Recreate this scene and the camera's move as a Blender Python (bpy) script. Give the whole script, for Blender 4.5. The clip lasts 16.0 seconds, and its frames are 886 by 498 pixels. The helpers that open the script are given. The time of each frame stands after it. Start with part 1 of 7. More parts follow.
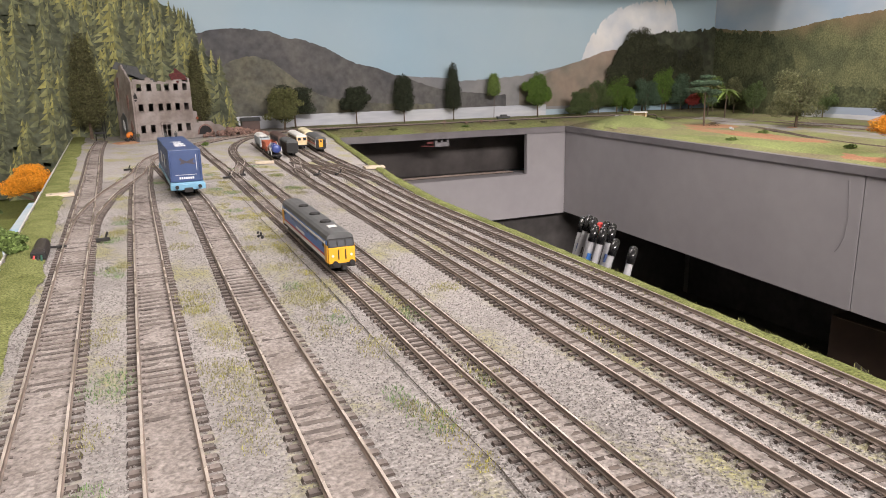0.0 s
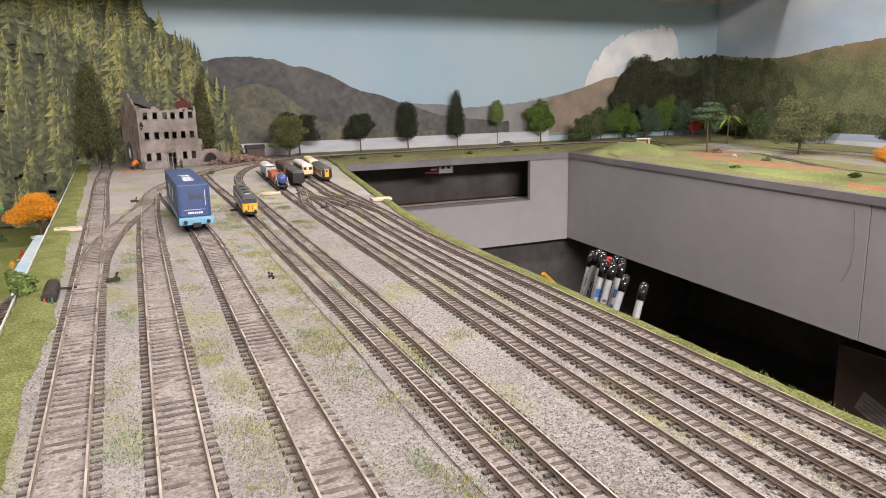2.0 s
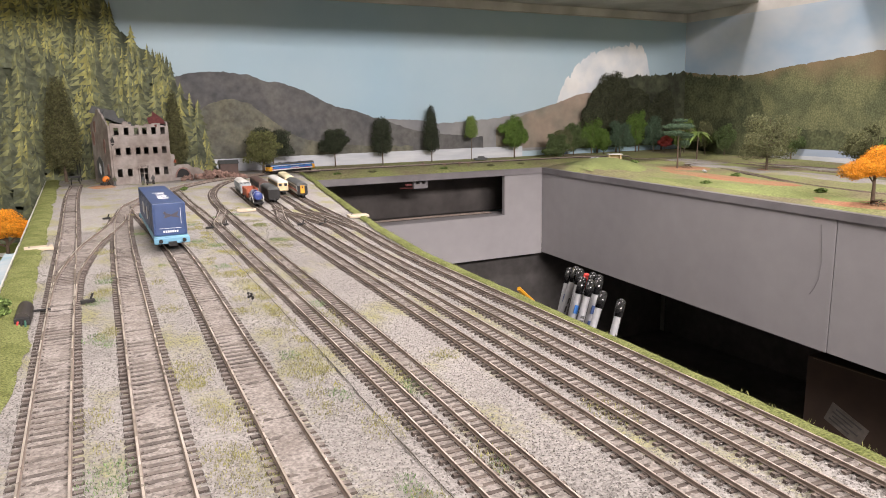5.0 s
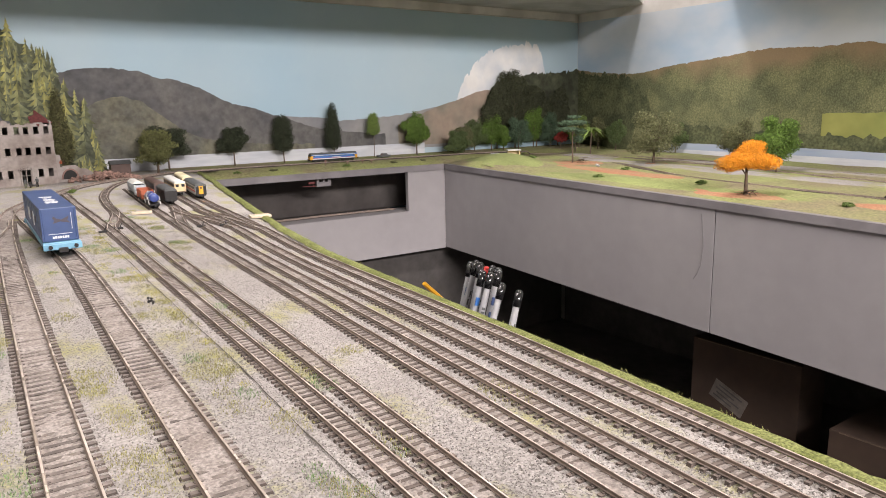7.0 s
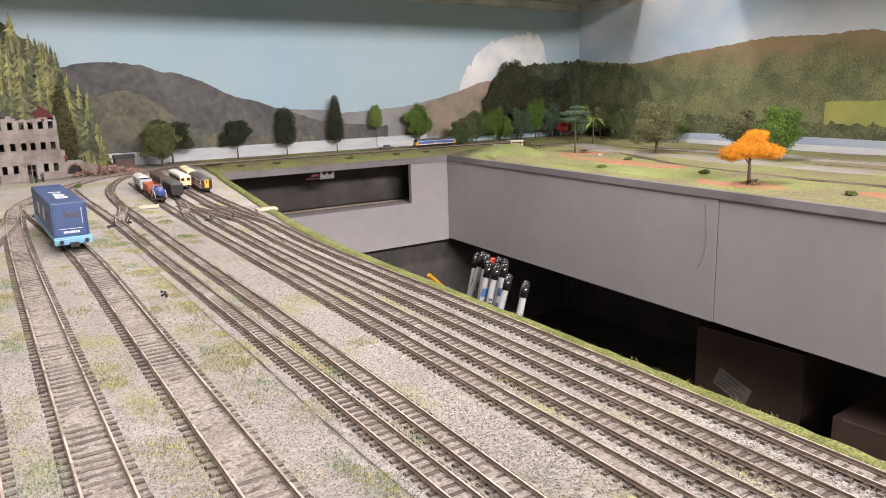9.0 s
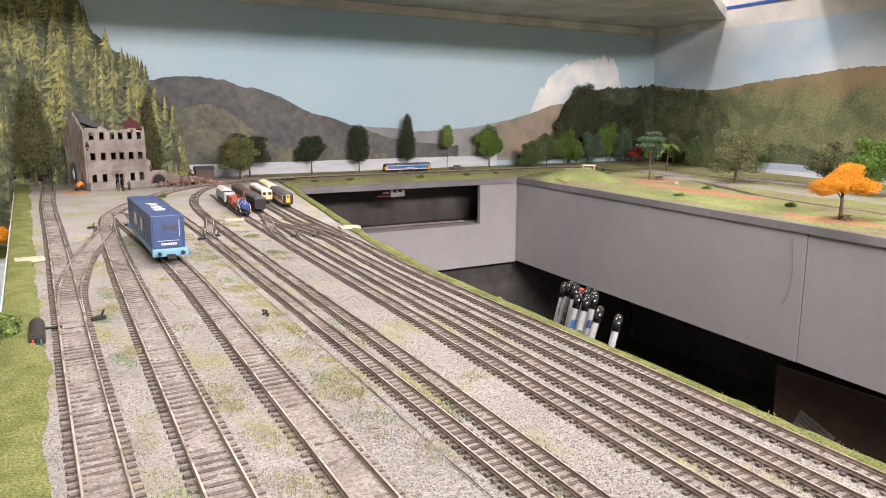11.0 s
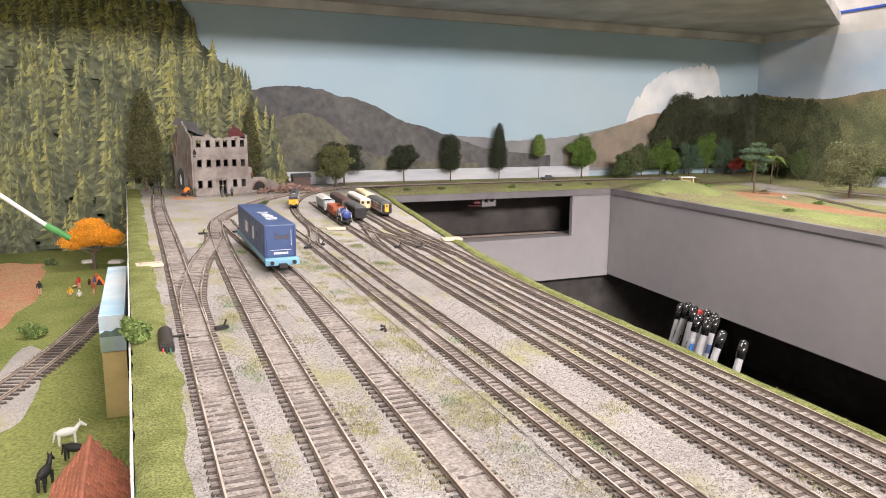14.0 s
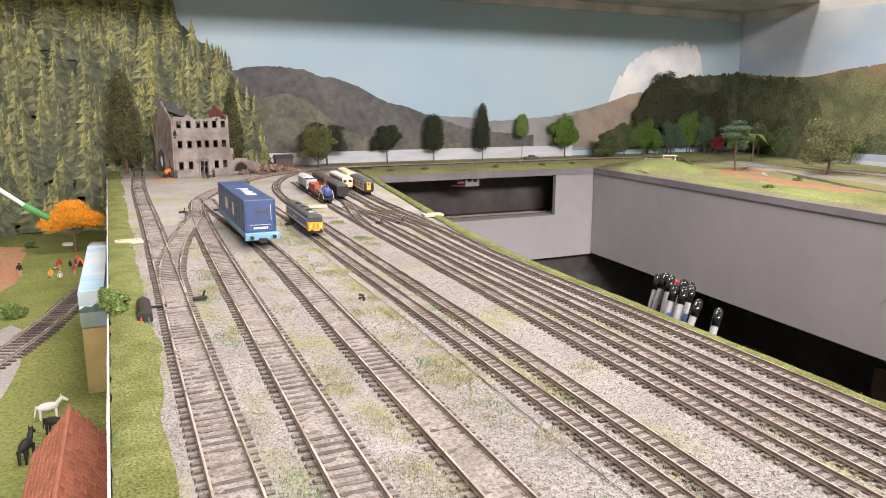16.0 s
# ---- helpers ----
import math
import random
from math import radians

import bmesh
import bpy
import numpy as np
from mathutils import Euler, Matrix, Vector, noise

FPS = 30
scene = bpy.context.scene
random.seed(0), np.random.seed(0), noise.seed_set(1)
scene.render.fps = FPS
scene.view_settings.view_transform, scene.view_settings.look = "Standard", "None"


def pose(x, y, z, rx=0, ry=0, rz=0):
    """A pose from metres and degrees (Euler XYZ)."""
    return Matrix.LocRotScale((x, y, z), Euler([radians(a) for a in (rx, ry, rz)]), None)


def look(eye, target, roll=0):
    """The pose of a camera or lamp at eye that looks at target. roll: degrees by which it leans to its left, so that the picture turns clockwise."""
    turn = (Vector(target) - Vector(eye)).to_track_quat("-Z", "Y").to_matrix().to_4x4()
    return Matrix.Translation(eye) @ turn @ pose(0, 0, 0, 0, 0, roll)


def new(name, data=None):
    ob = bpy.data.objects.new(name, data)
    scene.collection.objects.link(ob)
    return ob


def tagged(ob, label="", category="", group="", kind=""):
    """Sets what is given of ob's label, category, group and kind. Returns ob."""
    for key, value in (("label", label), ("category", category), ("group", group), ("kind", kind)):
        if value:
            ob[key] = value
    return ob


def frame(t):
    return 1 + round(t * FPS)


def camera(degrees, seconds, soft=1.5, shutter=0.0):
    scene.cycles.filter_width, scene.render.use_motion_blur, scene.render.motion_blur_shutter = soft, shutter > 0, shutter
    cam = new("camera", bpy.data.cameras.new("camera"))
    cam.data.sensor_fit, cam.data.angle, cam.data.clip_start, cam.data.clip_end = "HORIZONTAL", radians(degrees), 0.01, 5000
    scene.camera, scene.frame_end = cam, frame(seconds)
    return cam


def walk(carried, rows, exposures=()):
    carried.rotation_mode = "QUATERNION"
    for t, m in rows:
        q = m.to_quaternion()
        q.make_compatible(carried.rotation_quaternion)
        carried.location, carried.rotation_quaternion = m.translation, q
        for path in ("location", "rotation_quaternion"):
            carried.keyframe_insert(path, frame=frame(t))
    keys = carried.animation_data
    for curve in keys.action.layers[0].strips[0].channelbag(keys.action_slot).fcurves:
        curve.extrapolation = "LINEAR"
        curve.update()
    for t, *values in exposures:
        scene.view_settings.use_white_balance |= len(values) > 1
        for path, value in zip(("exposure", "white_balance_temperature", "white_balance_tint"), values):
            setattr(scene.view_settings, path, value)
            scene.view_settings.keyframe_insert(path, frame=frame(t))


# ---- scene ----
cam = camera(64.8, 16.0, soft=0.95)
PATH = [
    (0, (0.003, 0.002, 0.117), (0.814, 1.77, -0.35), -1.2),
    (0.5, (0.003, 0.002, 0.121), (0.829, 1.769, -0.322), -1.7),
    (1, (0.0, 0.007, 0.127), (0.825, 1.779, -0.297), -1.5),
    (1.5, (-0.001, 0.01, 0.129), (0.819, 1.787, -0.283), -1.4),
    (2, (-0.002, 0.011, 0.131), (0.814, 1.792, -0.277), -1.2),
    (2.5, (-0.005, 0.014, 0.134), (0.807, 1.799, -0.262), -1.1),
    (3, (-0.005, 0.015, 0.134), (0.806, 1.801, -0.256), -1.3),
    (3.2, (-0.006, 0.016, 0.135), (0.817, 1.798, -0.247), -1.2),
    (5.5, (-0.008, 0.01, 0.136), (0.921, 1.742, -0.237), -1.0),
    (6, (-0.009, 0.003, 0.138), (0.985, 1.697, -0.242), -0.9),
    (6.5, (-0.01, 0.005, 0.137), (1.046, 1.66, -0.246), -1.4),
    (7, (-0.013, -0.004, 0.14), (1.103, 1.61, -0.248), -1.2),
    (7.5, (-0.016, -0.012, 0.141), (1.131, 1.578, -0.255), -1.2),
    (8, (-0.018, -0.014, 0.139), (1.133, 1.571, -0.265), -1.1),
    (8.2, (-0.019, -0.015, 0.14), (1.131, 1.569, -0.272), -1.3),
    (10.3, (-0.034, 0.018, 0.144), (0.992, 1.692, -0.236), -0.6),
    (10.5, (-0.041, 0.019, 0.147), (0.981, 1.697, -0.226), -0.1),
    (11, (-0.046, 0.027, 0.148), (0.939, 1.73, -0.211), -0.0),
    (11.5, (-0.053, 0.039, 0.152), (0.876, 1.776, -0.196), -0.1),
    (12, (-0.058, 0.049, 0.153), (0.814, 1.818, -0.18), -0.2),
    (12.5, (-0.065, 0.055, 0.153), (0.763, 1.844, -0.182), 0.4),
    (13, (-0.068, 0.061, 0.152), (0.719, 1.868, -0.186), 0.3),
    (13.5, (-0.069, 0.059, 0.15), (0.709, 1.87, -0.191), 0.2),
    (14, (-0.067, 0.059, 0.152), (0.72, 1.866, -0.186), 0.3),
    (14.5, (-0.065, 0.057, 0.153), (0.733, 1.859, -0.187), 0.3),
    (15, (-0.065, 0.056, 0.149), (0.741, 1.853, -0.199), 0.2),
    (15.5, (-0.063, 0.052, 0.145), (0.753, 1.841, -0.217), 0.1),
    (16, (-0.063, 0.05, 0.141), (0.756, 1.835, -0.241), -0.1),
]
walk(cam, [(t, look(eye, target, roll)) for t, eye, target, roll in PATH],
     exposures=[(0.0, -0.05), (1.5, 0.0), (3.2, 0.05), (5.5, 0.15), (8.2, 0.2), (10.5, 0.3), (13.0, 0.35), (16.0, 0.35)])

# ---------- light ----------
world = bpy.data.worlds.new("room")
scene.world = world
world.use_nodes = True
world.node_tree.nodes["Background"].inputs["Color"].default_value = (0.5, 0.5, 0.52, 1)
world.node_tree.nodes["Background"].inputs["Strength"].default_value = 0.3


def ceiling_lamp(eye, target, w, d, watts, colour=(1.0, 0.92, 0.90)):
    data = bpy.data.lights.new("ceiling_lamp", "AREA")
    data.shape, data.size, data.size_y, data.energy, data.color = "RECTANGLE", w, d, watts, colour
    lamp = new("ceiling_lamp", data)
    lamp.matrix_basis = look(eye, target)
    return lamp


ceiling_lamp((0.35, -1.90, 1.27), (0.75, 1.7, 0.0), 1.7, 0.40, 160)
# fill added over the yard to brighten its far half, no known fixture
ceiling_lamp((0.45, 0.95, 1.25), (0.45, 1.0, 0.0), 1.0, 0.20, 19)
# small source placed by guess to throw the bright patch on the east wall
ceiling_lamp((1.25, 1.0, 1.25), (2.0, 1.5, 0.2), 0.10, 0.10, 9)

# ---------- helpers of this scene ----------
def part(name, bm, material, parent=None, label="", smooth=False):
    me = bpy.data.meshes.new(name)
    bm.to_mesh(me)
    bm.free()
    if smooth:
        for p in me.polygons:
            p.use_smooth = True
    for m in (material if isinstance(material, (list, tuple)) else [material]):
        me.materials.append(m)
    ob = new(name, me)
    if parent is not None:
        ob.parent = parent
    if label:
        ob["label"] = label
    return ob


def raw(name, verts, faces, material, parent=None):
    me = bpy.data.meshes.new(name)
    me.from_pydata([tuple(v) for v in verts], [], faces)
    me.update()
    for m in (material if isinstance(material, (list, tuple)) else [material]):
        me.materials.append(m)
    ob = new(name, me)
    if parent is not None:
        ob.parent = parent
    return ob


def thing(name, at, label, category, group="", turn=0.0, kind=""):
    ob = new(name)
    ob.empty_display_size = 0.01
    ob.matrix_basis = pose(*at, 0, 0, turn)
    return tagged(ob, label, category, group, kind)


def box(bm, c, s, bevel=0.0, taper=1.0, mat=0):
    """A block of centre c and size s; taper narrows its top."""
    made = bmesh.ops.create_cube(bm, size=1.0)["verts"]
    for v in made:
        k = taper if v.co.z > 0 else 1.0
        v.co = Vector((c[0] + v.co.x * s[0] * k, c[1] + v.co.y * s[1] * k, c[2] + v.co.z * s[2]))
    fs = {f for v in made for f in v.link_faces}
    for f in fs:
        f.material_index = mat
    if bevel:
        es = list({e for v in made for e in v.link_edges})
        bmesh.ops.bevel(bm, geom=es, offset=bevel, segments=2, affect="EDGES", profile=0.6)


def rod(bm, a, b, r, n=8, r2=None, mat=0):
    """A round bar from a to b."""
    a, b = Vector(a), Vector(b)
    d = b - a
    m = Matrix.Translation((a + b) / 2) @ d.to_track_quat("Z", "Y").to_matrix().to_4x4()
    made = bmesh.ops.create_cone(bm, cap_ends=True, segments=n, radius1=r, radius2=r if r2 is None else r2, depth=d.length, matrix=m)["verts"]
    for f in {f for v in made for f in v.link_faces}:
        f.material_index = mat


def prism(bm, outline, axis_from, axis_to, place, mat=0):
    """Pulls a closed outline of (u, v) from one end to the other; place(u, v, w) gives the point."""
    n = len(outline)
    a = [bm.verts.new(place(u, v, axis_from)) for u, v in outline]
    b = [bm.verts.new(place(u, v, axis_to)) for u, v in outline]
    fs = [bm.faces.new(a[::-1]), bm.faces.new(b)]
    for i in range(n):
        fs.append(bm.faces.new((a[i], a[(i + 1) % n], b[(i + 1) % n], b[i])))
    for f in fs:
        f.material_index = mat
    return fs


def tidy(bm):
    bmesh.ops.recalc_face_normals(bm, faces=bm.faces)
    return bm


def smooth_path(points, step=0.01):
    """A Catmull-Rom curve through the points, at even steps."""
    pts = [Vector(p) for p in points]
    pts = [2 * pts[0] - pts[1]] + pts + [2 * pts[-1] - pts[-2]]
    out = []
    for i in range(1, len(pts) - 2):
        p0, p1, p2, p3 = pts[i - 1:i + 3]
        for k in range(40):
            t = k / 40
            out.append(0.5 * (2 * p1 + (p2 - p0) * t + (2 * p0 - 5 * p1 + 4 * p2 - p3) * t * t + (3 * p1 - p0 - 3 * p2 + p3) * t ** 3))
    out.append(pts[-2])
    run = [0.0]
    for a, b in zip(out, out[1:]):
        run.append(run[-1] + (b - a).length)
    n = max(2, int(round(run[-1] / step)))
    res, j = [], 0
    for k in range(n + 1):
        s = run[-1] * k / n
        while j < len(run) - 2 and run[j + 1] < s:
            j += 1
        f = (s - run[j]) / max(1e-9, run[j + 1] - run[j])
        res.append(out[j].lerp(out[j + 1], min(1.0, f)))
    return res


def along(path, s):
    """The place and heading at s metres along an even path."""
    step = (path[1] - path[0]).length
    k = min(max(s / step, 0.0), len(path) - 1.001)
    i = int(k)
    d = (path[i + 1] - path[i]).normalized()
    return path[i].lerp(path[i + 1], k - i), d


# ---------- materials ----------
def material(name, colour, rough=0.6, metal=0.0, spread=0.18, grain=60.0, bump=0.0, second=None, patch=8.0, amount=0.5, spec=0.4, glow=0.0, piece=0.0):
    m = bpy.data.materials.new(name)
    m.use_nodes = True
    nt = m.node_tree
    N, L = nt.nodes, nt.links
    b = N["Principled BSDF"]
    b.inputs["Roughness"].default_value, b.inputs["Metallic"].default_value = rough, metal
    b.inputs["Specular IOR Level"].default_value = spec
    co = N.new("ShaderNodeTexCoord")
    n1 = N.new("ShaderNodeTexNoise")
    n1.inputs["Scale"].default_value, n1.inputs["Detail"].default_value = grain, 5
    L.new(co.outputs["Object"], n1.inputs["Vector"])
    n2 = N.new("ShaderNodeTexNoise")
    n2.inputs["Scale"].default_value, n2.inputs["Detail"].default_value = patch, 4
    L.new(co.outputs["Object"], n2.inputs["Vector"])
    c = (*colour, 1)
    second = second or tuple(x * 0.72 for x in colour)
    r2 = N.new("ShaderNodeValToRGB")
    r2.color_ramp.elements[0].position, r2.color_ramp.elements[1].position = 0.38, 0.38 + 0.45 * (1.05 - amount)
    r2.color_ramp.elements[0].color, r2.color_ramp.elements[1].color = (*second, 1), c
    L.new(n2.outputs["Fac"], r2.inputs["Fac"])
    mul = N.new("ShaderNodeMix")
    mul.data_type, mul.blend_type = "RGBA", "MULTIPLY"
    mul.inputs["Factor"].default_value = 1.0
    r1 = N.new("ShaderNodeMapRange")
    r1.inputs["From Min"].default_value, r1.inputs["From Max"].default_value = 0.3, 0.7
    r1.inputs["To Min"].default_value, r1.inputs["To Max"].default_value = 1 - spread, 1 + spread
    L.new(n1.outputs["Fac"], r1.inputs["Value"])
    L.new(r2.outputs["Color"], mul.inputs["A"])
    L.new(r1.outputs["Result"], mul.inputs["B"])
    out = mul.outputs["Result"]
    if piece:
        info, geo = N.new("ShaderNodeObjectInfo"), N.new("ShaderNodeNewGeometry")
        add = N.new("ShaderNodeMath")
        L.new(info.outputs["Random"], add.inputs[0])
        L.new(geo.outputs["Random Per Island"], add.inputs[1])
        fr = N.new("ShaderNodeMath")
        fr.operation = "FRACT"
        L.new(add.outputs[0], fr.inputs[0])
        mr = N.new("ShaderNodeMapRange")
        mr.inputs["To Min"].default_value, mr.inputs["To Max"].default_value = 1 - piece, 1 + piece
        L.new(fr.outputs[0], mr.inputs["Value"])
        mu = N.new("ShaderNodeMix")
        mu.data_type, mu.blend_type = "RGBA", "MULTIPLY"
        mu.inputs["Factor"].default_value = 1.0
        L.new(out, mu.inputs["A"])
        L.new(mr.outputs["Result"], mu.inputs["B"])
        out = mu.outputs["Result"]
    L.new(out, b.inputs["Base Color"])
    rr = N.new("ShaderNodeMapRange")
    rr.inputs["To Min"].default_value, rr.inputs["To Max"].default_value = max(0.02, rough - 0.12), min(1, rough + 0.12)
    L.new(n2.outputs["Fac"], rr.inputs["Value"])
    L.new(rr.outputs["Result"], b.inputs["Roughness"])
    if bump:
        bp = N.new("ShaderNodeBump")
        bp.inputs["Strength"].default_value, bp.inputs["Distance"].default_value = 0.8, bump
        L.new(n1.outputs["Fac"], bp.inputs["Height"])
        L.new(bp.outputs["Normal"], b.inputs["Normal"])
    if glow:
        b.inputs["Emission Color"].default_value, b.inputs["Emission Strength"].default_value = c, glow
    return m


def ground_cover(name):
    """Yard surface: grey ballast of single grains, with patches of grass fibre between the tracks."""
    m = bpy.data.materials.new(name)
    m.use_nodes = True
    N, L = m.node_tree.nodes, m.node_tree.links
    b = N["Principled BSDF"]
    b.inputs["Roughness"].default_value = 0.9
    co = N.new("ShaderNodeTexCoord")
    vor = N.new("ShaderNodeTexVoronoi")
    vor.inputs["Scale"].default_value = 760
    L.new(co.outputs["Object"], vor.inputs["Vector"])
    stone = N.new("ShaderNodeValToRGB")
    e = stone.color_ramp.elements
    e[0].position, e[0].color = 0.0, (0.255, 0.235, 0.222, 1)
    e[1].position, e[1].color = 1.0, (0.395, 0.368, 0.350, 1)
    k = e.new(0.45)
    k.color = (0.325, 0.301, 0.286, 1)
    sep = N.new("ShaderNodeSeparateColor")
    L.new(vor.outputs["Color"], sep.inputs[0])
    L.new(sep.outputs[0], stone.inputs["Fac"])
    big = N.new("ShaderNodeTexNoise")
    big.inputs["Scale"].default_value, big.inputs["Detail"].default_value = 9, 6
    L.new(co.outputs["Object"], big.inputs["Vector"])
    tone = N.new("ShaderNodeMapRange")
    tone.inputs["From Min"].default_value, tone.inputs["From Max"].default_value = 0.3, 0.7
    tone.inputs["To Min"].default_value, tone.inputs["To Max"].default_value = 0.82, 1.14
    L.new(big.outputs["Fac"], tone.inputs["Value"])
    mul = N.new("ShaderNodeMix")
    mul.data_type, mul.blend_type = "RGBA", "MULTIPLY"
    mul.inputs["Factor"].default_value = 1
    L.new(stone.outputs["Color"], mul.inputs["A"])
    L.new(tone.outputs["Result"], mul.inputs["B"])
    # grass fibre
    gn = N.new("ShaderNodeTexNoise")
    gn.inputs["Scale"].default_value, gn.inputs["Detail"].default_value = 16, 5
    mp = N.new("ShaderNodeMapping")
    mp.inputs["Scale"].default_value = (1.6, 0.75, 1)
    L.new(co.outputs["Object"], mp.inputs["Vector"])
    L.new(mp.outputs["Vector"], gn.inputs["Vector"])
    fine = N.new("ShaderNodeTexNoise")
    fine.inputs["Scale"].default_value, fine.inputs["Detail"].default_value = 420, 3
    L.new(co.outputs["Object"], fine.inputs["Vector"])
    add = N.new("ShaderNodeMath")
    add.operation = "MULTIPLY_ADD"
    add.inputs[1].default_value = 0.22
    L.new(fine.outputs["Fac"], add.inputs[0])
    L.new(gn.outputs["Fac"], add.inputs[2])
    mask = N.new("ShaderNodeMapRange")
    mask.inputs["From Min"].default_value, mask.inputs["From Max"].default_value = 0.62, 0.78
    mask.inputs["To Max"].default_value = 0.85
    L.new(add.outputs[0], mask.inputs["Value"])
    gcol = N.new("ShaderNodeValToRGB")
    g = gcol.color_ramp.elements
    g[0].position, g[0].color = 0.35, (0.22, 0.215, 0.095, 1)
    g[1].position, g[1].color = 0.7, (0.37, 0.35, 0.15, 1)
    L.new(fine.outputs["Fac"], gcol.inputs["Fac"])
    mix = N.new("ShaderNodeMix")
    mix.data_type = "RGBA"
    L.new(mask.outputs["Result"], mix.inputs["Factor"])
    L.new(mul.outputs["Result"], mix.inputs["A"])
    L.new(gcol.outputs["Color"], mix.inputs["B"])
    L.new(mix.outputs["Result"], b.inputs["Base Color"])
    bp = N.new("ShaderNodeBump")
    bp.invert = True
    bp.inputs["Strength"].default_value, bp.inputs["Distance"].default_value = 0.8, 0.0007
    L.new(vor.outputs["Distance"], bp.inputs["Height"])
    L.new(bp.outputs["Normal"], b.inputs["Normal"])
    return m


BALLAST = ground_cover("grey ballast with grass fibre")
STONE = material("ballast grains", (0.285, 0.263, 0.248), 0.95, piece=0.3, grain=300, spec=0.15)
GRASS = material("static grass", (0.185, 0.20, 0.075), 0.95, spread=0.55, grain=800, bump=0.0006, spec=0.1, second=(0.13, 0.145, 0.048), patch=45, amount=0.6)
MEADOW = material("low meadow grass", (0.19, 0.21, 0.06), 0.95, spread=0.4, grain=300, bump=0.002, second=(0.13, 0.16, 0.035), patch=9, amount=0.6)
FARGRASS = material("far bank grass", (0.255, 0.275, 0.105), 0.95, spread=0.35, grain=220, bump=0.002, second=(0.22, 0.19, 0.11), patch=7, amount=0.55)
EARTH = material("red earth", (0.37, 0.175, 0.10), 0.95, spread=0.3, grain=300, bump=0.001, second=(0.36, 0.22, 0.12), patch=20)
GREYPAINT = material("grey painted board", (0.295, 0.28, 0.288), 0.62, spread=0.04, grain=25, second=(0.265, 0.25, 0.262), patch=2.5, spec=0.3)
GREYDARK = material("dark grey painted edge", (0.215, 0.20, 0.21), 0.6, spread=0.06, grain=40)
# grey with the shade of the storage recess put into its colour
RECESS = material("shaded recess grey", (0.10, 0.09, 0.085), 0.9, spread=0.15, grain=30, second=(0.055, 0.048, 0.046), patch=6)
# black for the unlit space under the boards, pen box and print
BLACK = material("under-board and print black", (0.082, 0.075, 0.072), 0.95, grain=40)
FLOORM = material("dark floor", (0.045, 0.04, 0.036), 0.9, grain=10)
RAILSIDE = material("weathered rail side", (0.29, 0.23, 0.195), 0.6, spread=0.25, grain=150)
RAILTOP = material("worn nickel rail head", (0.66, 0.59, 0.53), 0.28, 0.45, spread=0.2, grain=90, second=(0.46, 0.39, 0.33), patch=25)
# sides coloured darker to stand for the shadow beside each dusty top
SLEEPER = material("shadow-dark sleeper side", (0.078, 0.061, 0.053), 0.85, spread=0.3, grain=260, piece=0.3)
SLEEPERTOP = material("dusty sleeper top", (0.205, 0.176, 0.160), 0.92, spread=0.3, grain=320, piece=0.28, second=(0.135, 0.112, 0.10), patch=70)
SLEEPERN = material("shadow-dark narrow sleeper side", (0.082, 0.064, 0.055), 0.8, spread=0.3, grain=260, piece=0.3)
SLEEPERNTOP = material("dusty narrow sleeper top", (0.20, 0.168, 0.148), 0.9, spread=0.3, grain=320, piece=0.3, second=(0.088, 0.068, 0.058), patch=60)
TRACKBED = material("brown grey track ballast", (0.30, 0.268, 0.248), 0.95, spread=0.4, grain=650, bump=0.0006, second=(0.23, 0.20, 0.182), patch=45, spec=0.15)
WHITEPAINT = material("white painted wall", (0.62, 0.60, 0.57), 0.7, spread=0.03, grain=20)
PLASTER = material("ceiling board", (0.55, 0.53, 0.51), 0.8, spread=0.04, grain=12)
# carton brown taken nearly to black for the shade under the table
CARTON = material("shade-dark brown carton", (0.055, 0.034, 0.024), 0.85, spread=0.1, grain=40)
PAPER = material("white paper", (0.62, 0.60, 0.56), 0.8, spread=0.04)
YELLOW = material("warning yellow paint", (0.72, 0.36, 0.025), 0.45, spread=0.04)
BLUE = material("rail blue paint", (0.045, 0.16, 0.46), 0.4, spread=0.06)
NAVY = material("navy container paint", (0.040, 0.068, 0.165), 0.42, spread=0.08, grain=90, second=(0.05, 0.08, 0.185))
DULLPRINT = material("dull dark print", (0.075, 0.065, 0.085), 0.5)
HOPGREY = material("blue grey paint", (0.36, 0.40, 0.43), 0.5, spread=0.1, grain=120)
SKYBLUE = material("light blue paint", (0.17, 0.37, 0.52), 0.45, spread=0.05)
WHITEINK = material("white lettering", (0.75, 0.76, 0.78), 0.5, spread=0.02)
DARKGREY = material("dark grey roof paint", (0.095, 0.098, 0.10), 0.5, spread=0.15, grain=120)
NEARBLACK = material("black underframe", (0.018, 0.017, 0.017), 0.65, spread=0.2)
GLASSD = material("dark tinted window", (0.025, 0.028, 0.033), 0.42, spread=0.0, spec=0.2)
WHITE = material("off-white paint", (0.70, 0.69, 0.66), 0.5, spread=0.06, grain=80)
REDP = material("red paint", (0.50, 0.035, 0.03), 0.45)
ORANGER = material("orange-red wagon paint", (0.40, 0.105, 0.05), 0.6, spread=0.15)
BROWNP = material("brown coach paint", (0.10, 0.06, 0.05), 0.55, spread=0.15)
CREAM = material("cream paint", (0.72, 0.55, 0.32), 0.5)
CREAMROOF = material("cream roof", (0.74, 0.66, 0.44), 0.6)
TANKBLUE = material("blue tank paint", (0.045, 0.07, 0.24), 0.3, spread=0.1)
STEEL = material("bare steel", (0.45, 0.43, 0.41), 0.35, 0.9)
RUINWALL = material("grey ruin plaster", (0.315, 0.282, 0.265), 0.9, spread=0.12, grain=120, second=(0.20, 0.165, 0.15), patch=22)
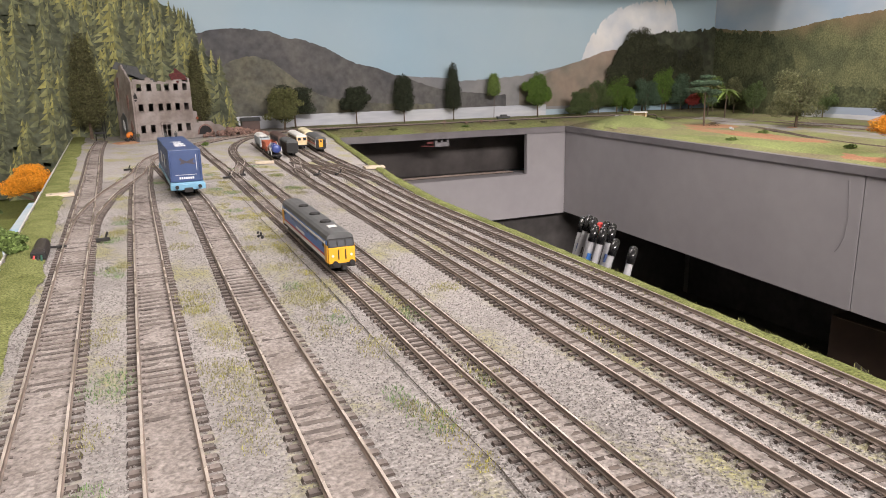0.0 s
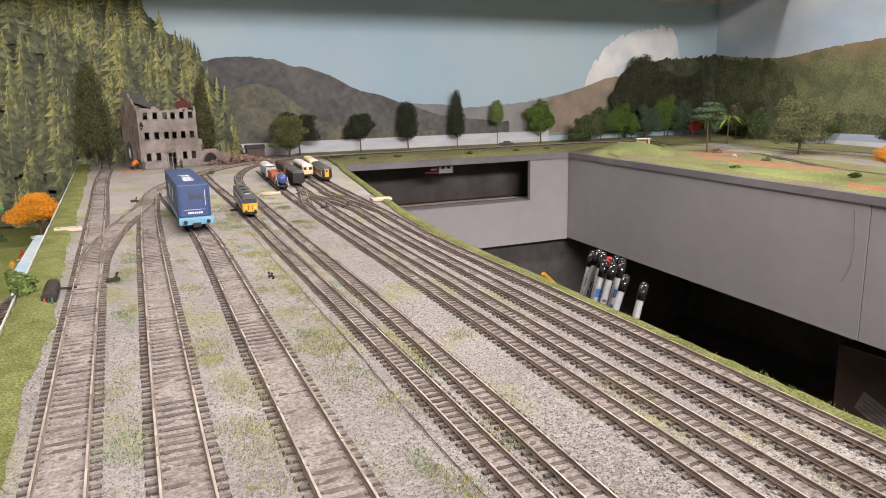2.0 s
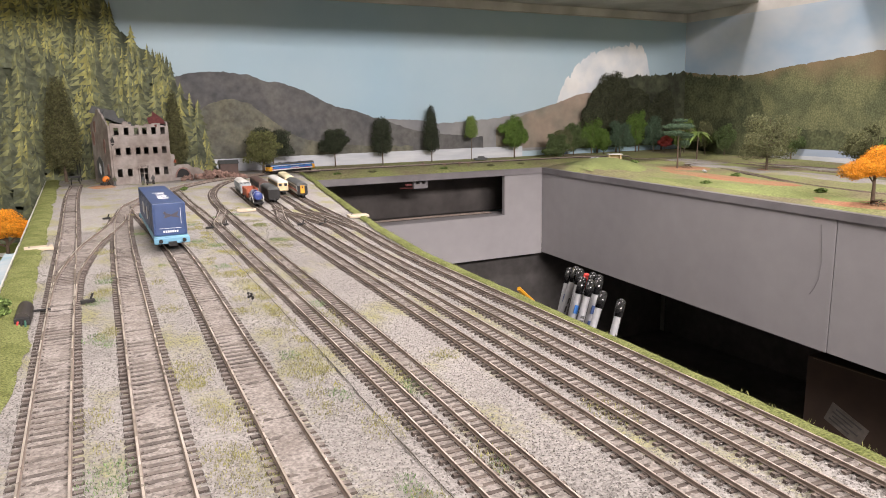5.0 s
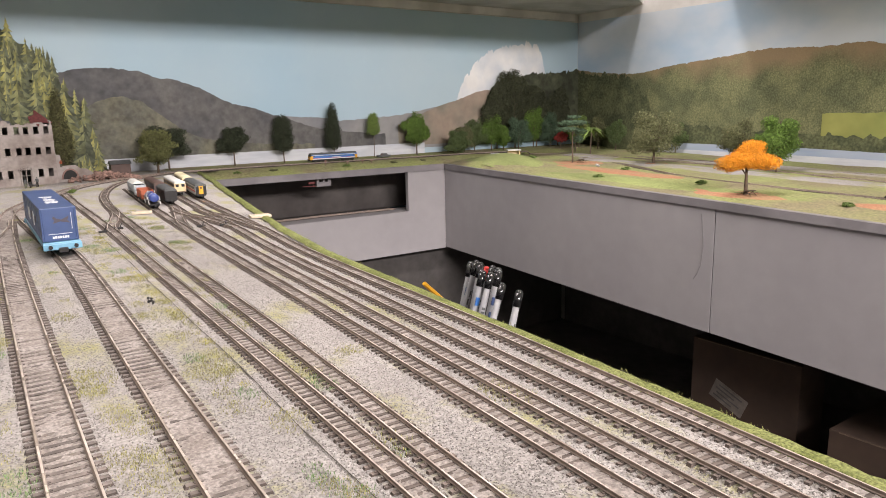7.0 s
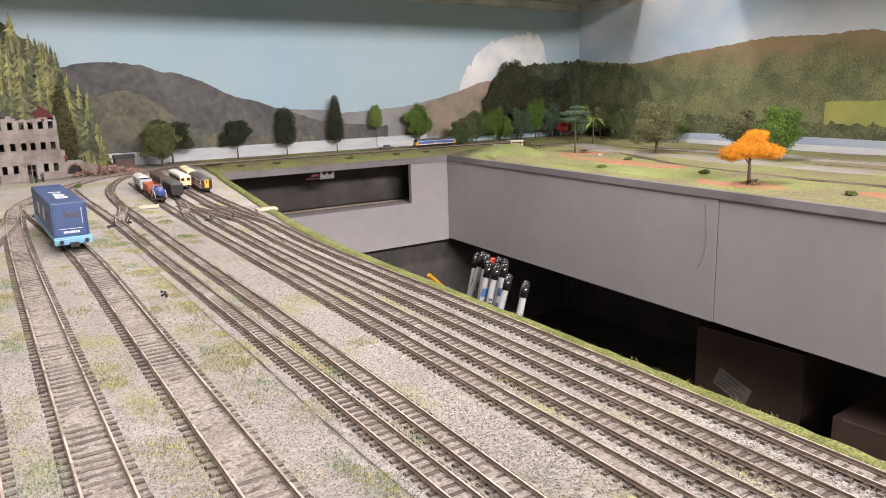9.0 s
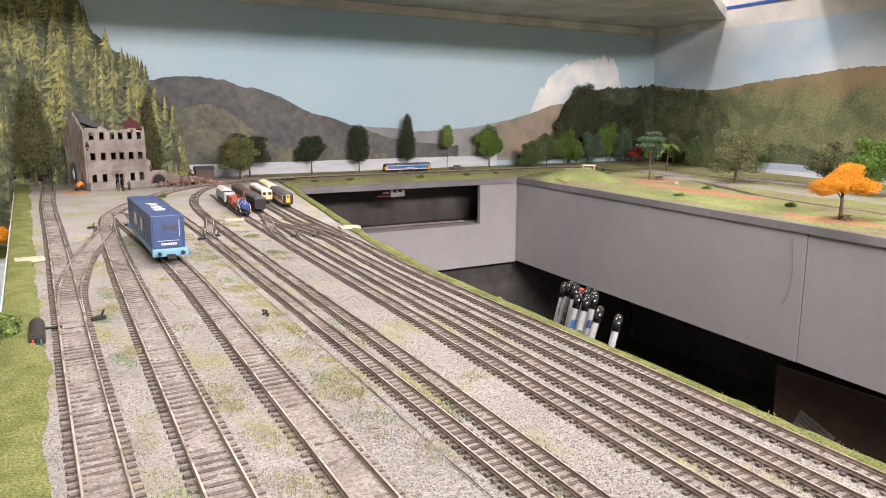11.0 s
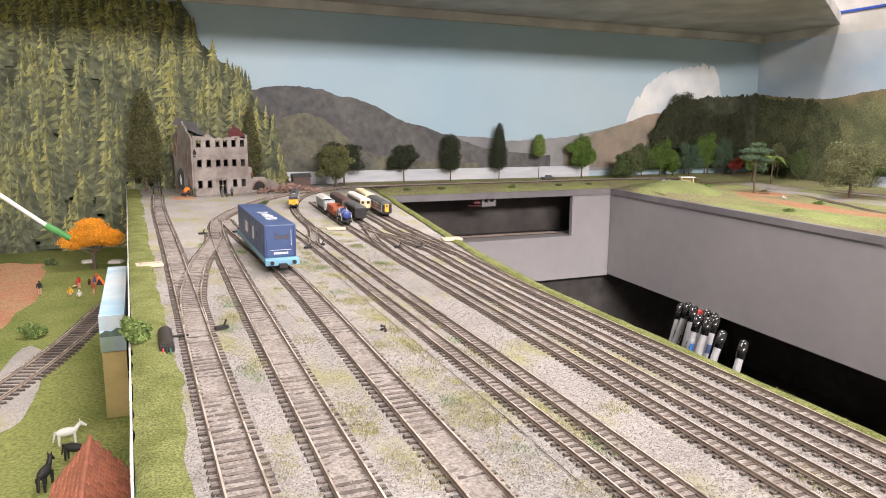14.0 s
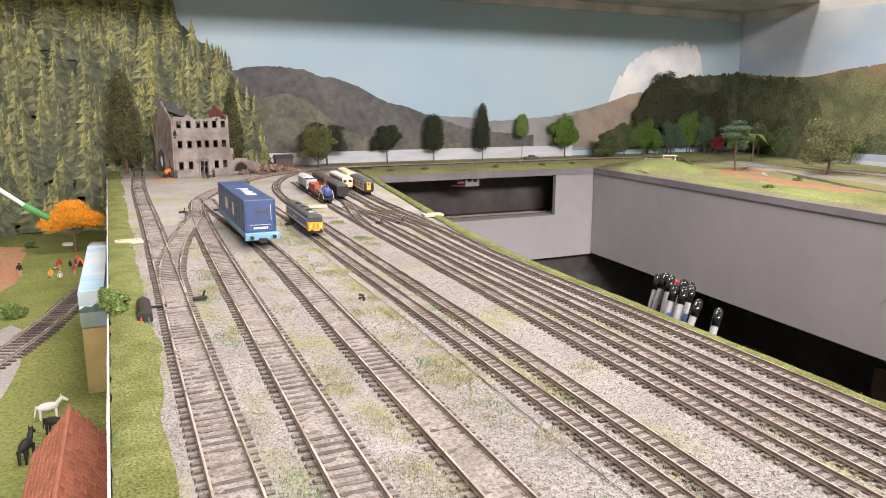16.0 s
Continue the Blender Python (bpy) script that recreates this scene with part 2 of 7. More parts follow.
RUINBRICK = material("exposed brick", (0.26, 0.155, 0.135), 0.9, spread=0.3, grain=260)
# near-black that paints the inner shade of floors and flat openings
DARKIN = material("dark of shaded interiors", (0.03, 0.028, 0.028), 0.95)
ROOFRED = material("dark red tiles", (0.17, 0.05, 0.05), 0.8, spread=0.3, grain=240)
TERRACOTTA = material("terracotta tiles", (0.42, 0.155, 0.09), 0.8, spread=0.15, grain=120, piece=0.22, second=(0.33, 0.12, 0.075), patch=30)
BARK = material("bark", (0.12, 0.085, 0.06), 0.9, spread=0.3, grain=140, bump=0.001)
"""leaf colours"""


def leaf(name, c, spread=0.35):
    return material(name, c, 0.9, spread=spread, grain=160, piece=0.45, bump=0.0008)


L_DARK = leaf("dark green foliage", (0.042, 0.052, 0.028))
L_MID = leaf("mid green foliage", (0.105, 0.145, 0.052))
L_BRIGHT = leaf("bright green foliage", (0.12, 0.20, 0.035))
L_LIME = leaf("lime foliage", (0.19, 0.27, 0.065))
L_OLIVE = leaf("olive foliage", (0.155, 0.16, 0.06))
L_GREY = leaf("grey green foliage", (0.16, 0.165, 0.078))
L_TEAL = leaf("teal green foliage", (0.085, 0.135, 0.08))
L_RED = leaf("red foliage", (0.42, 0.07, 0.06))
L_ORANGE = leaf("orange autumn foliage", (0.88, 0.37, 0.025), 0.2)
L_PINE = leaf("brown green pine foliage", (0.125, 0.122, 0.052))
L_BUSH = leaf("bush foliage", (0.14, 0.20, 0.055))

# ---------- the room ----------
WALL_Y, WALL_X, CEIL = 2.0, 2.03, 1.40
FLOOR_Z = -0.95


def slab(name, x0, x1, y0, y1, z0, z1, m, label="", kind="structure", category=""):
    bm = bmesh.new()
    box(bm, ((x0 + x1) / 2, (y0 + y1) / 2, (z0 + z1) / 2), (x1 - x0, y1 - y0, z1 - z0))
    ob = part(name, bm, m)
    return tagged(ob, label, category, "", kind)


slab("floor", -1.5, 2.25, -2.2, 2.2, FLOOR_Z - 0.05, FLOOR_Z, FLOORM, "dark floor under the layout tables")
slab("ceiling", -1.5, 2.25, -2.2, 2.2, CEIL, CEIL + 0.05, PLASTER, "pale ceiling of the hobby room")
slab("wall_north", -1.5, 2.25, WALL_Y, WALL_Y + 0.1, FLOOR_Z, CEIL, WHITEPAINT, "white wall behind the painted scenery")
slab("wall_east", WALL_X, WALL_X + 0.1, -2.2, WALL_Y, FLOOR_Z, CEIL, WHITEPAINT, "white wall with a printed hillside")
slab("wall_west", -1.5, -1.4, -2.2, WALL_Y, FLOOR_Z, CEIL, WHITEPAINT, "plain white side wall")
slab("wall_south", -1.4, WALL_X, -2.2, -2.1, FLOOR_Z, CEIL, WHITEPAINT, "plain white wall of the room")


# overhead shelf along the back wall
bm = bmesh.new()
prism(bm, [(-1.4, 1.42), (1.62, 1.42), (2.03, 1.69), (2.03, 2.0), (-1.4, 2.0)], 0.492, 0.525, lambda u, v, w: (u, v, w))
tagged(part("overhead_shelf", tidy(bm), PLASTER), "white shelf board fixed high along the wall", "shelf", "", "structure")
# unseen board, added so its slanted end bounds the east wall's light patch
bm = bmesh.new()
prism(bm, [(1.55, -2.1), (1.55, 1.0), (2.03, 1.376), (2.03, -2.1)], 0.56, 0.59, lambda u, v, w: (u, v, w))
tagged(part("overhead_shelf", tidy(bm), PLASTER), "unseen board added to block lamp light above the side board", "shelf", "", "structure")
bm = bmesh.new()
box(bm, (0.3, 1.994, 0.478), (3.4, 0.012, 0.026))
tagged(part("trim", bm, WHITEPAINT), "white batten under the shelf board", "trim", "", "structure")

# ---------- printed backdrop ----------


def mural(name, colour, second, grain=60, patch=10, spread=0.2, stretch=(1, 1, 1), amount=0.5, piece=0.0):
    m = material(name, colour, 0.75, spread=spread, grain=grain, second=second, patch=patch, amount=amount, piece=piece, spec=0.2)
    if stretch != (1, 1, 1):
        N, L = m.node_tree.nodes, m.node_tree.links
        co = [n for n in N if n.type == "TEX_COORD"][0]
        mp = N.new("ShaderNodeMapping")
        mp.inputs["Scale"].default_value = stretch
        L.new(co.outputs["Object"], mp.inputs["Vector"])
        for n in N:
            if n.type == "TEX_NOISE":
                L.new(mp.outputs["Vector"], n.inputs["Vector"])
    return m


P_SKY = mural("printed pale blue sky", (0.33, 0.455, 0.54), (0.38, 0.48, 0.54), 3, 2, 0.03)
P_SKY2 = mural("printed cloudy sky", (0.52, 0.56, 0.60), (0.36, 0.46, 0.57), 5, 3.5, 0.05, (1, 1, 1.6))
P_CLOUD = mural("printed white cloud", (0.72, 0.71, 0.70), (0.55, 0.58, 0.62), 14, 9, 0.06)
P_MOUNT = mural("printed grey mountain", (0.135, 0.13, 0.125), (0.085, 0.085, 0.09), 60, 7, 0.22)
P_MOUNT2 = mural("printed brown green slope", (0.17, 0.16, 0.115), (0.105, 0.105, 0.09), 75, 10, 0.28)
P_FAR = mural("printed hazy hills", (0.27, 0.265, 0.26), (0.21, 0.21, 0.22), 30, 6, 0.1)
P_PINK = mural("printed tan hillside", (0.30, 0.235, 0.185), (0.20, 0.18, 0.145), 30, 8, 0.12)
P_LAKE = mural("printed white lake", (0.56, 0.57, 0.60), (0.46, 0.48, 0.53), 20, 5, 0.04, (1, 1, 8))
P_BLUELAKE = mural("printed blue lake", (0.30, 0.36, 0.48), (0.38, 0.43, 0.52), 20, 5, 0.05, (1, 1, 8))
P_DARKWOOD = mural("printed dark trees", (0.036, 0.040, 0.026), (0.062, 0.068, 0.042), 55, 12, 0.4)
P_MEADOW = mural("printed meadow", (0.30, 0.30, 0.095), (0.22, 0.25, 0.08), 20, 6, 0.1)


def hill_print(name):
    """A printed hillside: tree crowns in green, clearings, and heather towards the top."""
    m = material(name, (0.20, 0.205, 0.105), 0.75, spread=0.25, grain=220, second=(0.125, 0.138, 0.075), patch=14, amount=0.6, spec=0.2)
    N, L = m.node_tree.nodes, m.node_tree.links
    b = N["Principled BSDF"]
    base = b.inputs["Base Color"].links[0].from_socket
    co = [n for n in N if n.type == "TEX_COORD"][0]
    crowns = N.new("ShaderNodeTexVoronoi")
    crowns.inputs["Scale"].default_value = 230
    mp = N.new("ShaderNodeMapping")
    mp.inputs["Scale"].default_value = (1, 1, 0.8)
    L.new(co.outputs["Object"], mp.inputs["Vector"])
    L.new(mp.outputs["Vector"], crowns.inputs["Vector"])
    tone = N.new("ShaderNodeMapRange")
    tone.inputs["From Max"].default_value = 0.75
    tone.inputs["To Min"].default_value, tone.inputs["To Max"].default_value = 1.2, 0.7
    L.new(crowns.outputs["Distance"], tone.inputs["Value"])
    mul = N.new("ShaderNodeMix")
    mul.data_type, mul.blend_type = "RGBA", "MULTIPLY"
    mul.inputs["Factor"].default_value = 1.0
    L.new(base, mul.inputs["A"])
    L.new(tone.outputs["Result"], mul.inputs["B"])
    big = N.new("ShaderNodeTexNoise")
    big.inputs["Scale"].default_value, big.inputs["Detail"].default_value = 9, 8
    L.new(co.outputs["Object"], big.inputs["Vector"])
    sep = N.new("ShaderNodeSeparateXYZ")
    L.new(co.outputs["Object"], sep.inputs[0])
    add = N.new("ShaderNodeMath")
    add.operation = "MULTIPLY_ADD"
    add.inputs[1].default_value = 0.16
    L.new(big.outputs["Fac"], add.inputs[0])
    L.new(sep.outputs["Z"], add.inputs[2])
    high = N.new("ShaderNodeMapRange")
    high.inputs["From Min"].default_value, high.inputs["From Max"].default_value = 0.305, 0.365
    high.inputs["To Max"].default_value = 0.8
    L.new(add.outputs[0], high.inputs["Value"])
    mix = N.new("ShaderNodeMix")
    mix.data_type = "RGBA"
    L.new(high.outputs["Result"], mix.inputs["Factor"])
    L.new(mul.outputs["Result"], mix.inputs["A"])
    mix.inputs["B"].default_value = (0.27, 0.19, 0.115, 1)
    L.new(mix.outputs["Result"], b.inputs["Base Color"])
    return m


P_HILL = hill_print("printed wooded hillside with heather")
P_NEARWOOD = mural("printed near woodland", (0.12, 0.13, 0.068), (0.07, 0.08, 0.044), 150, 22, 0.4)
P_FIRBACK = mural("printed forest shade", (0.062, 0.072, 0.046), (0.085, 0.094, 0.056), 45, 7, 0.5, (1.5, 1, 0.5))
P_FIR = [mural("printed fir %s" % n, c, s, 70, 40, 0.35, piece=0.3) for n, c, s in (
    ("dark", (0.098, 0.108, 0.070), (0.072, 0.080, 0.054)), ("green", (0.145, 0.153, 0.083), (0.108, 0.118, 0.066)),
    ("light", (0.215, 0.218, 0.10), (0.165, 0.172, 0.084)), ("yellow", (0.31, 0.29, 0.10), (0.22, 0.22, 0.085)))]


def sheet(name, top, base, layer, m, wall="n", rough=0.004, label="", seed=0):
    """A printed shape pasted flat on a wall: between a wavy top line and a base height."""
    line = [top[0]]
    for (ua, va), (ub, vb) in zip(top, top[1:]):
        n = max(1, math.ceil(abs(ub - ua) / 0.25))
        line += [(ua + (ub - ua) * k / n, va + (vb - va) * k / n) for k in range(1, n + 1)]
    pts = smooth_path([(u, 0, v) for u, v in line], 0.006)
    verts, n = [], len(pts)
    off = 0.0012 * layer
    for k, p in enumerate(pts):
        z = p.z + rough * noise.noise((p.x * 45, seed, 0)) + rough * 0.7 * noise.noise((p.x * 160, seed, 5))
        lo = min(base(p.x) if callable(base) else base, z)
        for zz in (lo, z):
            verts.append((p.x, WALL_Y - off, zz) if wall == "n" else (WALL_X - off, p.x, zz))
    faces = [(2 * i, 2 * i + 2, 2 * i + 3, 2 * i + 1) for i in range(n - 1)]
    ob = raw(name, verts, faces, m)
    return tagged(ob, label, "backdrop", "printed backdrop", "structure")


sheet("backdrop", [(-1.4, 0.466), (0.3, 0.466), (2.028, 0.462)], -0.2, 1, P_SKY, label="pale blue printed sky on the wall", rough=0)
sheet("backdrop", [(1.43, 0.15), (1.475, 0.244), (1.52, 0.295), (1.58, 0.338), (1.67, 0.362), (1.775, 0.376), (1.83, 0.35), (1.87, 0.22)], 0.08, 2, P_CLOUD, label="printed white cloud over the hills", rough=0.02, seed=3)
sheet("backdrop", [(0.64, 0.15), (0.80, 0.135), (0.92, 0.128), (1.02, 0.118), (1.22, 0.132), (1.36, 0.155), (1.60, 0.18)], 0.02, 3, P_FAR, label="printed hazy hills beyond a lake", seed=1)
sheet("backdrop", [(1.20, 0.10), (1.36, 0.155), (1.45, 0.178), (1.54, 0.205), (1.70, 0.22)], 0.03, 4, P_PINK, label="printed tan hillside", seed=2)
sheet("backdrop", [(0.10, 0.20), (0.228, 0.253), (0.318, 0.265), (0.41, 0.258), (0.46, 0.24), (0.50, 0.238), (0.572, 0.212), (0.64, 0.178), (0.72, 0.157), (0.82, 0.124), (0.94, 0.092), (1.15, 0.07)], 0.02, 5, P_MOUNT, label="printed grey mountain", seed=4)
sheet("backdrop", [(0.10, 0.10), (0.25, 0.155), (0.33, 0.19), (0.40, 0.185), (0.47, 0.135), (0.55, 0.085), (0.70, 0.06), (0.9, 0.05)], 0.02, 6, P_MOUNT2, label="printed brown and green mountain slope", seed=5)
sheet("backdrop", [(0.2, 0.034), (0.6, 0.035), (1.3, 0.037)], -0.05, 7, P_LAKE, label="printed white lake", rough=0.001)
sheet("backdrop", [(1.54, 0.10), (1.58, 0.20), (1.64, 0.25), (1.72, 0.255), (1.78, 0.27), (1.88, 0.272), (2.026, 0.285)], 0.02, 8, P_DARKWOOD, label="printed dark trees by the corner", rough=0.014, seed=7)
# east wall
sheet("backdrop", [(-2.0, 0.462), (0.5, 0.455), (1.998, 0.462)], -0.2, 1, P_SKY2, "e", 0, "pale printed sky with clouds")
sheet("backdrop", [(-2.0, 0.24), (0.0, 0.25), (0.5, 0.262), (0.838, 0.279), (0.935, 0.299), (1.057, 0.296), (1.212, 0.303), (1.366, 0.29), (1.561, 0.275), (1.695, 0.258), (1.85, 0.266), (1.998, 0.285)], -0.1, 2, P_HILL, "e", 0.004, "printed wooded green hillside", 3)
sheet("backdrop", [(-2.0, 0.035), (0.3, 0.04), (0.8, 0.045), (1.0, 0.05), (1.2, 0.058), (1.45, 0.075), (1.62, 0.09)], -0.06, 4.6, P_NEARWOOD, "e", 0.012, "printed trees along the lake shore", 21)
# darker woodland sheet, partly standing for the shadow in this corner
sheet("backdrop", [(1.58, 0.05), (1.66, 0.17), (1.72, 0.235), (1.80, 0.258), (1.90, 0.262), (1.998, 0.28)], -0.05, 4, P_NEARWOOD, "e", 0.02, "printed woodland darkened for the corner shade", 8)
sheet("backdrop", [(-0.6, 0.10), (0.5, 0.11), (0.822, 0.111), (1.036, 0.112)], lambda u: 0.042 + 0.006 * noise.noise((u * 20, 0, 0)), 4, P_MEADOW, "e", 0.004, "printed yellow meadow", 9)
sheet("backdrop", [(-2.0, 0.0), (0.8, 0.004), (1.1, 0.012), (1.6, 0.017)], -0.1, 5, P_BLUELAKE, "e", 0.001, "printed blue lake")
sheet("backdrop", [(-2.0, -0.02), (0.8, -0.016), (1.1, -0.01), (1.6, -0.004)], -0.1, 6, P_LAKE, "e", 0.001, "printed white lake water")

# printed fir forest: flat fir shapes pasted over one another
FOREST_EDGE = [(-1.4, 0.47), (0.06, 0.47), (0.095, 0.385), (0.15, 0.335), (0.175, 0.30), (0.205, 0.285), (0.228, 0.225), (0.27, 0.17), (0.285, 0.09), (0.295, 0.02)]


def forest_top(x):
    for (xa, za), (xb, zb) in zip(FOREST_EDGE, FOREST_EDGE[1:]):
        if xa <= x <= xb:
            return za + (zb - za) * (x - xa) / (xb - xa)
    return -1.0


sheet("backdrop", [(u, forest_top(u) - 0.012) for u in (-1.4, -0.7, -0.2, 0.0, 0.06, 0.095, 0.15, 0.19, 0.228, 0.27, 0.29)], -0.2, 8, P_FIRBACK, label="printed dark forest shade", rough=0.012, seed=11)
rng = random.Random(5)
firs = [([], []) for _ in P_FIR]
spots = []
for _ in range(800):
    x = rng.uniform(-0.75, 0.295)
    z = rng.uniform(-0.19, 0.44)
    if z < forest_top(x) - 0.03:
        spots.append((x, z))
spots.sort(key=lambda s: -s[1])
for k, (x, z) in enumerate(spots):
    h = rng.uniform(0.085, 0.15) * (1.1 if z < 0.2 else 0.85)
    h = min(h, max(0.03, forest_top(x) + 0.016 - z))
    w = h * rng.uniform(0.19, 0.29)
    y = WALL_Y - 0.0100 - 0.00006 * k
    bright = noise.noise((x * 8, z * 8, 3)) * 1.3 + rng.uniform(-0.6, 0.6) + 1.1 * max(0.0, (z - 0.20) / 0.25)
    lean = rng.uniform(-0.04, 0.04) * h
    # dark heart of the fir, then tiers of drooping boughs, lit from one side
    V, F = firs[0]
    c0 = len(V)
    V += [(x - w * 0.85, y, z - 0.01), (x + w * 0.85, y, z - 0.01), (x + lean, y, z + h * 0.97)]
    F.append((c0, c0 + 1, c0 + 2))
    tiers = 9
    for j in range(tiers):
        f = (j + rng.uniform(0.0, 0.4)) / tiers
        reach = w * (1 - f) ** 0.8
        cx, cz = x + lean * f, z + h * f
        yy = y - 0.000006 * (1 + j)
        for side in (-1, 1, rng.uniform(-0.5, 0.3)):
            r = reach * side * rng.uniform(0.85, 1.2)
            drop = h * 0.05 * rng.uniform(0.5, 1.3) * (1.2 - abs(side) * 0.5)
            lit = bright - 0.42 * side + 1.2 * (f - 0.42) + rng.uniform(-0.16, 0.16)
            V, F = firs[0 if lit < -0.35 else 1 if lit < 0.25 else 2 if lit < 0.85 else 3]
            c0 = len(V)
            V += [(cx - r * 0.1, yy, cz + h * 0.12), (cx + r, yy, cz - drop), (cx + r * 0.08, yy, cz - drop * 0.4)]
            F.append((c0, c0 + 1, c0 + 2) if r < 0 else (c0, c0 + 2, c0 + 1))
            yy -= 0.0000018
for (V, F), m in zip(firs, P_FIR):
    tagged(raw("backdrop", V, F, m), "printed conifer forest on the wall", "backdrop", "printed backdrop", "stuff")

# ---------- tables and boards ----------


def yard_edge(y):
    pts = [(-0.6, 0.235), (0.0, 0.253), (0.324, 0.273), (0.639, 0.293), (0.84, 0.322), (1.415, 0.428), (1.5, 0.447), (1.81, 0.50), (2.0, 0.53)]
    for (a, xa), (b, xb) in zip(pts, pts[1:]):
        if a <= y <= b:
            return xa + (xb - xa) * (y - a) / (b - a)
    return 0.53


def left_x(y):
    return -0.0725 - 0.0115 * y


bm = bmesh.new()
ys = [-0.6 + 0.02 * k for k in range(131)]
cols = 24
grid = []
for y in ys:
    x0, x1 = left_x(y) + 0.004 + 0.0015 * noise.noise((y * 20, 2, 0)), yard_edge(y) - 0.003
    grid.append([bm.verts.new((x0 + (x1 - x0) * k / cols, y, 0.0005 * noise.noise((k * 2.1, y * 25, 0)) - 0.0005 - (0.004 if k in (0, cols) else 0))) for k in range(cols + 1)])
for a, b in zip(grid, grid[1:]):
    for k in range(cols):
        bm.faces.new((a[k], a[k + 1], b[k + 1], b[k]))
yard = tagged(part("ground", bm, BALLAST, smooth=True), "model rail yard of grey ballast with grass", "ground", "", "structure")
bm = bmesh.new()
prism(bm, [(left_x(-0.6) + 0.002, -0.6), (yard_edge(-0.6) - 0.004, -0.6)] + [(yard_edge(y) - 0.004, y) for y in (0, 0.324, 0.639, 0.84, 1.415, 1.5, 1.81)] + [(0.5, 1.98), (left_x(1.98) + 0.002, 1.98)], -0.055, -0.006, lambda u, v, w: (u, v, w))
tagged(part("baseboard", tidy(bm), GREYPAINT), "grey painted board under the rail yard", "board", "", "structure")


def verge(name, left, right, z, m, y0, y1, label, seed):
    """A strip of grass fibre between two lines that run with y."""
    bm = bmesh.new()
    rows = []
    n = int((y1 - y0) / 0.008)
    for k in range(n + 1):
        y = y0 + (y1 - y0) * k / n
        a, b = left(y), right(y)
        rows.append([bm.verts.new((a + (b - a) * j / 4 + (0.002 * noise.noise((y * 70, j, seed)) if j in (0, 4) else 0), y, z + (0.0006 if 0 < j < 4 else -0.002) + 0.001 * noise.noise((y * 90, j * 1.7, seed)))) for j in range(5)])
    for a, b in zip(rows, rows[1:]):
        for j in range(4):
            bm.faces.new((a[j], a[j + 1], b[j + 1], b[j]))
    return tagged(part(name, bm, m, smooth=True), label, "grass", "", "structure")


def left_grass(y):
    return -0.049 - 0.009 * y + 0.006 * noise.noise((y * 7, 1, 1)) + 0.004 * noise.noise((y * 25, 1, 1))


verge("grass_verge", left_x, left_grass, 0.002, GRASS, -0.6, 1.98, "yellow-green static grass along the yard edge", 1)
verge("grass_verge", lambda y: yard_edge(y) - 0.013 + 0.003 * noise.noise((y * 12, 3, 1)), yard_edge, 0.0015, GRASS, -0.6, 1.81, "thin grass strip on the yard edge", 2)

# low meadow beside the yard
bm = bmesh.new()
rows = []
for j in range(66):
    y = -0.6 + 2.6 * j / 65
    rows.append([bm.verts.new((-1.4 + (left_x(y) - 0.002 + 1.4) * k / 40, y, -0.13 + 0.004 * noise.noise((k * 0.6, y * 6, 2)) - (0.012 if y > 1.7 else 0))) for k in range(41)])
for a, b in zip(rows, rows[1:]):
    for k in range(40):
        bm.faces.new((a[k], a[k + 1], b[k + 1], b[k]))
tagged(part("ground", bm, MEADOW, smooth=True), "green low meadow beside the raised yard", "ground", "", "structure")

# far board with its recess
bm = bmesh.new()
prof = [(1.806, -0.024), (1.812, -0.019), (1.83, -0.012), (1.855, -0.004), (1.90, -0.003), (1.94, 0.0), (2.0, 0.002)]
rows = []
for k in range(112):
    x = 0.45 + (WALL_X - 0.45) * k / 111
    rows.append([bm.verts.new((x, y, z + (0.002 * noise.noise((x * 30, y * 30, 4)) if 0 < i < 6 else 0))) for i, (y, z) in enumerate(prof)])
for a, b in zip(rows, rows[1:]):
    for k in range(len(prof) - 1):
        bm.faces.new((a[k], a[k + 1], b[k + 1], b[k]))
tagged(part("ground", tidy(bm), FARGRASS, smooth=True), "grassy railway bank along the far wall", "ground", "", "structure")

FY = 1.80
slab("fascia", 0.40, 1.246, FY - 0.004, FY + 0.014, -0.040, -0.022, GREYDARK, "grey painted edge of the far board")
slab("fascia", 1.11, 1.246, FY, FY + 0.014, -0.29, -0.040, GREYPAINT, "grey painted upright panel of the far board")
slab("fascia", 0.30, 1.11, FY, FY + 0.014, -0.29, -0.163, GREYPAINT, "grey painted panel under the storage recess")
slab("ledge", 0.30, 1.11, FY, 1.90, -0.163, -0.160, GREYPAINT, "grey storage track ledge in the recess")
# recess back, side and rear ledge carry the inner shade as colour
slab("recess_back", 0.30, 1.238, 1.95, 1.955, -0.163, -0.036, RECESS, "grey back of the storage recess, darkened as shade")
slab("recess_side", 1.232, 1.238, FY + 0.014, 1.95, -0.163, -0.036, RECESS, "grey side of the storage recess, darkened as shade")
slab("ledge", 1.112, 1.23, FY + 0.016, 1.90, -0.163, -0.1602, GREYPAINT, "grey storage track ledge behind the upright panel")
slab("ledge", 0.30, 1.11, 1.90, 1.95, -0.163, -0.1605, RECESS, "rear of the storage ledge, darkened as shade")

# east board, falling gently towards the near end
TILT_E = 0.024


def east_x(y):
    return 1.246 - 0.036 * (1.8 - y)


def east_z(y):
    return -0.026 - TILT_E * (1.8 - y)


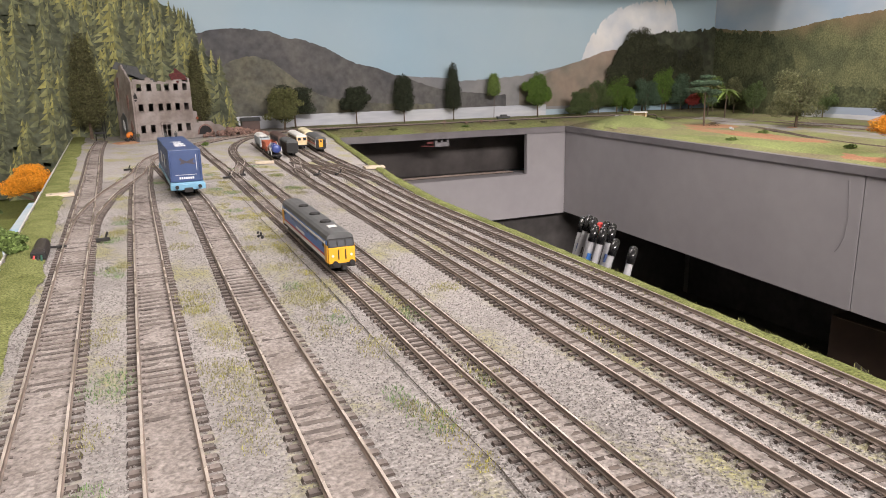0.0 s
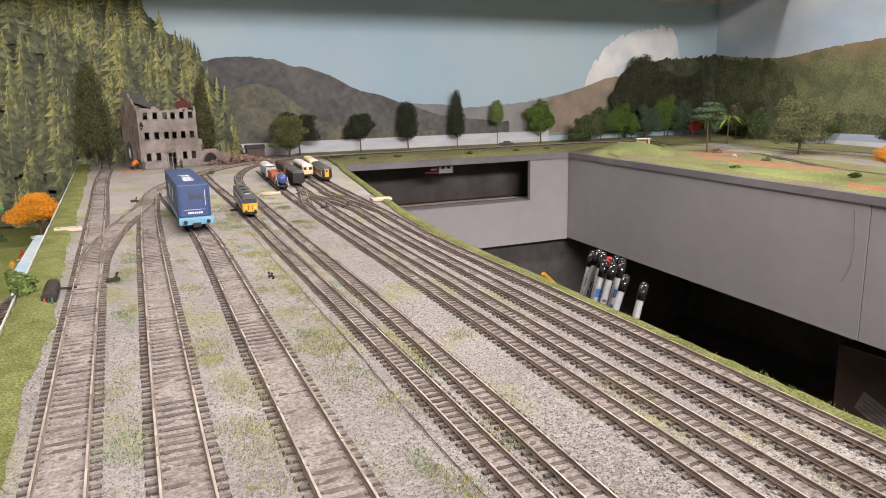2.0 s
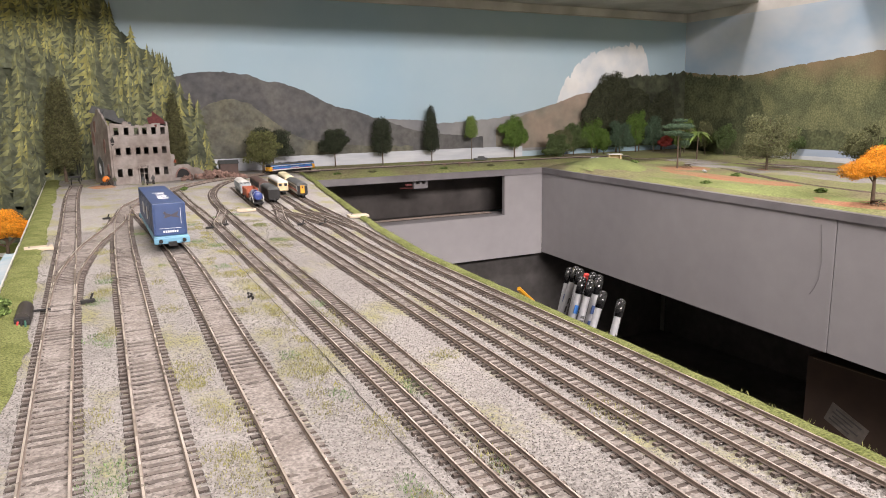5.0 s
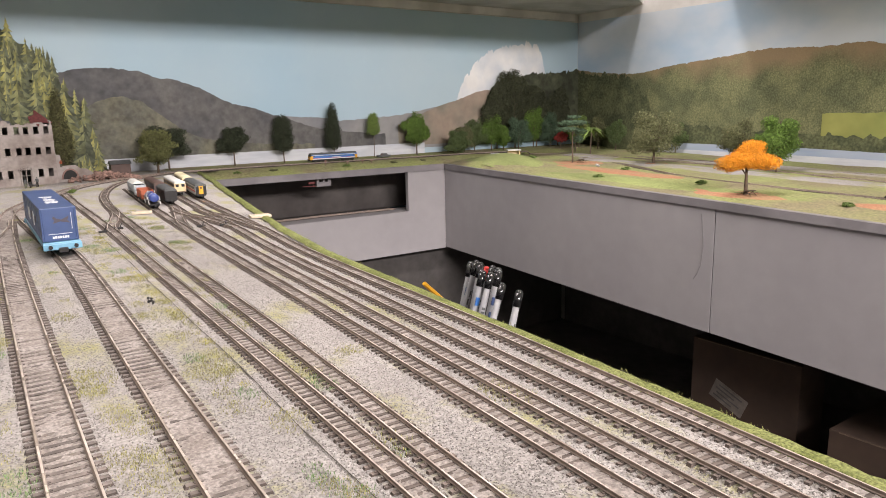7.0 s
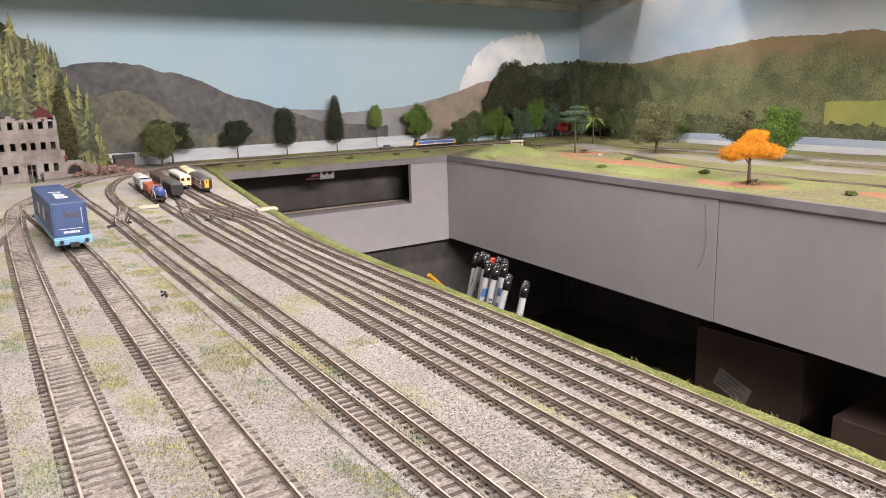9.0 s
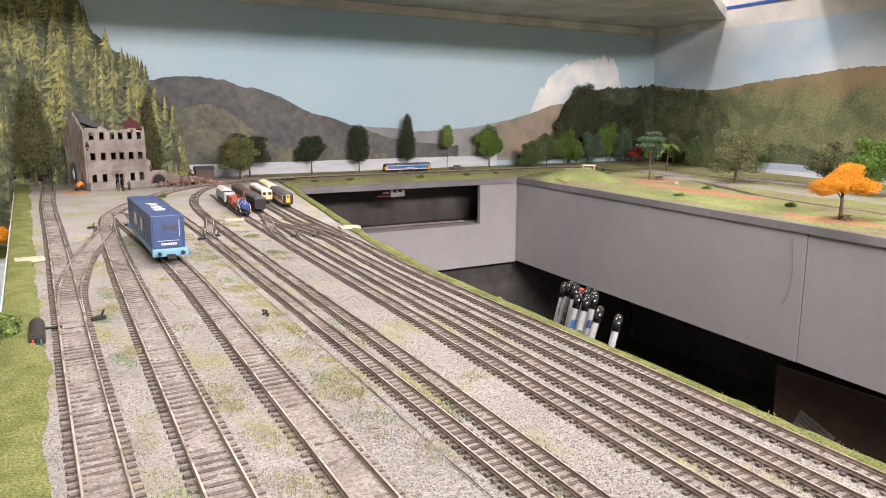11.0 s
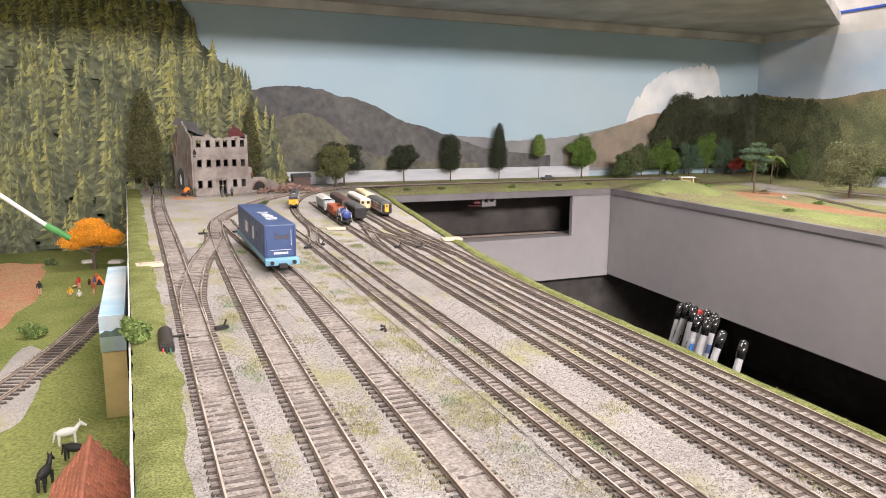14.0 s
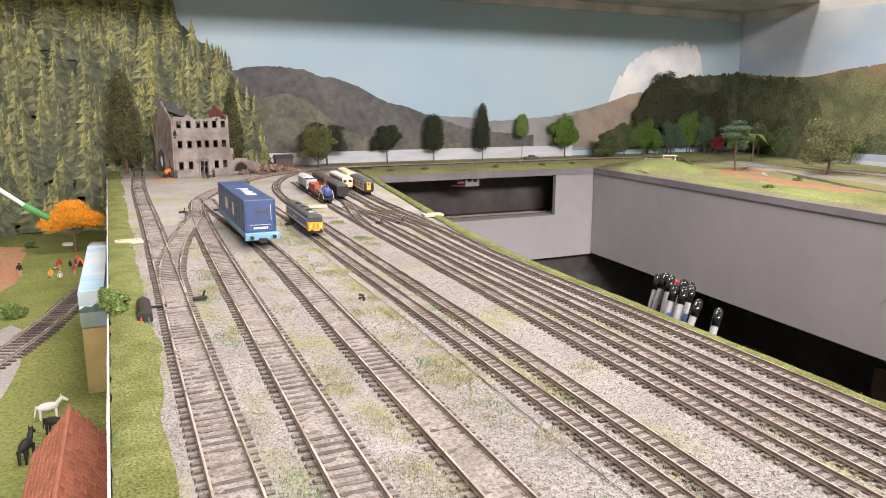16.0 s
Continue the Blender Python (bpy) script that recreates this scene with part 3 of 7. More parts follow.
def ribbon(name, inner, outer, lo, hi, y0, y1, m, label, n=2):
    """A long block that follows the east board: inner/outer give x, lo/hi give z, at y."""
    V, F = [], []
    for k in range(n + 1):
        y = y0 + (y1 - y0) * k / n
        V += [(inner(y), y, lo(y)), (outer(y), y, lo(y)), (outer(y), y, hi(y)), (inner(y), y, hi(y))]
    for k in range(n):
        a, b = 4 * k, 4 * k + 4
        F += [(a + i, a + (i + 1) % 4, b + (i + 1) % 4, b + i) for i in range(4)]
    F += [(3, 2, 1, 0), (4 * n, 4 * n + 1, 4 * n + 2, 4 * n + 3)]
    return tagged(raw(name, V, F, m), label, "board", "", "structure")


ribbon("baseboard", lambda y: left_x(y) - 0.0016 + 0.0008 * noise.noise((y * 14, 5, 5)), lambda y: left_x(y) - 0.0004, lambda y: -0.17, lambda y: 0.0012 + 0.0008 * noise.noise((y * 17, 8, 5)), -0.6, 1.99, WHITEPAINT, "thin white edge of the raised yard board", 60)
ribbon("fascia", east_x, lambda y: east_x(y) + 0.014, lambda y: -0.286 - 0.032 * (1.8 - y), lambda y: east_z(y) - 0.012, 0.815, 1.799, GREYPAINT, "grey painted front panel of the side board")
ribbon("fascia", lambda y: east_x(y) + 0.0015, lambda y: east_x(y) + 0.014, lambda y: -0.286 - 0.032 * (1.8 - y), lambda y: east_z(y) - 0.012, -1.0, 0.813, GREYPAINT, "grey painted front panel with a joint")
ribbon("fascia", lambda y: east_x(y) - 0.004, lambda y: east_x(y) + 0.012, lambda y: east_z(y) - 0.012, lambda y: east_z(y) + 0.004, -1.0, 1.794, GREYDARK, "dark grey edge of the side board")
bm = bmesh.new()
rows = []
for j in range(71):
    y = -1.0 + 2.8 * j / 70
    row = []
    for k in range(41):
        f = k / 40
        x = east_x(y) + (WALL_X - east_x(y)) * f
        bumpz = 0.0 if k in (0,) else 0.003 + 0.003 * noise.noise((x * 9, y * 9, 7)) + 0.028 * math.exp(-((x - 1.34) / 0.09) ** 2 - ((y - 1.62) / 0.12) ** 2)
        row.append(bm.verts.new((x, y, east_z(y) + bumpz + 0.012 * min(1, f * 6))))
    rows.append(row)
for a, b in zip(rows, rows[1:]):
    for k in range(40):
        bm.faces.new((a[k], a[k + 1], b[k + 1], b[k]))
east_ground = tagged(part("ground", bm, FARGRASS, smooth=True), "grassy scenery along the side board", "ground", "", "structure")
# dark space below the boards: added black sheets and shelf stand for shade
slab("curtain", 1.80, 1.81, -1.0, 1.82, FLOOR_Z, -0.30, BLACK, "black sheet standing for the dark below the side board")
slab("curtain", 0.2, 1.80, 1.84, 1.85, FLOOR_Z, -0.27, BLACK, "black sheet standing for the dark below the far board")
slab("low_shelf", 0.42, 1.80, -1.0, 1.84, -0.66, -0.64, BLACK, "low shelf under the layout, coloured for the dark")

# ---------- tracks ----------
def rail_mesh(name, path, gauge, side, w, h, z0, parent):
    """One rail: foot, web and head; the head's top is worn bright."""
    prof = [(-w, 0), (w, 0), (w, h * 0.15), (w * 0.4, h * 0.3), (w * 0.4, h * 0.62), (w * 0.62, h * 0.72), (w * 0.62, h), (-w * 0.62, h), (-w * 0.62, h * 0.72), (-w * 0.4, h * 0.62), (-w * 0.4, h * 0.3), (-w, h * 0.15)]
    V, F = [], []
    n, m = len(path), len(prof)
    for i, p in enumerate(path):
        d = (path[min(i + 1, n - 1)] - path[max(i - 1, 0)]).normalized()
        q = Vector((d.y, -d.x, 0))
        c = p + q * side * (gauge / 2 + w * 0.62)
        V += [tuple(c + q * u + Vector((0, 0, z0 + v))) for u, v in prof]
    for i in range(n - 1):
        F += [(i * m + k, i * m + (k + 1) % m, (i + 1) * m + (k + 1) % m, (i + 1) * m + k) for k in range(m)]
    F += [tuple(range(m))[::-1], tuple(range((n - 1) * m, n * m))]
    ob = raw("rail", V, F, [RAILSIDE, RAILTOP], parent)
    for k in range(n - 1):
        ob.data.polygons[k * m + 6].material_index = 1
    return ob


def sleeper_mesh(name, length, width, height, m):
    bm = bmesh.new()
    box(bm, (0, 0, 0), (length, width, height), 0, 0.88)
    for s in (-1, 1):
        for e in (-1, 1):
            box(bm, (s * length * 0.275 + e * width * 0.40, 0, height * 0.53), (width * 0.40, width * 0.6, height * 0.2), 0, 0.7)
    me = bpy.data.meshes.new(name)
    bm.to_mesh(me)
    bm.free()
    for mat in m:
        me.materials.append(mat)
    # upward faces get the dusty top, all others the shadow colour
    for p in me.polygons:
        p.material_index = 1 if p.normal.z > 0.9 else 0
    return me


OO = dict(gauge=0.0165, w=0.00076, h=0.0025, z=0.0007, step=0.0070, sl=0.0300, sw=0.0032, sh=0.0030, rise=0.0008)
NN = dict(gauge=0.0090, w=0.00058, h=0.0020, z=0.0007, step=0.0058, sl=0.0186, sw=0.0024, sh=0.0028, rise=0.0008)
WIDE = dict(gauge=0.0250, w=0.0011, h=0.0034, z=0.0010, step=0.0115, sl=0.0460, sw=0.0042, sh=0.0034, rise=0.0010)
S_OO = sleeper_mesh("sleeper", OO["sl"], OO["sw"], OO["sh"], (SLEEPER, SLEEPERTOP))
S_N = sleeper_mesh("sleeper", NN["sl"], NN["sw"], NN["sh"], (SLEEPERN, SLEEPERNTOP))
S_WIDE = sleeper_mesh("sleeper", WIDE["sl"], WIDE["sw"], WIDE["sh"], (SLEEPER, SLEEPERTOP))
ALL_PATHS = []


def track(points, k, label, z=0.0, pieces=True, skip=0.0, slope=None):
    zf = slope or (lambda p: z)
    path = [Vector((p.x, p.y, zf(p))) for p in smooth_path([(x, y, 0) for x, y in points], 0.012)]
    t = thing("railway_track", (0, 0, 0), label, "railway track", "model railway tracks")
    for s in (-1, 1):
        rail_mesh("rail", path, k["gauge"], s, k["w"], k["h"], k["z"], t)
    total = sum((b - a).length for a, b in zip(path, path[1:]))
    n = int(total / k["step"])
    mesh = S_OO if k is OO else S_WIDE if k is WIDE else S_N
    rng = random.Random(int(points[0][0] * 1e4) + 7)
    V, F = [], []
    for i in range(n):
        p, d = along(path, (i + 0.5) * total / n)
        a = math.degrees(math.atan2(d.y, d.x)) - 90 + rng.uniform(-1.5, 1.5)
        m = pose(p.x + rng.uniform(-1, 1) * 0.0002, p.y, p.z + k["rise"] + 0.0004 * noise.noise((p.x * 30, p.y * 9, 2)) - k["sh"] * 0.5 - rng.random() * 0.0003, 0, 0, a)
        if pieces and i < 295:
            ob = new("sleeper", mesh)
            ob.parent = t
            ob.matrix_basis = m
        else:
            c0 = len(V)
            for sx, sy, sz in ((-1, -1, -1), (1, -1, -1), (1, 1, -1), (-1, 1, -1), (-1, -1, 1), (1, -1, 1), (1, 1, 1), (-1, 1, 1)):
                V.append(m @ Vector((sx * k["sl"] / 2, sy * k["sw"] / 2, sz * k["sh"] / 2)))
            F += [tuple(c0 + q for q in f) for f in ((3, 2, 1, 0), (4, 5, 6, 7), (0, 1, 5, 4), (1, 2, 6, 5), (2, 3, 7, 6), (3, 0, 4, 7))]
    if V:
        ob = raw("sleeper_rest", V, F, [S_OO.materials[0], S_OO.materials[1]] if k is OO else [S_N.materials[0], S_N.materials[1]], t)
        # again only the top face is dusty, the sides keep their shadow colour
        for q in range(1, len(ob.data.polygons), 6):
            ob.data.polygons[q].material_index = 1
        ob["kind"] = "stuff"
    if k is not WIDE:
        # ballast packed between the rails, uneven, here and there over a sleeper
        V, F = [], []
        fine = [path[i].lerp(path[i + 1], f) for i in range(len(path) - 1) for f in (0.0, 0.25, 0.5, 0.75)]
        half = k["gauge"] / 2 - 0.0003
        for i, p in enumerate(fine[:-1]):
            d = (fine[i + 1] - p).normalized()
            for u in (-1, -0.5, 0, 0.5, 1):
                V.append((p.x + d.y * half * u, p.y - d.x * half * u, p.z + k["rise"] - (0.00018 if k is OO else 0.0004) + 0.0005 * noise.noise((p.x * 160 + u * 2, p.y * 260, 3)) + 0.0004 * noise.noise((p.x * 30, p.y * 18, 8))))
        F = [(5 * i + c, 5 * i + c + 1, 5 * i + c + 6, 5 * i + c + 5) for i in range(len(fine) - 2) for c in range(4)]
        raw("ballast_bed", V, F, TRACKBED, t)
    ALL_PATHS.append((path, k))
    return t


O1P = [(-0.0318, 0.02), (-0.034, 0.45), (-0.034, 0.98), (-0.036, 1.45), (-0.030, 1.775)]
O2P = [(0.0052, 0.02), (0.0075, 0.226), (0.0115, 0.4355), (0.0185, 0.752), (0.026, 0.98), (0.036, 1.15), (0.052, 1.27), (0.086, 1.38), (0.128, 1.475), (0.178, 1.585), (0.243, 1.685), (0.335, 1.772), (0.43, 1.83), (0.55, 1.85)]
O3P = [(0.0497, 0.02), (0.0555, 0.20), (0.0615, 0.414), (0.0680, 0.62), (0.0705, 0.73), (0.0705, 0.82), (0.0680, 0.92), (0.0640, 1.03), (0.0600, 1.16), (0.062, 1.27)]
N1P = [(0.1050, 0.02), (0.112, 0.172), (0.1205, 0.389), (0.1305, 0.7055), (0.1375, 0.915), (0.141, 1.1), (0.144, 1.3), (0.150, 1.48)]
N2P = [(0.1212, 0.02), (0.1425, 0.379), (0.1555, 0.6945), (0.165, 0.904), (0.174, 1.09), (0.184, 1.25), (0.204, 1.40), (0.240, 1.545), (0.297, 1.68), (0.385, 1.795), (0.50, 1.86), (0.62, 1.88), (0.9, 1.88), (1.30, 1.88), (1.50, 1.855), (1.66, 1.75), (1.73, 1.58), (1.745, 1.30), (1.70, 0.8), (1.66, 0.2)]
N3P = [(0.1653, 0.02), (0.1865, 0.3605), (0.2035, 0.6755), (0.2145, 0.884), (0.231, 1.13), (0.262, 1.5)]
N4P = [(0.1873, 0.02), (0.2085, 0.351), (0.2265, 0.666), (0.2425, 0.90), (0.268, 1.19), (0.302, 1.55)]
N5P = [(0.2104, 0.02), (0.232, 0.3405), (0.2495, 0.656), (0.268, 0.86), (0.298, 1.20), (0.336, 1.55)]
N6P = [(0.2354, 0.02), (0.257, 0.33), (0.2725, 0.647), (0.294, 0.86), (0.324, 1.20), (0.372, 1.55)]


def bank(p):
    """Ground height under the long line, which leaves the yard for the far bank and the side board."""
    if p.x < 0.5:
        return 0.0
    if p.y > 1.8:
        return -0.002
    return east_z(p.y) + 0.0145


for pts, k, label, sl in (
        (O1P, OO, "weathered wide track ending at a buffer stop", None),
        (O2P, OO, "weathered wide track curving past the ruin", None),
        (O3P, OO, "weathered wide track under the container wagon", None),
        (N1P, NN, "narrow model track used by the blue locomotive", None),
        (N2P, NN, "narrow model track curving onto the far bank", bank),
        (N3P, NN, "narrow siding track with tank wagons", None),
        (N4P, NN, "narrow siding track with dark vehicles", None),
        (N5P, NN, "narrow siding track with a cream coach", None),
        (N6P, NN, "narrow siding track along the grassy board edge", None)):
    track(pts, k, label, slope=sl)
# crossovers
track([(-0.0335, 0.60), (-0.030, 0.72), (-0.012, 0.87), (0.010, 0.98), (0.024, 1.06), (0.030, 1.13)], OO, "weathered crossover between two wide tracks", 0.0004)
track([(0.1365, 0.90), (0.142, 0.97), (0.158, 1.04), (0.171, 1.10), (0.176, 1.14)], NN, "narrow crossover with point blades", 0.0004)
track([(0.2175, 0.90), (0.226, 0.96), (0.243, 1.04), (0.254, 1.09), (0.260, 1.13)], NN, "narrow crossover between sidings", 0.0004)
track([(0.268, 0.86), (0.262, 0.95), (0.250, 1.03), (0.248, 1.08)], NN, "narrow crossover between sidings", 0.0005)
track([(0.290, 0.83), (0.288, 0.95), (0.281, 1.02), (0.283, 1.08)], NN, "narrow crossover near the board edge", 0.0005)
# side board and storage tracks
track([(1.62, 1.76), (1.64, 1.60), (1.55, 1.32), (1.455, 1.10), (1.425, 0.95), (1.415, 0.60), (1.42, -0.2)], NN, "narrow track on the side board", slope=lambda p: east_z(p.y) + 0.0145, pieces=False)
track([(1.80, 1.50), (1.83, 1.2), (1.80, 0.6), (1.78, 0.0)], NN, "weathered track behind the autumn tree", slope=lambda p: east_z(p.y) + 0.0145, pieces=False)
track([(0.45, 1.855), (0.7, 1.875), (0.9, 1.88), (1.10, 1.87)], OO, "dark storage track in the recess", -0.1595, False)
track([(-0.38, 0.50), (-0.285, 0.72), (-0.208, 0.915), (-0.160, 1.08), (-0.135, 1.20), (-0.105, 1.34)], WIDE, "weathered track across the low meadow", -0.1262)

# ---------- locomotive and rolling stock ----------
SC = 1.03


def wheelset(parent, y, z, r, half, m=NEARBLACK):
    bm = bmesh.new()
    for s in (-1, 1):
        rod(bm, (s * half, y, z), (s * (half + 0.0014), y, z), r, 12)
    rod(bm, (-half, y, z), (half, y, z), r * 0.25, 6)
    return part("wheelset", bm, m, parent)


def roof_outline(hw, z0, z1, n=9):
    """A cross-section: flat sides up to z0 and a round roof up to z1."""
    return [(hw * math.cos(math.pi * k / (n - 1)), z0 + (z1 - z0) * math.sin(math.pi * k / (n - 1)) ** 0.8) for k in range(n)]


def locomotive():
    t = thing("locomotive", (0, 0, 0), "blue diesel locomotive with yellow cab ends and white stripes", "locomotive")
    L, hw = 0.141 * SC, 0.0092 * SC
    z0, z1, zr, zt = 0.0075, 0.0150, 0.0235, 0.0285
    hl = L / 2
    place = lambda u, v, w: (u, w, v)
    bm = bmesh.new()
    prism(bm, [(-hw, z0 + 0.0035), (hw, z0 + 0.0035), (hw, zr), (-hw, zr)], -hl + 0.004, hl - 0.004, place)
    body = part("body", tidy(bm), BLUE, t)
    bm = bmesh.new()
    prism(bm, [(hw + 0.0001, zr - 0.0004)] + roof_outline(hw, zr, zt) + [(-hw - 0.0001, zr - 0.0004)], -hl + 0.003, hl - 0.003, place)
    roof = part("roof", tidy(bm), DARKGREY, t)
    for y in (-0.035, -0.005, 0.03):
        bm = bmesh.new()
        bmesh.ops.create_cone(bm, cap_ends=True, segments=14, radius1=0.0042, radius2=0.0038, depth=0.0012, matrix=pose(0, y, zt + 0.0003))
        part("roof_fan", bm, NEARBLACK, roof)
    bm = bmesh.new()
    box(bm, (0, -0.051, zt - 0.0001), (0.006, 0.006, 0.0006))
    part("roof_panel", bm, WHITE, roof)
    for s, nm, zz, hh, m in ((1, "stripe", z0 + 0.0012, 0.0026, WHITE), (1, "stripe", z0 + 0.0040, 0.0009, REDP), (1, "stripe", zr - 0.0034, 0.0016, WHITE)):
        bm = bmesh.new()
        for sd in (-1, 1):
            box(bm, (sd * (hw + 0.0001), 0, zz + hh / 2), (0.0006, L - 0.014, hh))
        part(nm, bm, m, body)
    for e in (-1, 1):
        bm = bmesh.new()
        # nose: lower yellow block, raked windscreen above
        prism(bm, [(e * (hl - 0.0045), z0), (e * hl, z0), (e * hl, z1 + 0.0028), (e * (hl - 0.0006), z1 + 0.0035), (e * (hl - 0.0045), z1 + 0.0035)], -hw * 0.97, hw * 0.97, lambda u, v, w: (w, u, v))
        cab = part("cab_front", tidy(bm), YELLOW, t, "yellow cab front")
        bm = bmesh.new()
        prism(bm, [(e * (hl - 0.0045), z1 + 0.0035), (e * (hl - 0.0006), z1 + 0.0035), (e * (hl - 0.0022), zr + 0.0005), (e * (hl - 0.0045), zr + 0.0005)], -hw * 0.96, hw * 0.96, lambda u, v, w: (w, u, v))
        part("cab_upper", tidy(bm), BLUE if e > 0 else NEARBLACK, cab)
        for s in (-1, 0, 1):
            bm = bmesh.new()
            prism(bm, [(e * (hl - 0.0002), z1 + 0.0040), (e * (hl - 0.0018), zr - 0.0004), (e * (hl - 0.0024), zr - 0.0004), (e * (hl - 0.0010), z1 + 0.0040)], s * 0.0058 - 0.0024, s * 0.0058 + 0.0024, lambda u, v, w: (w, u, v))
            part("windscreen", tidy(bm), GLASSD, cab)
        for sx in (-0.0025, 0.0025):
            bm = bmesh.new()
            box(bm, (sx, e * (hl + 0.0003), z1 - 0.0014), (0.0007, 0.0006, 0.0066))
            part("handrail", bm, NEARBLACK, cab)
        for sx in (-0.0065, 0.0065):
            bm = bmesh.new()
            rod(bm, (sx, e * hl, z1 - 0.002), (sx, e * (hl + 0.0006), z1 - 0.002), 0.0009, 8)
            part("headlight", bm, WHITE, cab)
        for sx in (-0.0058, 0.0058):
            bm = bmesh.new()
            rod(bm, (sx, e * hl, z0 + 0.001), (sx, e * (hl + 0.0032), z0 + 0.001), 0.0007, 8)
            rod(bm, (sx, e * (hl + 0.0032), z0 + 0.001), (sx, e * (hl + 0.0040), z0 + 0.001), 0.0019, 10)
            part("buffer", bm, NEARBLACK, cab)
        bm = bmesh.new()
        box(bm, (0, e * (hl - 0.001), z0 - 0.0012), (hw * 1.8, 0.004, 0.0028))
        box(bm, (0, e * (hl + 0.002), z0 - 0.002), (0.003, 0.005, 0.0025))
        part("coupling", bm, NEARBLACK, cab)
        bm = bmesh.new()
        for sd in (-1, 1):
            box(bm, (sd * hw, e * (hl - 0.0115), z1 + 0.0045), (0.0007, 0.0045, 0.0048))
        part("cab_window", bm, GLASSD, body)
        bm = bmesh.new()
        for sd in (-1, 1):
            box(bm, (sd * (hw - 0.0002), e * (hl - 0.0055), z0 + 0.0062), (0.0012, 0.0062, 0.0118))
        part("cab_side", bm, YELLOW, body)
    for sd in (-1, 1):
        for k in range(7):
            bm = bmesh.new()
            box(bm, (sd * hw, -0.040 + 0.0125 * k, z1 + 0.0042), (0.0006, 0.0085, 0.0034))
            part("grille", bm, NAVY, body)
        bm = bmesh.new()
        box(bm, (sd * (hw + 0.0001), 0.006, z1 - 0.0010), (0.0005, 0.026, 0.0016))
        part("marking", bm, WHITEINK, body)
    bm = bmesh.new()
    box(bm, (0, 0, z0 + 0.0005), (hw * 1.86, L - 0.012, 0.004))
    box(bm, (0, 0, z0 - 0.002), (hw * 1.6, 0.036, 0.006))
    part("underframe", bm, NEARBLACK, t)
    for e in (-1, 1):
        bm = bmesh.new()
        for sd in (-1, 1):
            box(bm, (sd * 0.0068, e * 0.045, 0.0046), (0.0014, 0.036, 0.0040), 0.0004)
        bogie = part("bogie", bm, NEARBLACK, t)
        for k in (-1, 0, 1):
            wheelset(bogie, e * 0.045 + k * 0.0135, 0.0045, 0.0041, 0.0040)
    return t


LOCO_PATH = smooth_path([(x, y, 0.0) for x, y in [(0.092, -0.35), (0.104, 0.0), (0.112, 0.172), (0.1205, 0.389), (0.1305, 0.7055), (0.1375, 0.90), (0.1435, 0.98), (0.158, 1.04), (0.171, 1.10), (0.184, 1.25), (0.204, 1.40), (0.240, 1.545), (0.297, 1.68), (0.385, 1.795), (0.50, 1.86), (0.62, 1.88), (0.9, 1.88), (1.30, 1.88), (1.50, 1.855), (1.66, 1.75)]], 0.004)


def gauge_wagon(at, turn, name, label, length, hw, ends=True):
    """An underframe with wheels and buffers, in N scale; the wagon's body is added to it."""
    t = thing(name, at, label, "railway wagon", "stabled rolling stock", turn)
    t.scale = (1.02, 1.06, 1.0)
    bm = bmesh.new()
    box(bm, (0, 0, 0.0072), (hw * 1.7, length, 0.0022))
    for s in (-1, 1):
        box(bm, (s * 0.0066, 0, 0.0050), (0.0010, length * 0.72, 0.0030))
    part("underframe", bm, NEARBLACK, t)
    for e in (-1, 1):
        for sx in (-0.0055, 0.0055):
            bm = bmesh.new()
            rod(bm, (sx, e * length / 2, 0.0072), (sx, e * (length / 2 + 0.003), 0.0072), 0.0012, 8)
            part("buffer", bm, NEARBLACK, t)
        bm = bmesh.new()
        box(bm, (0, e * (length / 2 + 0.003), 0.0055), (0.0025, 0.006, 0.0022))
        part("coupling", bm, NEARBLACK, t)
        wheelset(t, e * length * 0.32, 0.0042, 0.0034, 0.0041)
        if length > 0.09:
            wheelset(t, e * (length * 0.32 + 0.012), 0.0042, 0.0034, 0.0041)
    return t


def on_track(points, y):
    p = smooth_path([(a, b, 0) for a, b in points], 0.01)
    i = min(range(len(p) - 1), key=lambda k: abs(p[k].y - y))
    d = p[i + 1] - p[i]
    return (p[i].x, y, 0.0009), math.degrees(math.atan2(d.y, d.x)) - 90


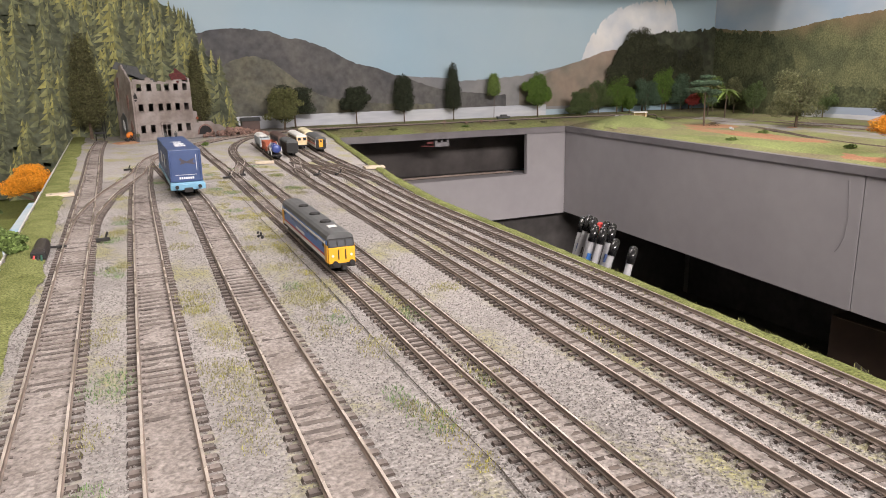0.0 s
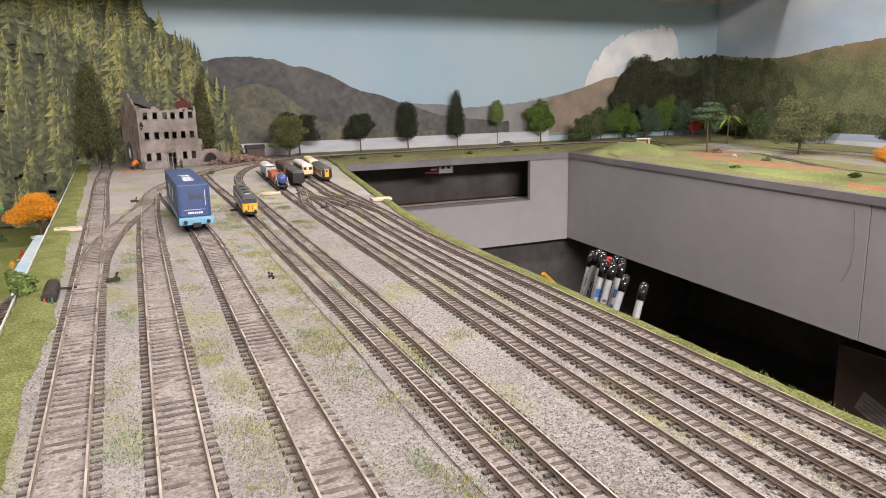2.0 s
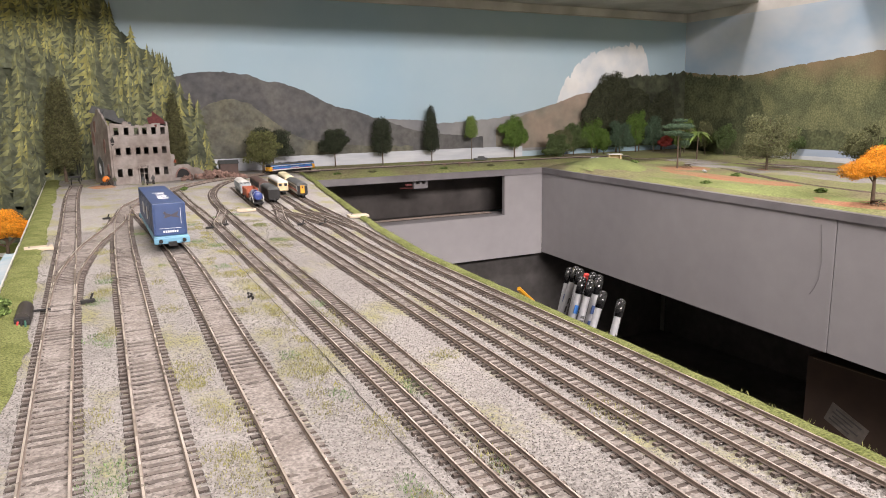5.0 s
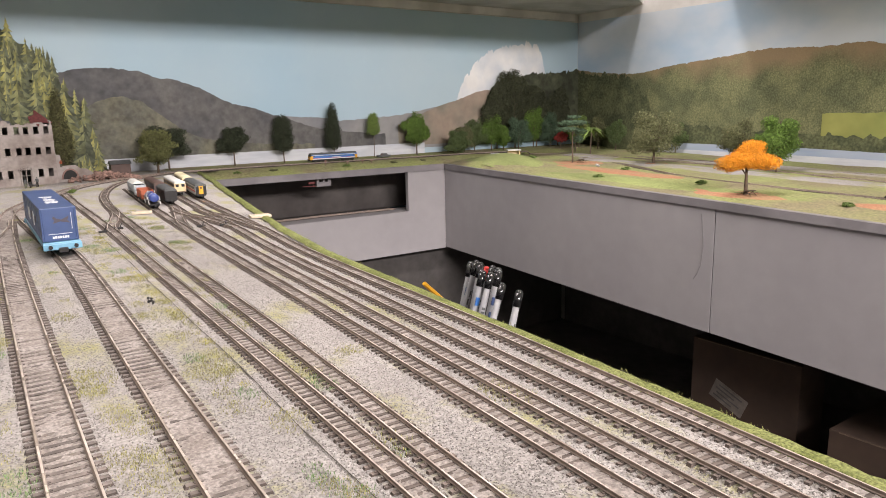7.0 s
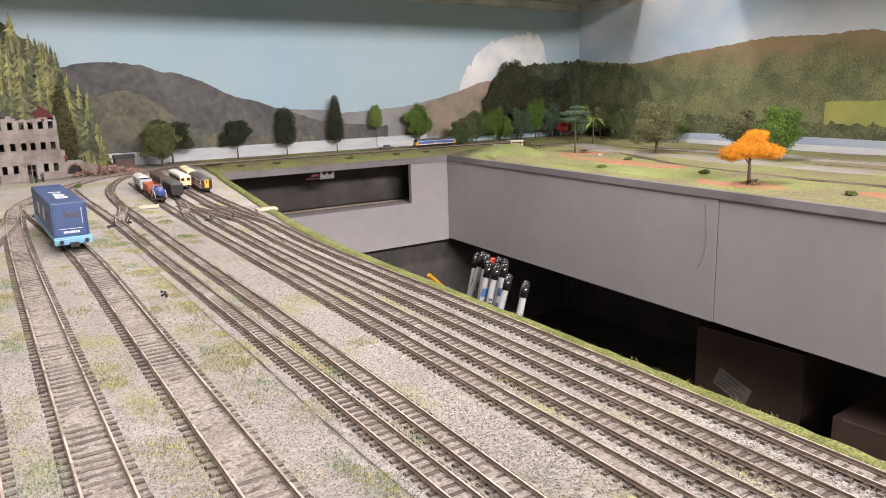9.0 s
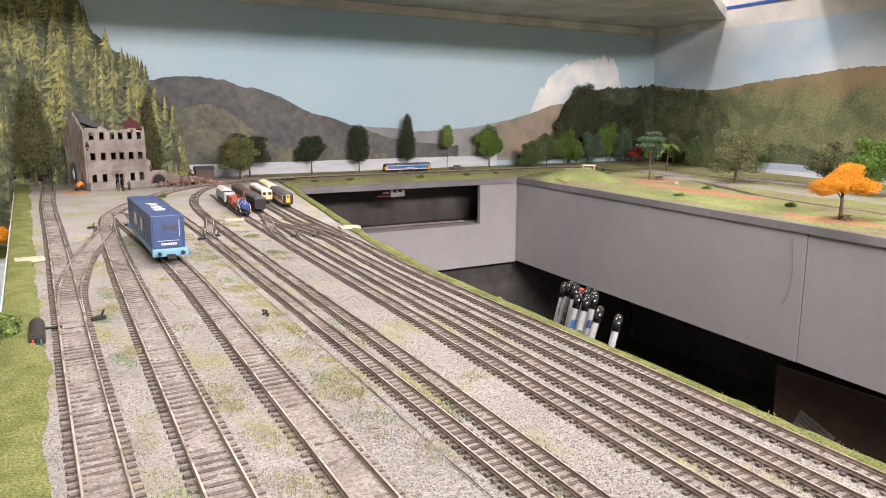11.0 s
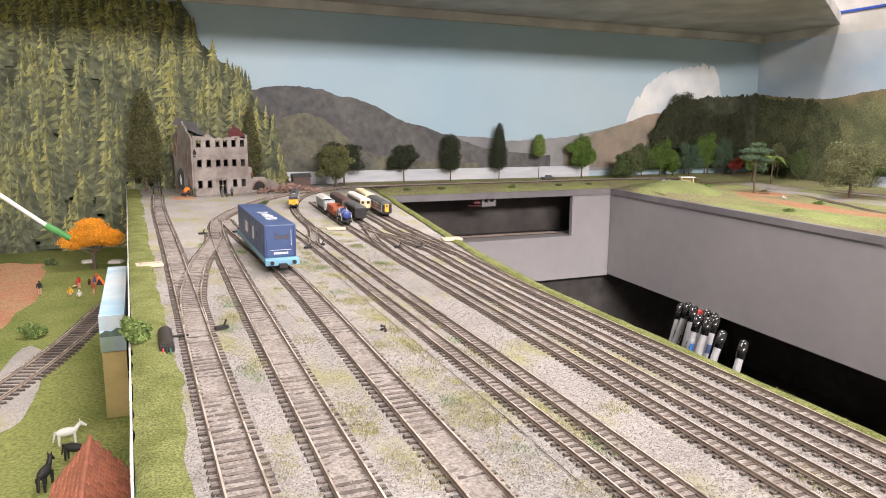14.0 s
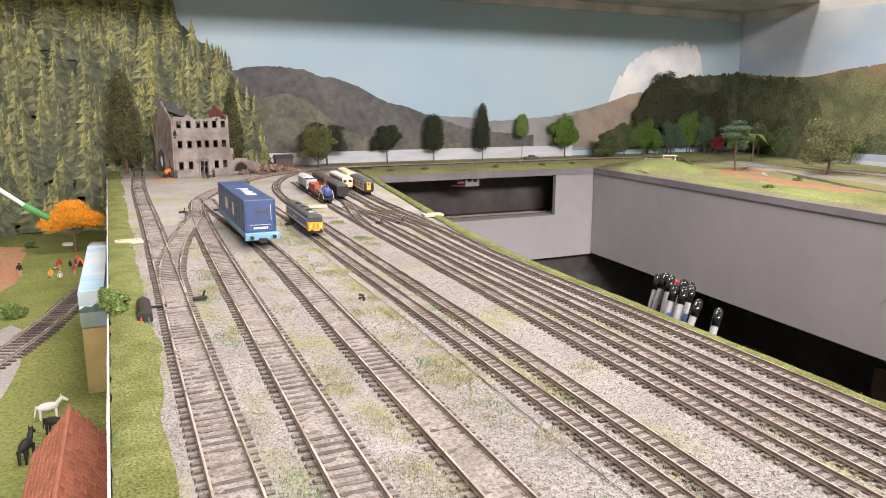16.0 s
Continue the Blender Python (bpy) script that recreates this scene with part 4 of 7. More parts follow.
def tank_wagon(y, pts, m, label, length=0.050, r=0.0076, trim=WHITE):
    at, turn = on_track(pts, y)
    t = gauge_wagon(at, turn, "tank_wagon", label, length, 0.0088)
    bm = bmesh.new()
    rod(bm, (0, -length * 0.46, 0.0175), (0, length * 0.46, 0.0175), r, 20)
    for e in (-1, 1):
        bmesh.ops.create_uvsphere(bm, u_segments=16, v_segments=8, radius=r, matrix=pose(0, e * length * 0.46, 0.0175) @ Matrix.Diagonal((0.99, 0.25, 0.99, 1)))
    tank = part("tank", bm, m, t, smooth=True)
    bm = bmesh.new()
    rod(bm, (0, 0, 0.0175 + r * 0.9), (0, 0, 0.0175 + r * 1.2), 0.0022, 12)
    part("filler_dome", bm, m, tank)
    for e in (-1, 1):
        bm = bmesh.new()
        for s in (-1, 1):
            rod(bm, (s * 0.0078, e * length * 0.49, 0.008), (s * 0.0085, e * length * 0.28, 0.020), 0.0004, 6)
        part("strap", bm, trim, t)
    bm = bmesh.new()
    for s in (-1, 1):
        rod(bm, (s * 0.0095, 0.004, 0.008), (s * 0.0045, 0.004, 0.0268), 0.0004, 5)
    part("ladder", bm, trim, t)
    for e in (-0.30, 0.30):
        bm = bmesh.new()
        rod(bm, (0, e * length - 0.0008, 0.0175), (0, e * length + 0.0008, 0.0175), r * 1.015, 20)
        part("tank_band", bm, trim, tank)
    return t


def open_hopper(y, pts, m, label, length, h, peaked=False):
    at, turn = on_track(pts, y)
    t = gauge_wagon(at, turn, "hopper_wagon", label, length, 0.0088)
    hw, hl = 0.0092, length * 0.47
    bm = bmesh.new()
    z0, z1 = 0.0088, 0.0088 + h
    lower = 0.70
    for s in (-1, 1):
        prism(bm, [(s * hw * lower, z0), (s * hw, z0 + h * 0.45), (s * hw, z1), (s * (hw - 0.0009), z1), (s * (hw - 0.0009), z0 + h * 0.46), (s * (hw * lower - 0.0009), z0 + 0.0006)], -hl, hl, lambda u, v, w: (u, w, v))
    for e in (-1, 1):
        prism(bm, [(e * hl * 0.80, z0), (e * hl, z0 + h * 0.5), (e * hl, z1), (e * (hl - 0.001), z1), (e * (hl - 0.001), z0 + h * 0.5), (e * (hl * 0.80 - 0.001), z0)], -hw, hw, lambda u, v, w: (w, u, v))
    body = part("hopper", tidy(bm), m, t)
    bm = bmesh.new()
    box(bm, (0, 0, z0 + h * 0.35), (hw * 1.8, hl * 1.8, 0.001))
    part("hopper_floor", bm, DARKIN if not peaked else m, t)
    for s in (-1, 1):
        for k in range(5):
            bm = bmesh.new()
            box(bm, (s * (hw + 0.0002), -hl * 0.8 + k * hl * 0.4, z0 + h * 0.7), (0.0007, 0.0009, h * 0.56))
            part("rib", bm, m, body)
    if peaked:
        bm = bmesh.new()
        prism(bm, [(hw, z1), (hw * 0.45, z1 + 0.004), (-hw * 0.45, z1 + 0.004), (-hw, z1)], -hl * 0.45, hl * 0.98, lambda u, v, w: (u, w, v))
        part("hopper_cover", tidy(bm), WHITE, t)
        for e in (-1, 1):
            bm = bmesh.new()
            for s in (-1, 1):
                rod(bm, (s * hw * 0.9, e * hl * 1.04, 0.008), (s * hw * 0.3, e * hl * 0.82, z1), 0.0007, 6)
                rod(bm, (s * hw * 0.9, e * hl * 0.86, 0.008), (s * hw * 0.9, e * hl * 1.03, z1), 0.0007, 6)
            part("end_frame", bm, WHITE, t)
    return t


def coach(y, pts, name, label, length, side, roof, endm, window=GLASSD, band=None, door=None):
    at, turn = on_track(pts, y)
    t = gauge_wagon(at, turn, name, label, length, 0.0088)
    hw, hl = 0.0093, length / 2 - 0.001
    bm = bmesh.new()
    prism(bm, [(-hw * 0.95, 0.0075), (hw * 0.95, 0.0075), (hw, 0.013), (hw, 0.0225), (-hw, 0.0225), (-hw, 0.013)], -hl, hl, lambda u, v, w: (u, w, v))
    body = part("body", tidy(bm), side, t)
    bm = bmesh.new()
    prism(bm, roof_outline(hw * 1.01, 0.0224, 0.0272), -hl - 0.0004, hl + 0.0004, lambda u, v, w: (u, w, v))
    part("roof", tidy(bm), roof, t)
    bm = bmesh.new()
    box(bm, (0, -hl - 0.0003, 0.0150), (hw * 1.9, 0.0008, 0.0145))
    end = part("end_panel", bm, endm, t)
    for s in (-1, 1):
        bm = bmesh.new()
        box(bm, (s * hw * 0.52, -hl - 0.0008, 0.0188), (hw * 0.56, 0.0006, 0.0048))
        part("end_window", bm, window, end)
    if door:
        bm = bmesh.new()
        box(bm, (0, -hl - 0.0012, 0.0160), (0.0068, 0.0008, 0.0135), 0.0002)
        d = part("gangway_door", bm, door, end)
        bm = bmesh.new()
        box(bm, (0, -hl - 0.0017, 0.0195), (0.0028, 0.0004, 0.0032))
        part("door_window", bm, window, d)
    n = max(3, int(length / 0.0135))
    for s in (-1, 1):
        for k in range(n):
            bm = bmesh.new()
            box(bm, (s * hw, -hl + (k + 0.7) * (2 * hl) / (n + 0.4), 0.0185), (0.0007, 0.0082, 0.0048))
            part("window", bm, window, body)
        if band:
            bm = bmesh.new()
            box(bm, (s * (hw + 0.0001), 0, 0.0140), (0.0005, 2 * hl, 0.0024))
            part("stripe", bm, band, body)
    return t


tank_wagon(1.148, N3P, TANKBLUE, "blue tank wagon with white straps on a siding", 0.052, 0.0066)
open_hopper(1.220, N3P, ORANGER, "orange-red open hopper wagon on a siding", 0.060, 0.0145)
open_hopper(1.330, N3P, HOPGREY, "grey and white covered hopper wagon on a siding", 0.105, 0.0160, True)
coach(1.205, N4P, "covered_van", "black bogie van with a sooty roof on a siding", 0.085, NEARBLACK, DARKGREY, NEARBLACK, window=NEARBLACK)
coach(1.350, N4P, "coach", "brown covered coach on a siding", 0.135, BROWNP, BROWNP, BROWNP)
coach(1.352, [(x + 0.004, y) for x, y in N5P], "coach", "white-roofed cream and brown coach on a siding", 0.138, CREAM, WHITE, CREAM)
coach(1.270, N6P, "railcar", "diesel railcar with yellow end door and red band", 0.130, WHITE, DARKGREY, NEARBLACK, band=REDP, door=YELLOW)
coach(1.430, N6P, "coach", "cream-roofed coach behind the railcar", 0.130, CREAM, CREAMROOF, CREAM)
u = coach(0.515, [(1.42, -0.2), (1.415, 0.60), (1.425, 0.95)], "railcar", "white and blue railcar with a red end", 0.14, WHITE, NEARBLACK, REDP, band=NAVY)
u.rotation_euler.z += math.pi
u.location.z = east_z(0.515) + 0.0150


def text_mesh(s, size, m, parent, at, rot, name="lettering", depth=0.0002):
    cu = bpy.data.curves.new(name, "FONT")
    cu.body, cu.size, cu.extrude, cu.align_x, cu.align_y = s, size, depth, "CENTER", "CENTER"
    tmp = new(name, cu)
    me = tmp.to_mesh().copy()
    tmp.to_mesh_clear()
    bpy.data.objects.remove(tmp)
    me.materials.clear()
    me.materials.append(m)
    ob = new(name, me)
    ob.parent = parent
    ob.matrix_basis = pose(*at, *rot)
    return ob


def container_wagon():
    at, turn = on_track(O3P, 0.898)
    at, turn = (0.0672, 0.906, 0), -0.5
    t = thing("container_wagon", (at[0], at[1], 0.0008), "light blue flat wagon carrying a navy container", "railway wagon", "", turn)
    hl, hw = 0.1165, 0.0172
    bm = bmesh.new()
    box(bm, (0, 0, 0.0152), (hw * 2.0, hl * 2, 0.0034), 0.0006)
    for e in (-1, 1):
        box(bm, (0, e * (hl + 0.002), 0.0128), (hw * 2.05, 0.005, 0.0062), 0.0006)
    deck = part("deck", bm, SKYBLUE, t)
    bm = bmesh.new()
    for s in (-1, 1):
        box(bm, (s * hw * 0.9, 0, 0.0118), (0.0016, hl * 1.9, 0.0034))
    part("side_sill", bm, SKYBLUE, deck)
    for e in (-1, 1):
        bm = bmesh.new()
        for s in (-1, 1):
            box(bm, (s * 0.0112, e * 0.072, 0.0070), (0.0022, 0.034, 0.0062), 0.0006)
        bogie = part("bogie", bm, NEARBLACK, t)
        for k in (-1, 1):
            wheelset(bogie, e * 0.072 + k * 0.0115, 0.0056, 0.0055, 0.0076)
        for s in (-1, 1):
            bm = bmesh.new()
            rod(bm, (s * 0.0115, e * (hl + 0.004), 0.0135), (s * 0.0115, e * (hl + 0.0095), 0.0135), 0.0013, 8)
            rod(bm, (s * 0.0115, e * (hl + 0.0095), 0.0135), (s * 0.0115, e * (hl + 0.0108), 0.0135), 0.0020, 12)
            part("buffer", bm, NEARBLACK, t)
        bm = bmesh.new()
        box(bm, (0, e * (hl + 0.006), 0.0100), (0.008, 0.010, 0.004))
        part("coupling", bm, NEARBLACK, t)
    c = thing("container", (at[0], at[1], 0.0008), "navy blue freight container with white lettering", "container", "", turn)
    cz0, cz1, cl = 0.0172, 0.0512, 0.1110
    bm = bmesh.new()
    box(bm, (0, 0, (cz0 + cz1) / 2), (0.0330, cl * 2, cz1 - cz0), 0.0007)
    body = part("body", bm, NAVY, c)
    for s in (-1, 1):
        for k in range(9):
            bm = bmesh.new()
            box(bm, (s * 0.01652, -cl * 0.93 + k * cl * 0.2325, 0.034), (0.0004, 0.0010, 0.030))
            part("curtain_seam", bm, NAVY, body)
    for s in (-0.0145, 0.0145):
        bm = bmesh.new()
        rod(bm, (s, -cl - 0.0006, cz0 + 0.001), (s, -cl - 0.0006, cz1 - 0.001), 0.0005, 6)
        part("locking_bar", bm, NAVY, body)
    # plain marks stand in for the maker's lettering
    for k, (w, d) in enumerate(((0.011, 0.0075), (0.013, 0.0040), (0.009, 0.0070), (0.012, 0.0062), (0.008, 0.0066), (0.009, 0.0046), (0.013, 0.0040))):
        bm = bmesh.new()
        y = -0.060 + k * 0.0105 + (0.006 if k > 4 else 0)
        box(bm, (0.0006 * (k % 2), y, cz1 + 0.0002), (w, d * 0.45, 0.0004), 0.0001)
        box(bm, (w * (0.3 if k % 2 else -0.3), y + d * 0.35, cz1 + 0.0002), (w * 0.4, d * 0.6, 0.0004), 0.0001)
        part("roof_marking", bm, WHITEINK, body)
    bm = bmesh.new()
    for k in range(7):
        box(bm, (-0.0065 + k * 0.0022, -cl - 0.0006, cz0 + 0.0040), (0.0016, 0.0004, 0.0022))
    box(bm, (0.0, -cl - 0.0005, cz0 + 0.0074), (0.022, 0.0003, 0.0004))
    part("end_marking", bm, WHITEINK, body)
    bm = bmesh.new()
    prism(bm, [(-0.006, 0.041), (-0.0045, 0.043), (-0.0025, 0.0405), (0.002, 0.039), (0.0095, 0.0425), (0.0075, 0.038), (0.0105, 0.0350), (0.001, 0.0372), (-0.0055, 0.0355), (-0.0042, 0.0388)], -cl - 0.0008, -cl - 0.0004, lambda u, v, w: (u, w, v))
    part("end_emblem", tidy(bm), DULLPRINT, body)
    bm = bmesh.new()
    box(bm, (0.0112, -cl - 0.0005, 0.0375), (0.0004, 0.0003, 0.017))
    part("end_line", bm, WHITEINK, body)
    for s in (-1, 1):
        for k, (y, h2, w2) in enumerate(((-0.055, 0.008, 0.018), (-0.028, 0.011, 0.014), (-0.005, 0.009, 0.018), (0.03, 0.010, 0.03))):
            bm = bmesh.new()
            box(bm, (s * 0.0166, y, 0.035 - 0.002 * (k % 2)), (0.0004, w2 * 0.7, h2 * (1.3 if k % 2 else 0.8)))
            part("side_marking", bm, WHITEINK if k % 2 else DULLPRINT, body)
    return t


container_wagon()
LOCO = locomotive()
LOCO.scale = (0.90, 1.05, 0.92)


# ---------- what moves ----------
def motions():
    """The locomotive backs away onto the far bank, stops, and comes back."""
    hl = 0.141 * SC / 2
    step = (LOCO_PATH[1] - LOCO_PATH[0]).length

    def s_at(axis, value):
        k = min(range(len(LOCO_PATH)), key=lambda i: abs(LOCO_PATH[i][axis] - value) + (10 if axis == 1 and LOCO_PATH[i].x > 0.6 else 0))
        return k * step

    fronts = [(0.0, 1, 0.415), (0.5, 1, 0.530), (1.0, 1, 0.640), (1.5, 1, 0.748), (2.0, 1, 0.865), (2.5, 1, 1.0), (3.0, 1, 1.125), (3.2, 1, 1.18),
              (5.3, 0, 0.452), (5.5, 0, 0.482), (6.0, 0, 0.592), (6.5, 0, 0.713), (7.0, 0, 0.830), (7.5, 0, 0.946), (8.0, 0, 1.046), (8.2, 0, 1.090), (8.7, 0, 1.165), (9.2, 0, 1.185), (9.7, 0, 1.12),
              (10.3, 0, 0.988), (10.5, 0, 0.948), (11.0, 0, 0.831), (11.5, 0, 0.714), (12.0, 0, 0.596), (12.5, 0, 0.482), (13.0, 0, 0.378), (13.5, 1, 1.56), (14.0, 1, 1.39), (14.5, 1, 1.262), (14.8, 1, 1.175), (15.2, 1, 1.055), (15.6, 1, 0.945), (16.0, 1, 0.835)]
    rows = []
    for t, axis, v in fronts:
        s = s_at(axis, v) + hl
        a, _ = along(LOCO_PATH, s - 0.045)
        b, _ = along(LOCO_PATH, s + 0.045)
        m = (a + b) / 2
        rows.append((t, pose(m.x, m.y, 0.0017, 0, 0, math.degrees(math.atan2(b.y - a.y, b.x - a.x)) - 90)))
    walk(LOCO, rows)



# ---------- trees and plants ----------
def leaf_cloud(blobs, count, size, seed, hollow=0.35):
    """Small leaf clumps over a set of ellipsoids (centre, radii): verts and faces."""
    rng = random.Random(seed)
    V, F = [], []
    vol = [b[1][0] * b[1][1] * b[1][2] for b in blobs]
    for _ in range(count):
        (cx, cy, cz), (rx, ry, rz) = rng.choices(blobs, vol)[0]
        d = Vector((rng.gauss(0, 1), rng.gauss(0, 1), rng.gauss(0, 1))).normalized()
        r = hollow + (1 - hollow) * rng.random() ** 0.6
        r *= 1 + 0.28 * noise.noise((d * 2.3 + Vector((cx, cy, cz)) * 40 + Vector((seed, 0, 0))))
        p = Vector((cx + d.x * rx * r, cy + d.y * ry * r, cz + d.z * rz * r))
        s = size * rng.uniform(0.6, 1.3)
        a = Vector((rng.gauss(0, 1), rng.gauss(0, 1), rng.gauss(0, 1))).normalized()
        n = (d * 0.9 + a * 0.8).normalized()
        u = n.orthogonal().normalized()
        w = n.cross(u)
        t = rng.uniform(0, 6.28)
        u, w = u * math.cos(t) + w * math.sin(t), w * math.cos(t) - u * math.sin(t)
        c = len(V)
        V += [p - u * s, p - w * s * 0.55 + n * s * 0.15, p + u * s, p + w * s * 0.55 + n * s * 0.15]
        F.append((c, c + 1, c + 2, c + 3))
    return V, F


def tree(name, at, label, trunk_h, trunk_r, blobs, m, count, size, seed, category="tree", limbs=5, group="model trees", bark=None):
    t = thing(name, at, label, category, group)
    rng = random.Random(seed)
    bm = bmesh.new()
    top = max(b[0][2] for b in blobs)
    lean = rng.uniform(-0.04, 0.04)
    knee = (lean * trunk_h, 0.0, trunk_h)
    rod(bm, (0, 0, -0.004), knee, trunk_r, 8, trunk_r * 0.72)
    rod(bm, knee, (lean * top, 0, top), trunk_r * 0.72, 7, trunk_r * 0.2)
    part("trunk", bm, bark or BARK, t)
    for k in range(limbs):
        c, r = blobs[k % len(blobs)]
        a = rng.uniform(0, 6.28)
        end = (c[0] + r[0] * 0.55 * math.cos(a), c[1] + r[1] * 0.55 * math.sin(a), c[2] + r[2] * rng.uniform(-0.3, 0.35))
        start = Vector(knee).lerp(Vector((lean * top, 0, top)), rng.uniform(0.0, 0.5))
        bm = bmesh.new()
        rod(bm, start, end, trunk_r * 0.42, 6, trunk_r * 0.12)
        part("limb", bm, bark or BARK, t)
    V, F = leaf_cloud(blobs, int(count * 6.5), size * 0.52, seed)
    raw("crown", V, F, m, t)
    return t


def round_blobs(w, d, z0, z1, seed, n=6):
    rng = random.Random(seed)
    h = z1 - z0
    out = [((0, 0, z0 + h * 0.48), (w * 0.33, d * 0.36, h * 0.40))]
    for k in range(n + 5):
        a = 2.4 * k + rng.uniform(-0.4, 0.4)
        f = rng.uniform(0.22, 0.86)
        reach = (0.36 if f < 0.6 else 0.22) * rng.uniform(0.8, 1.15)
        q = rng.uniform(0.10, 0.19)
        out.append(((w * reach * math.cos(a), d * reach * math.sin(a), z0 + h * f), (w * q, d * q * 1.2, h * q * rng.uniform(0.7, 1.0))))
    return out


def tall_blobs(w, d, z0, z1, point=0.5):
    h = z1 - z0
    return [((0, 0, z0 + h * f), (w * 0.5 * (1 - point * max(0, f - 0.35) / 0.65), d * 0.5 * (1 - point * max(0, f - 0.35) / 0.65), h * 0.22)) for f in (0.2, 0.38, 0.56, 0.72, 0.85)]


WY = 1.955
# olive leaves with the shade of the corner mixed into their colour
L_SHADE = leaf("shade-dark olive foliage", (0.062, 0.068, 0.036))
tree("tree", (0.455, 1.945, -0.004), "dark green round tree against the backdrop", 0.03, 0.003, round_blobs(0.150, 0.06, 0.030, 0.126, 1), L_DARK, 1700, 0.0042, 1)
tree("tree", (0.402, 1.84, -0.003), "olive green bushy tree by the curved track", 0.028, 0.0035, round_blobs(0.118, 0.09, 0.016, 0.118, 2, 8), L_OLIVE, 2200, 0.0040, 2)
tree("tree", (0.635, WY, -0.001), "dark round tree by the lake", 0.045, 0.0022, round_blobs(0.098, 0.05, 0.033, 0.112, 3), L_DARK, 1500, 0.0042, 3)
tree("tree", (0.782, WY, -0.001), "dark oval tree by the lake", 0.045, 0.0022, tall_blobs(0.066, 0.045, 0.034, 0.134, 0.25), L_DARK, 1400, 0.0042, 4)
tree("tree", (0.944, WY, -0.001), "slender dark pointed tree by the lake", 0.045, 0.0018, tall_blobs(0.056, 0.04, 0.034, 0.166, 0.6), L_DARK, 1500, 0.0038, 5)
tree("tree", (1.084, WY, 0.0), "small lime green tree by the lake", 0.075, 0.0012, tall_blobs(0.046, 0.035, 0.070, 0.136, 0.35), L_LIME, 800, 0.0036, 6, limbs=2)
tree("tree", (1.245, WY, -0.004), "bright green square-crowned tree", 0.035, 0.003, round_blobs(0.11, 0.05, 0.028, 0.156, 7, 8), L_BRIGHT, 2000, 0.0045, 7)
tree("tree", (1.372, 1.90, -0.02), "dark green low tree near the corner", 0.02, 0.003, round_blobs(0.11, 0.07, 0.015, 0.098, 8), L_MID, 1500, 0.0042, 8)
for k, (x, y, w, h, m, lab) in enumerate((
        (1.43, 1.94, 0.10, 0.10, L_GREY, "low grey-green tree in a group"), (1.485, 1.955, 0.11, 0.128, L_MID, "mid green leafy tree in a group"), (1.56, 1.955, 0.12, 0.135, L_BRIGHT, "mid green leafy tree in a group"),
        (1.595, 1.93, 0.042, 0.100, L_BRIGHT, "narrow bright green tree in a group"), (1.665, 1.93, 0.13, 0.125, L_TEAL, "teal green tree in a group"),
        (1.76, 1.955, 0.115, 0.17, L_BRIGHT, "tall green tree in a group"), (1.83, 1.94, 0.11, 0.14, L_TEAL, "teal green tree in a group"), (1.90, 1.86, 0.13, 0.135, L_LIME, "green leafy tree near the wall"), (1.97, 1.83, 0.11, 0.13, L_GREY, "grey-green tree near the wall"), (1.99, 1.50, 0.10, 0.10, L_MID, "low green tree near the wall"),
        (1.965, 1.74, 0.09, 0.118, L_MID, "green leafy tree near the wall"), (1.985, 1.60, 0.055, 0.075, L_LIME, "small yellow-green tree near the wall"))):
    tree("tree", (x, y, -0.008 if y > 1.8 else -0.012), lab, h * 0.22, 0.0022, round_blobs(w, 0.06, h * 0.10, h, 20 + k, 9), m, 1300, 0.0042, 20 + k)
tree("tree", (1.845, 1.90, -0.008), "small red-leaved tree on the bank", 0.022, 0.0016, round_blobs(0.058, 0.04, 0.02, 0.070, 31), L_RED, 700, 0.0036, 31, limbs=3)
for k, (x, h, w) in enumerate(((1.60, 0.235, 0.14), (1.685, 0.305, 0.21), (1.79, 0.245, 0.17), (1.90, 0.225, 0.17))):
    tree("tree", (x, 1.972, -0.004), "tall dark tree in front of the printed wood", 0.06, 0.003, round_blobs(w, 0.04, 0.06, h, 40 + k, 12), L_SHADE, 2600, 0.0055, 40 + k, limbs=4)


def palm(at, h, m, seed, label, spread=0.045):
    t = thing("palm", at, label, "tree", "model trees")
    bm = bmesh.new()
    rod(bm, (0, 0, -0.004), (0.003, 0, h * 0.9), 0.0022, 7, 0.0014)
    part("trunk", bm, BARK, t)
    rng = random.Random(seed)
    for k in range(11):
        a = 6.28 * k / 11 + rng.uniform(-0.2, 0.2)
        lift = rng.uniform(-0.1, 0.5)
        bm = bmesh.new()
        prev = None
        for j in range(6):
            f = j / 5
            c = Vector((0.003 + math.cos(a) * spread * f, math.sin(a) * spread * f, h * 0.9 + spread * (lift * f - 0.75 * f * f + 0.15)))
            w = 0.010 * (0.25 + math.sin(math.pi * min(1, f + 0.12)))
            q = Vector((-math.sin(a), math.cos(a), 0)) * w * 0.5
            cur = [bm.verts.new(c - q - Vector((0, 0, w * 0.25))), bm.verts.new(c), bm.verts.new(c + q - Vector((0, 0, w * 0.25)))]
            if prev:
                bm.faces.new((prev[0], prev[1], cur[1], cur[0]))
                bm.faces.new((prev[1], prev[2], cur[2], cur[1]))
            prev = cur
        part("frond", bm, m, t)
    return t


def east_top(x, y):
    f = (x - east_x(y)) / (WALL_X - east_x(y))
    return east_z(y) + 0.012 * min(1, f * 6) + 0.003 + 0.003 * noise.noise((x * 9, y * 9, 7)) + 0.028 * math.exp(-((x - 1.34) / 0.09) ** 2 - ((y - 1.62) / 0.12) ** 2)


palm((1.80, 1.78, east_top(1.80, 1.78)), 0.10, L_OLIVE, 3, "pale green palm-like tree", 0.055)
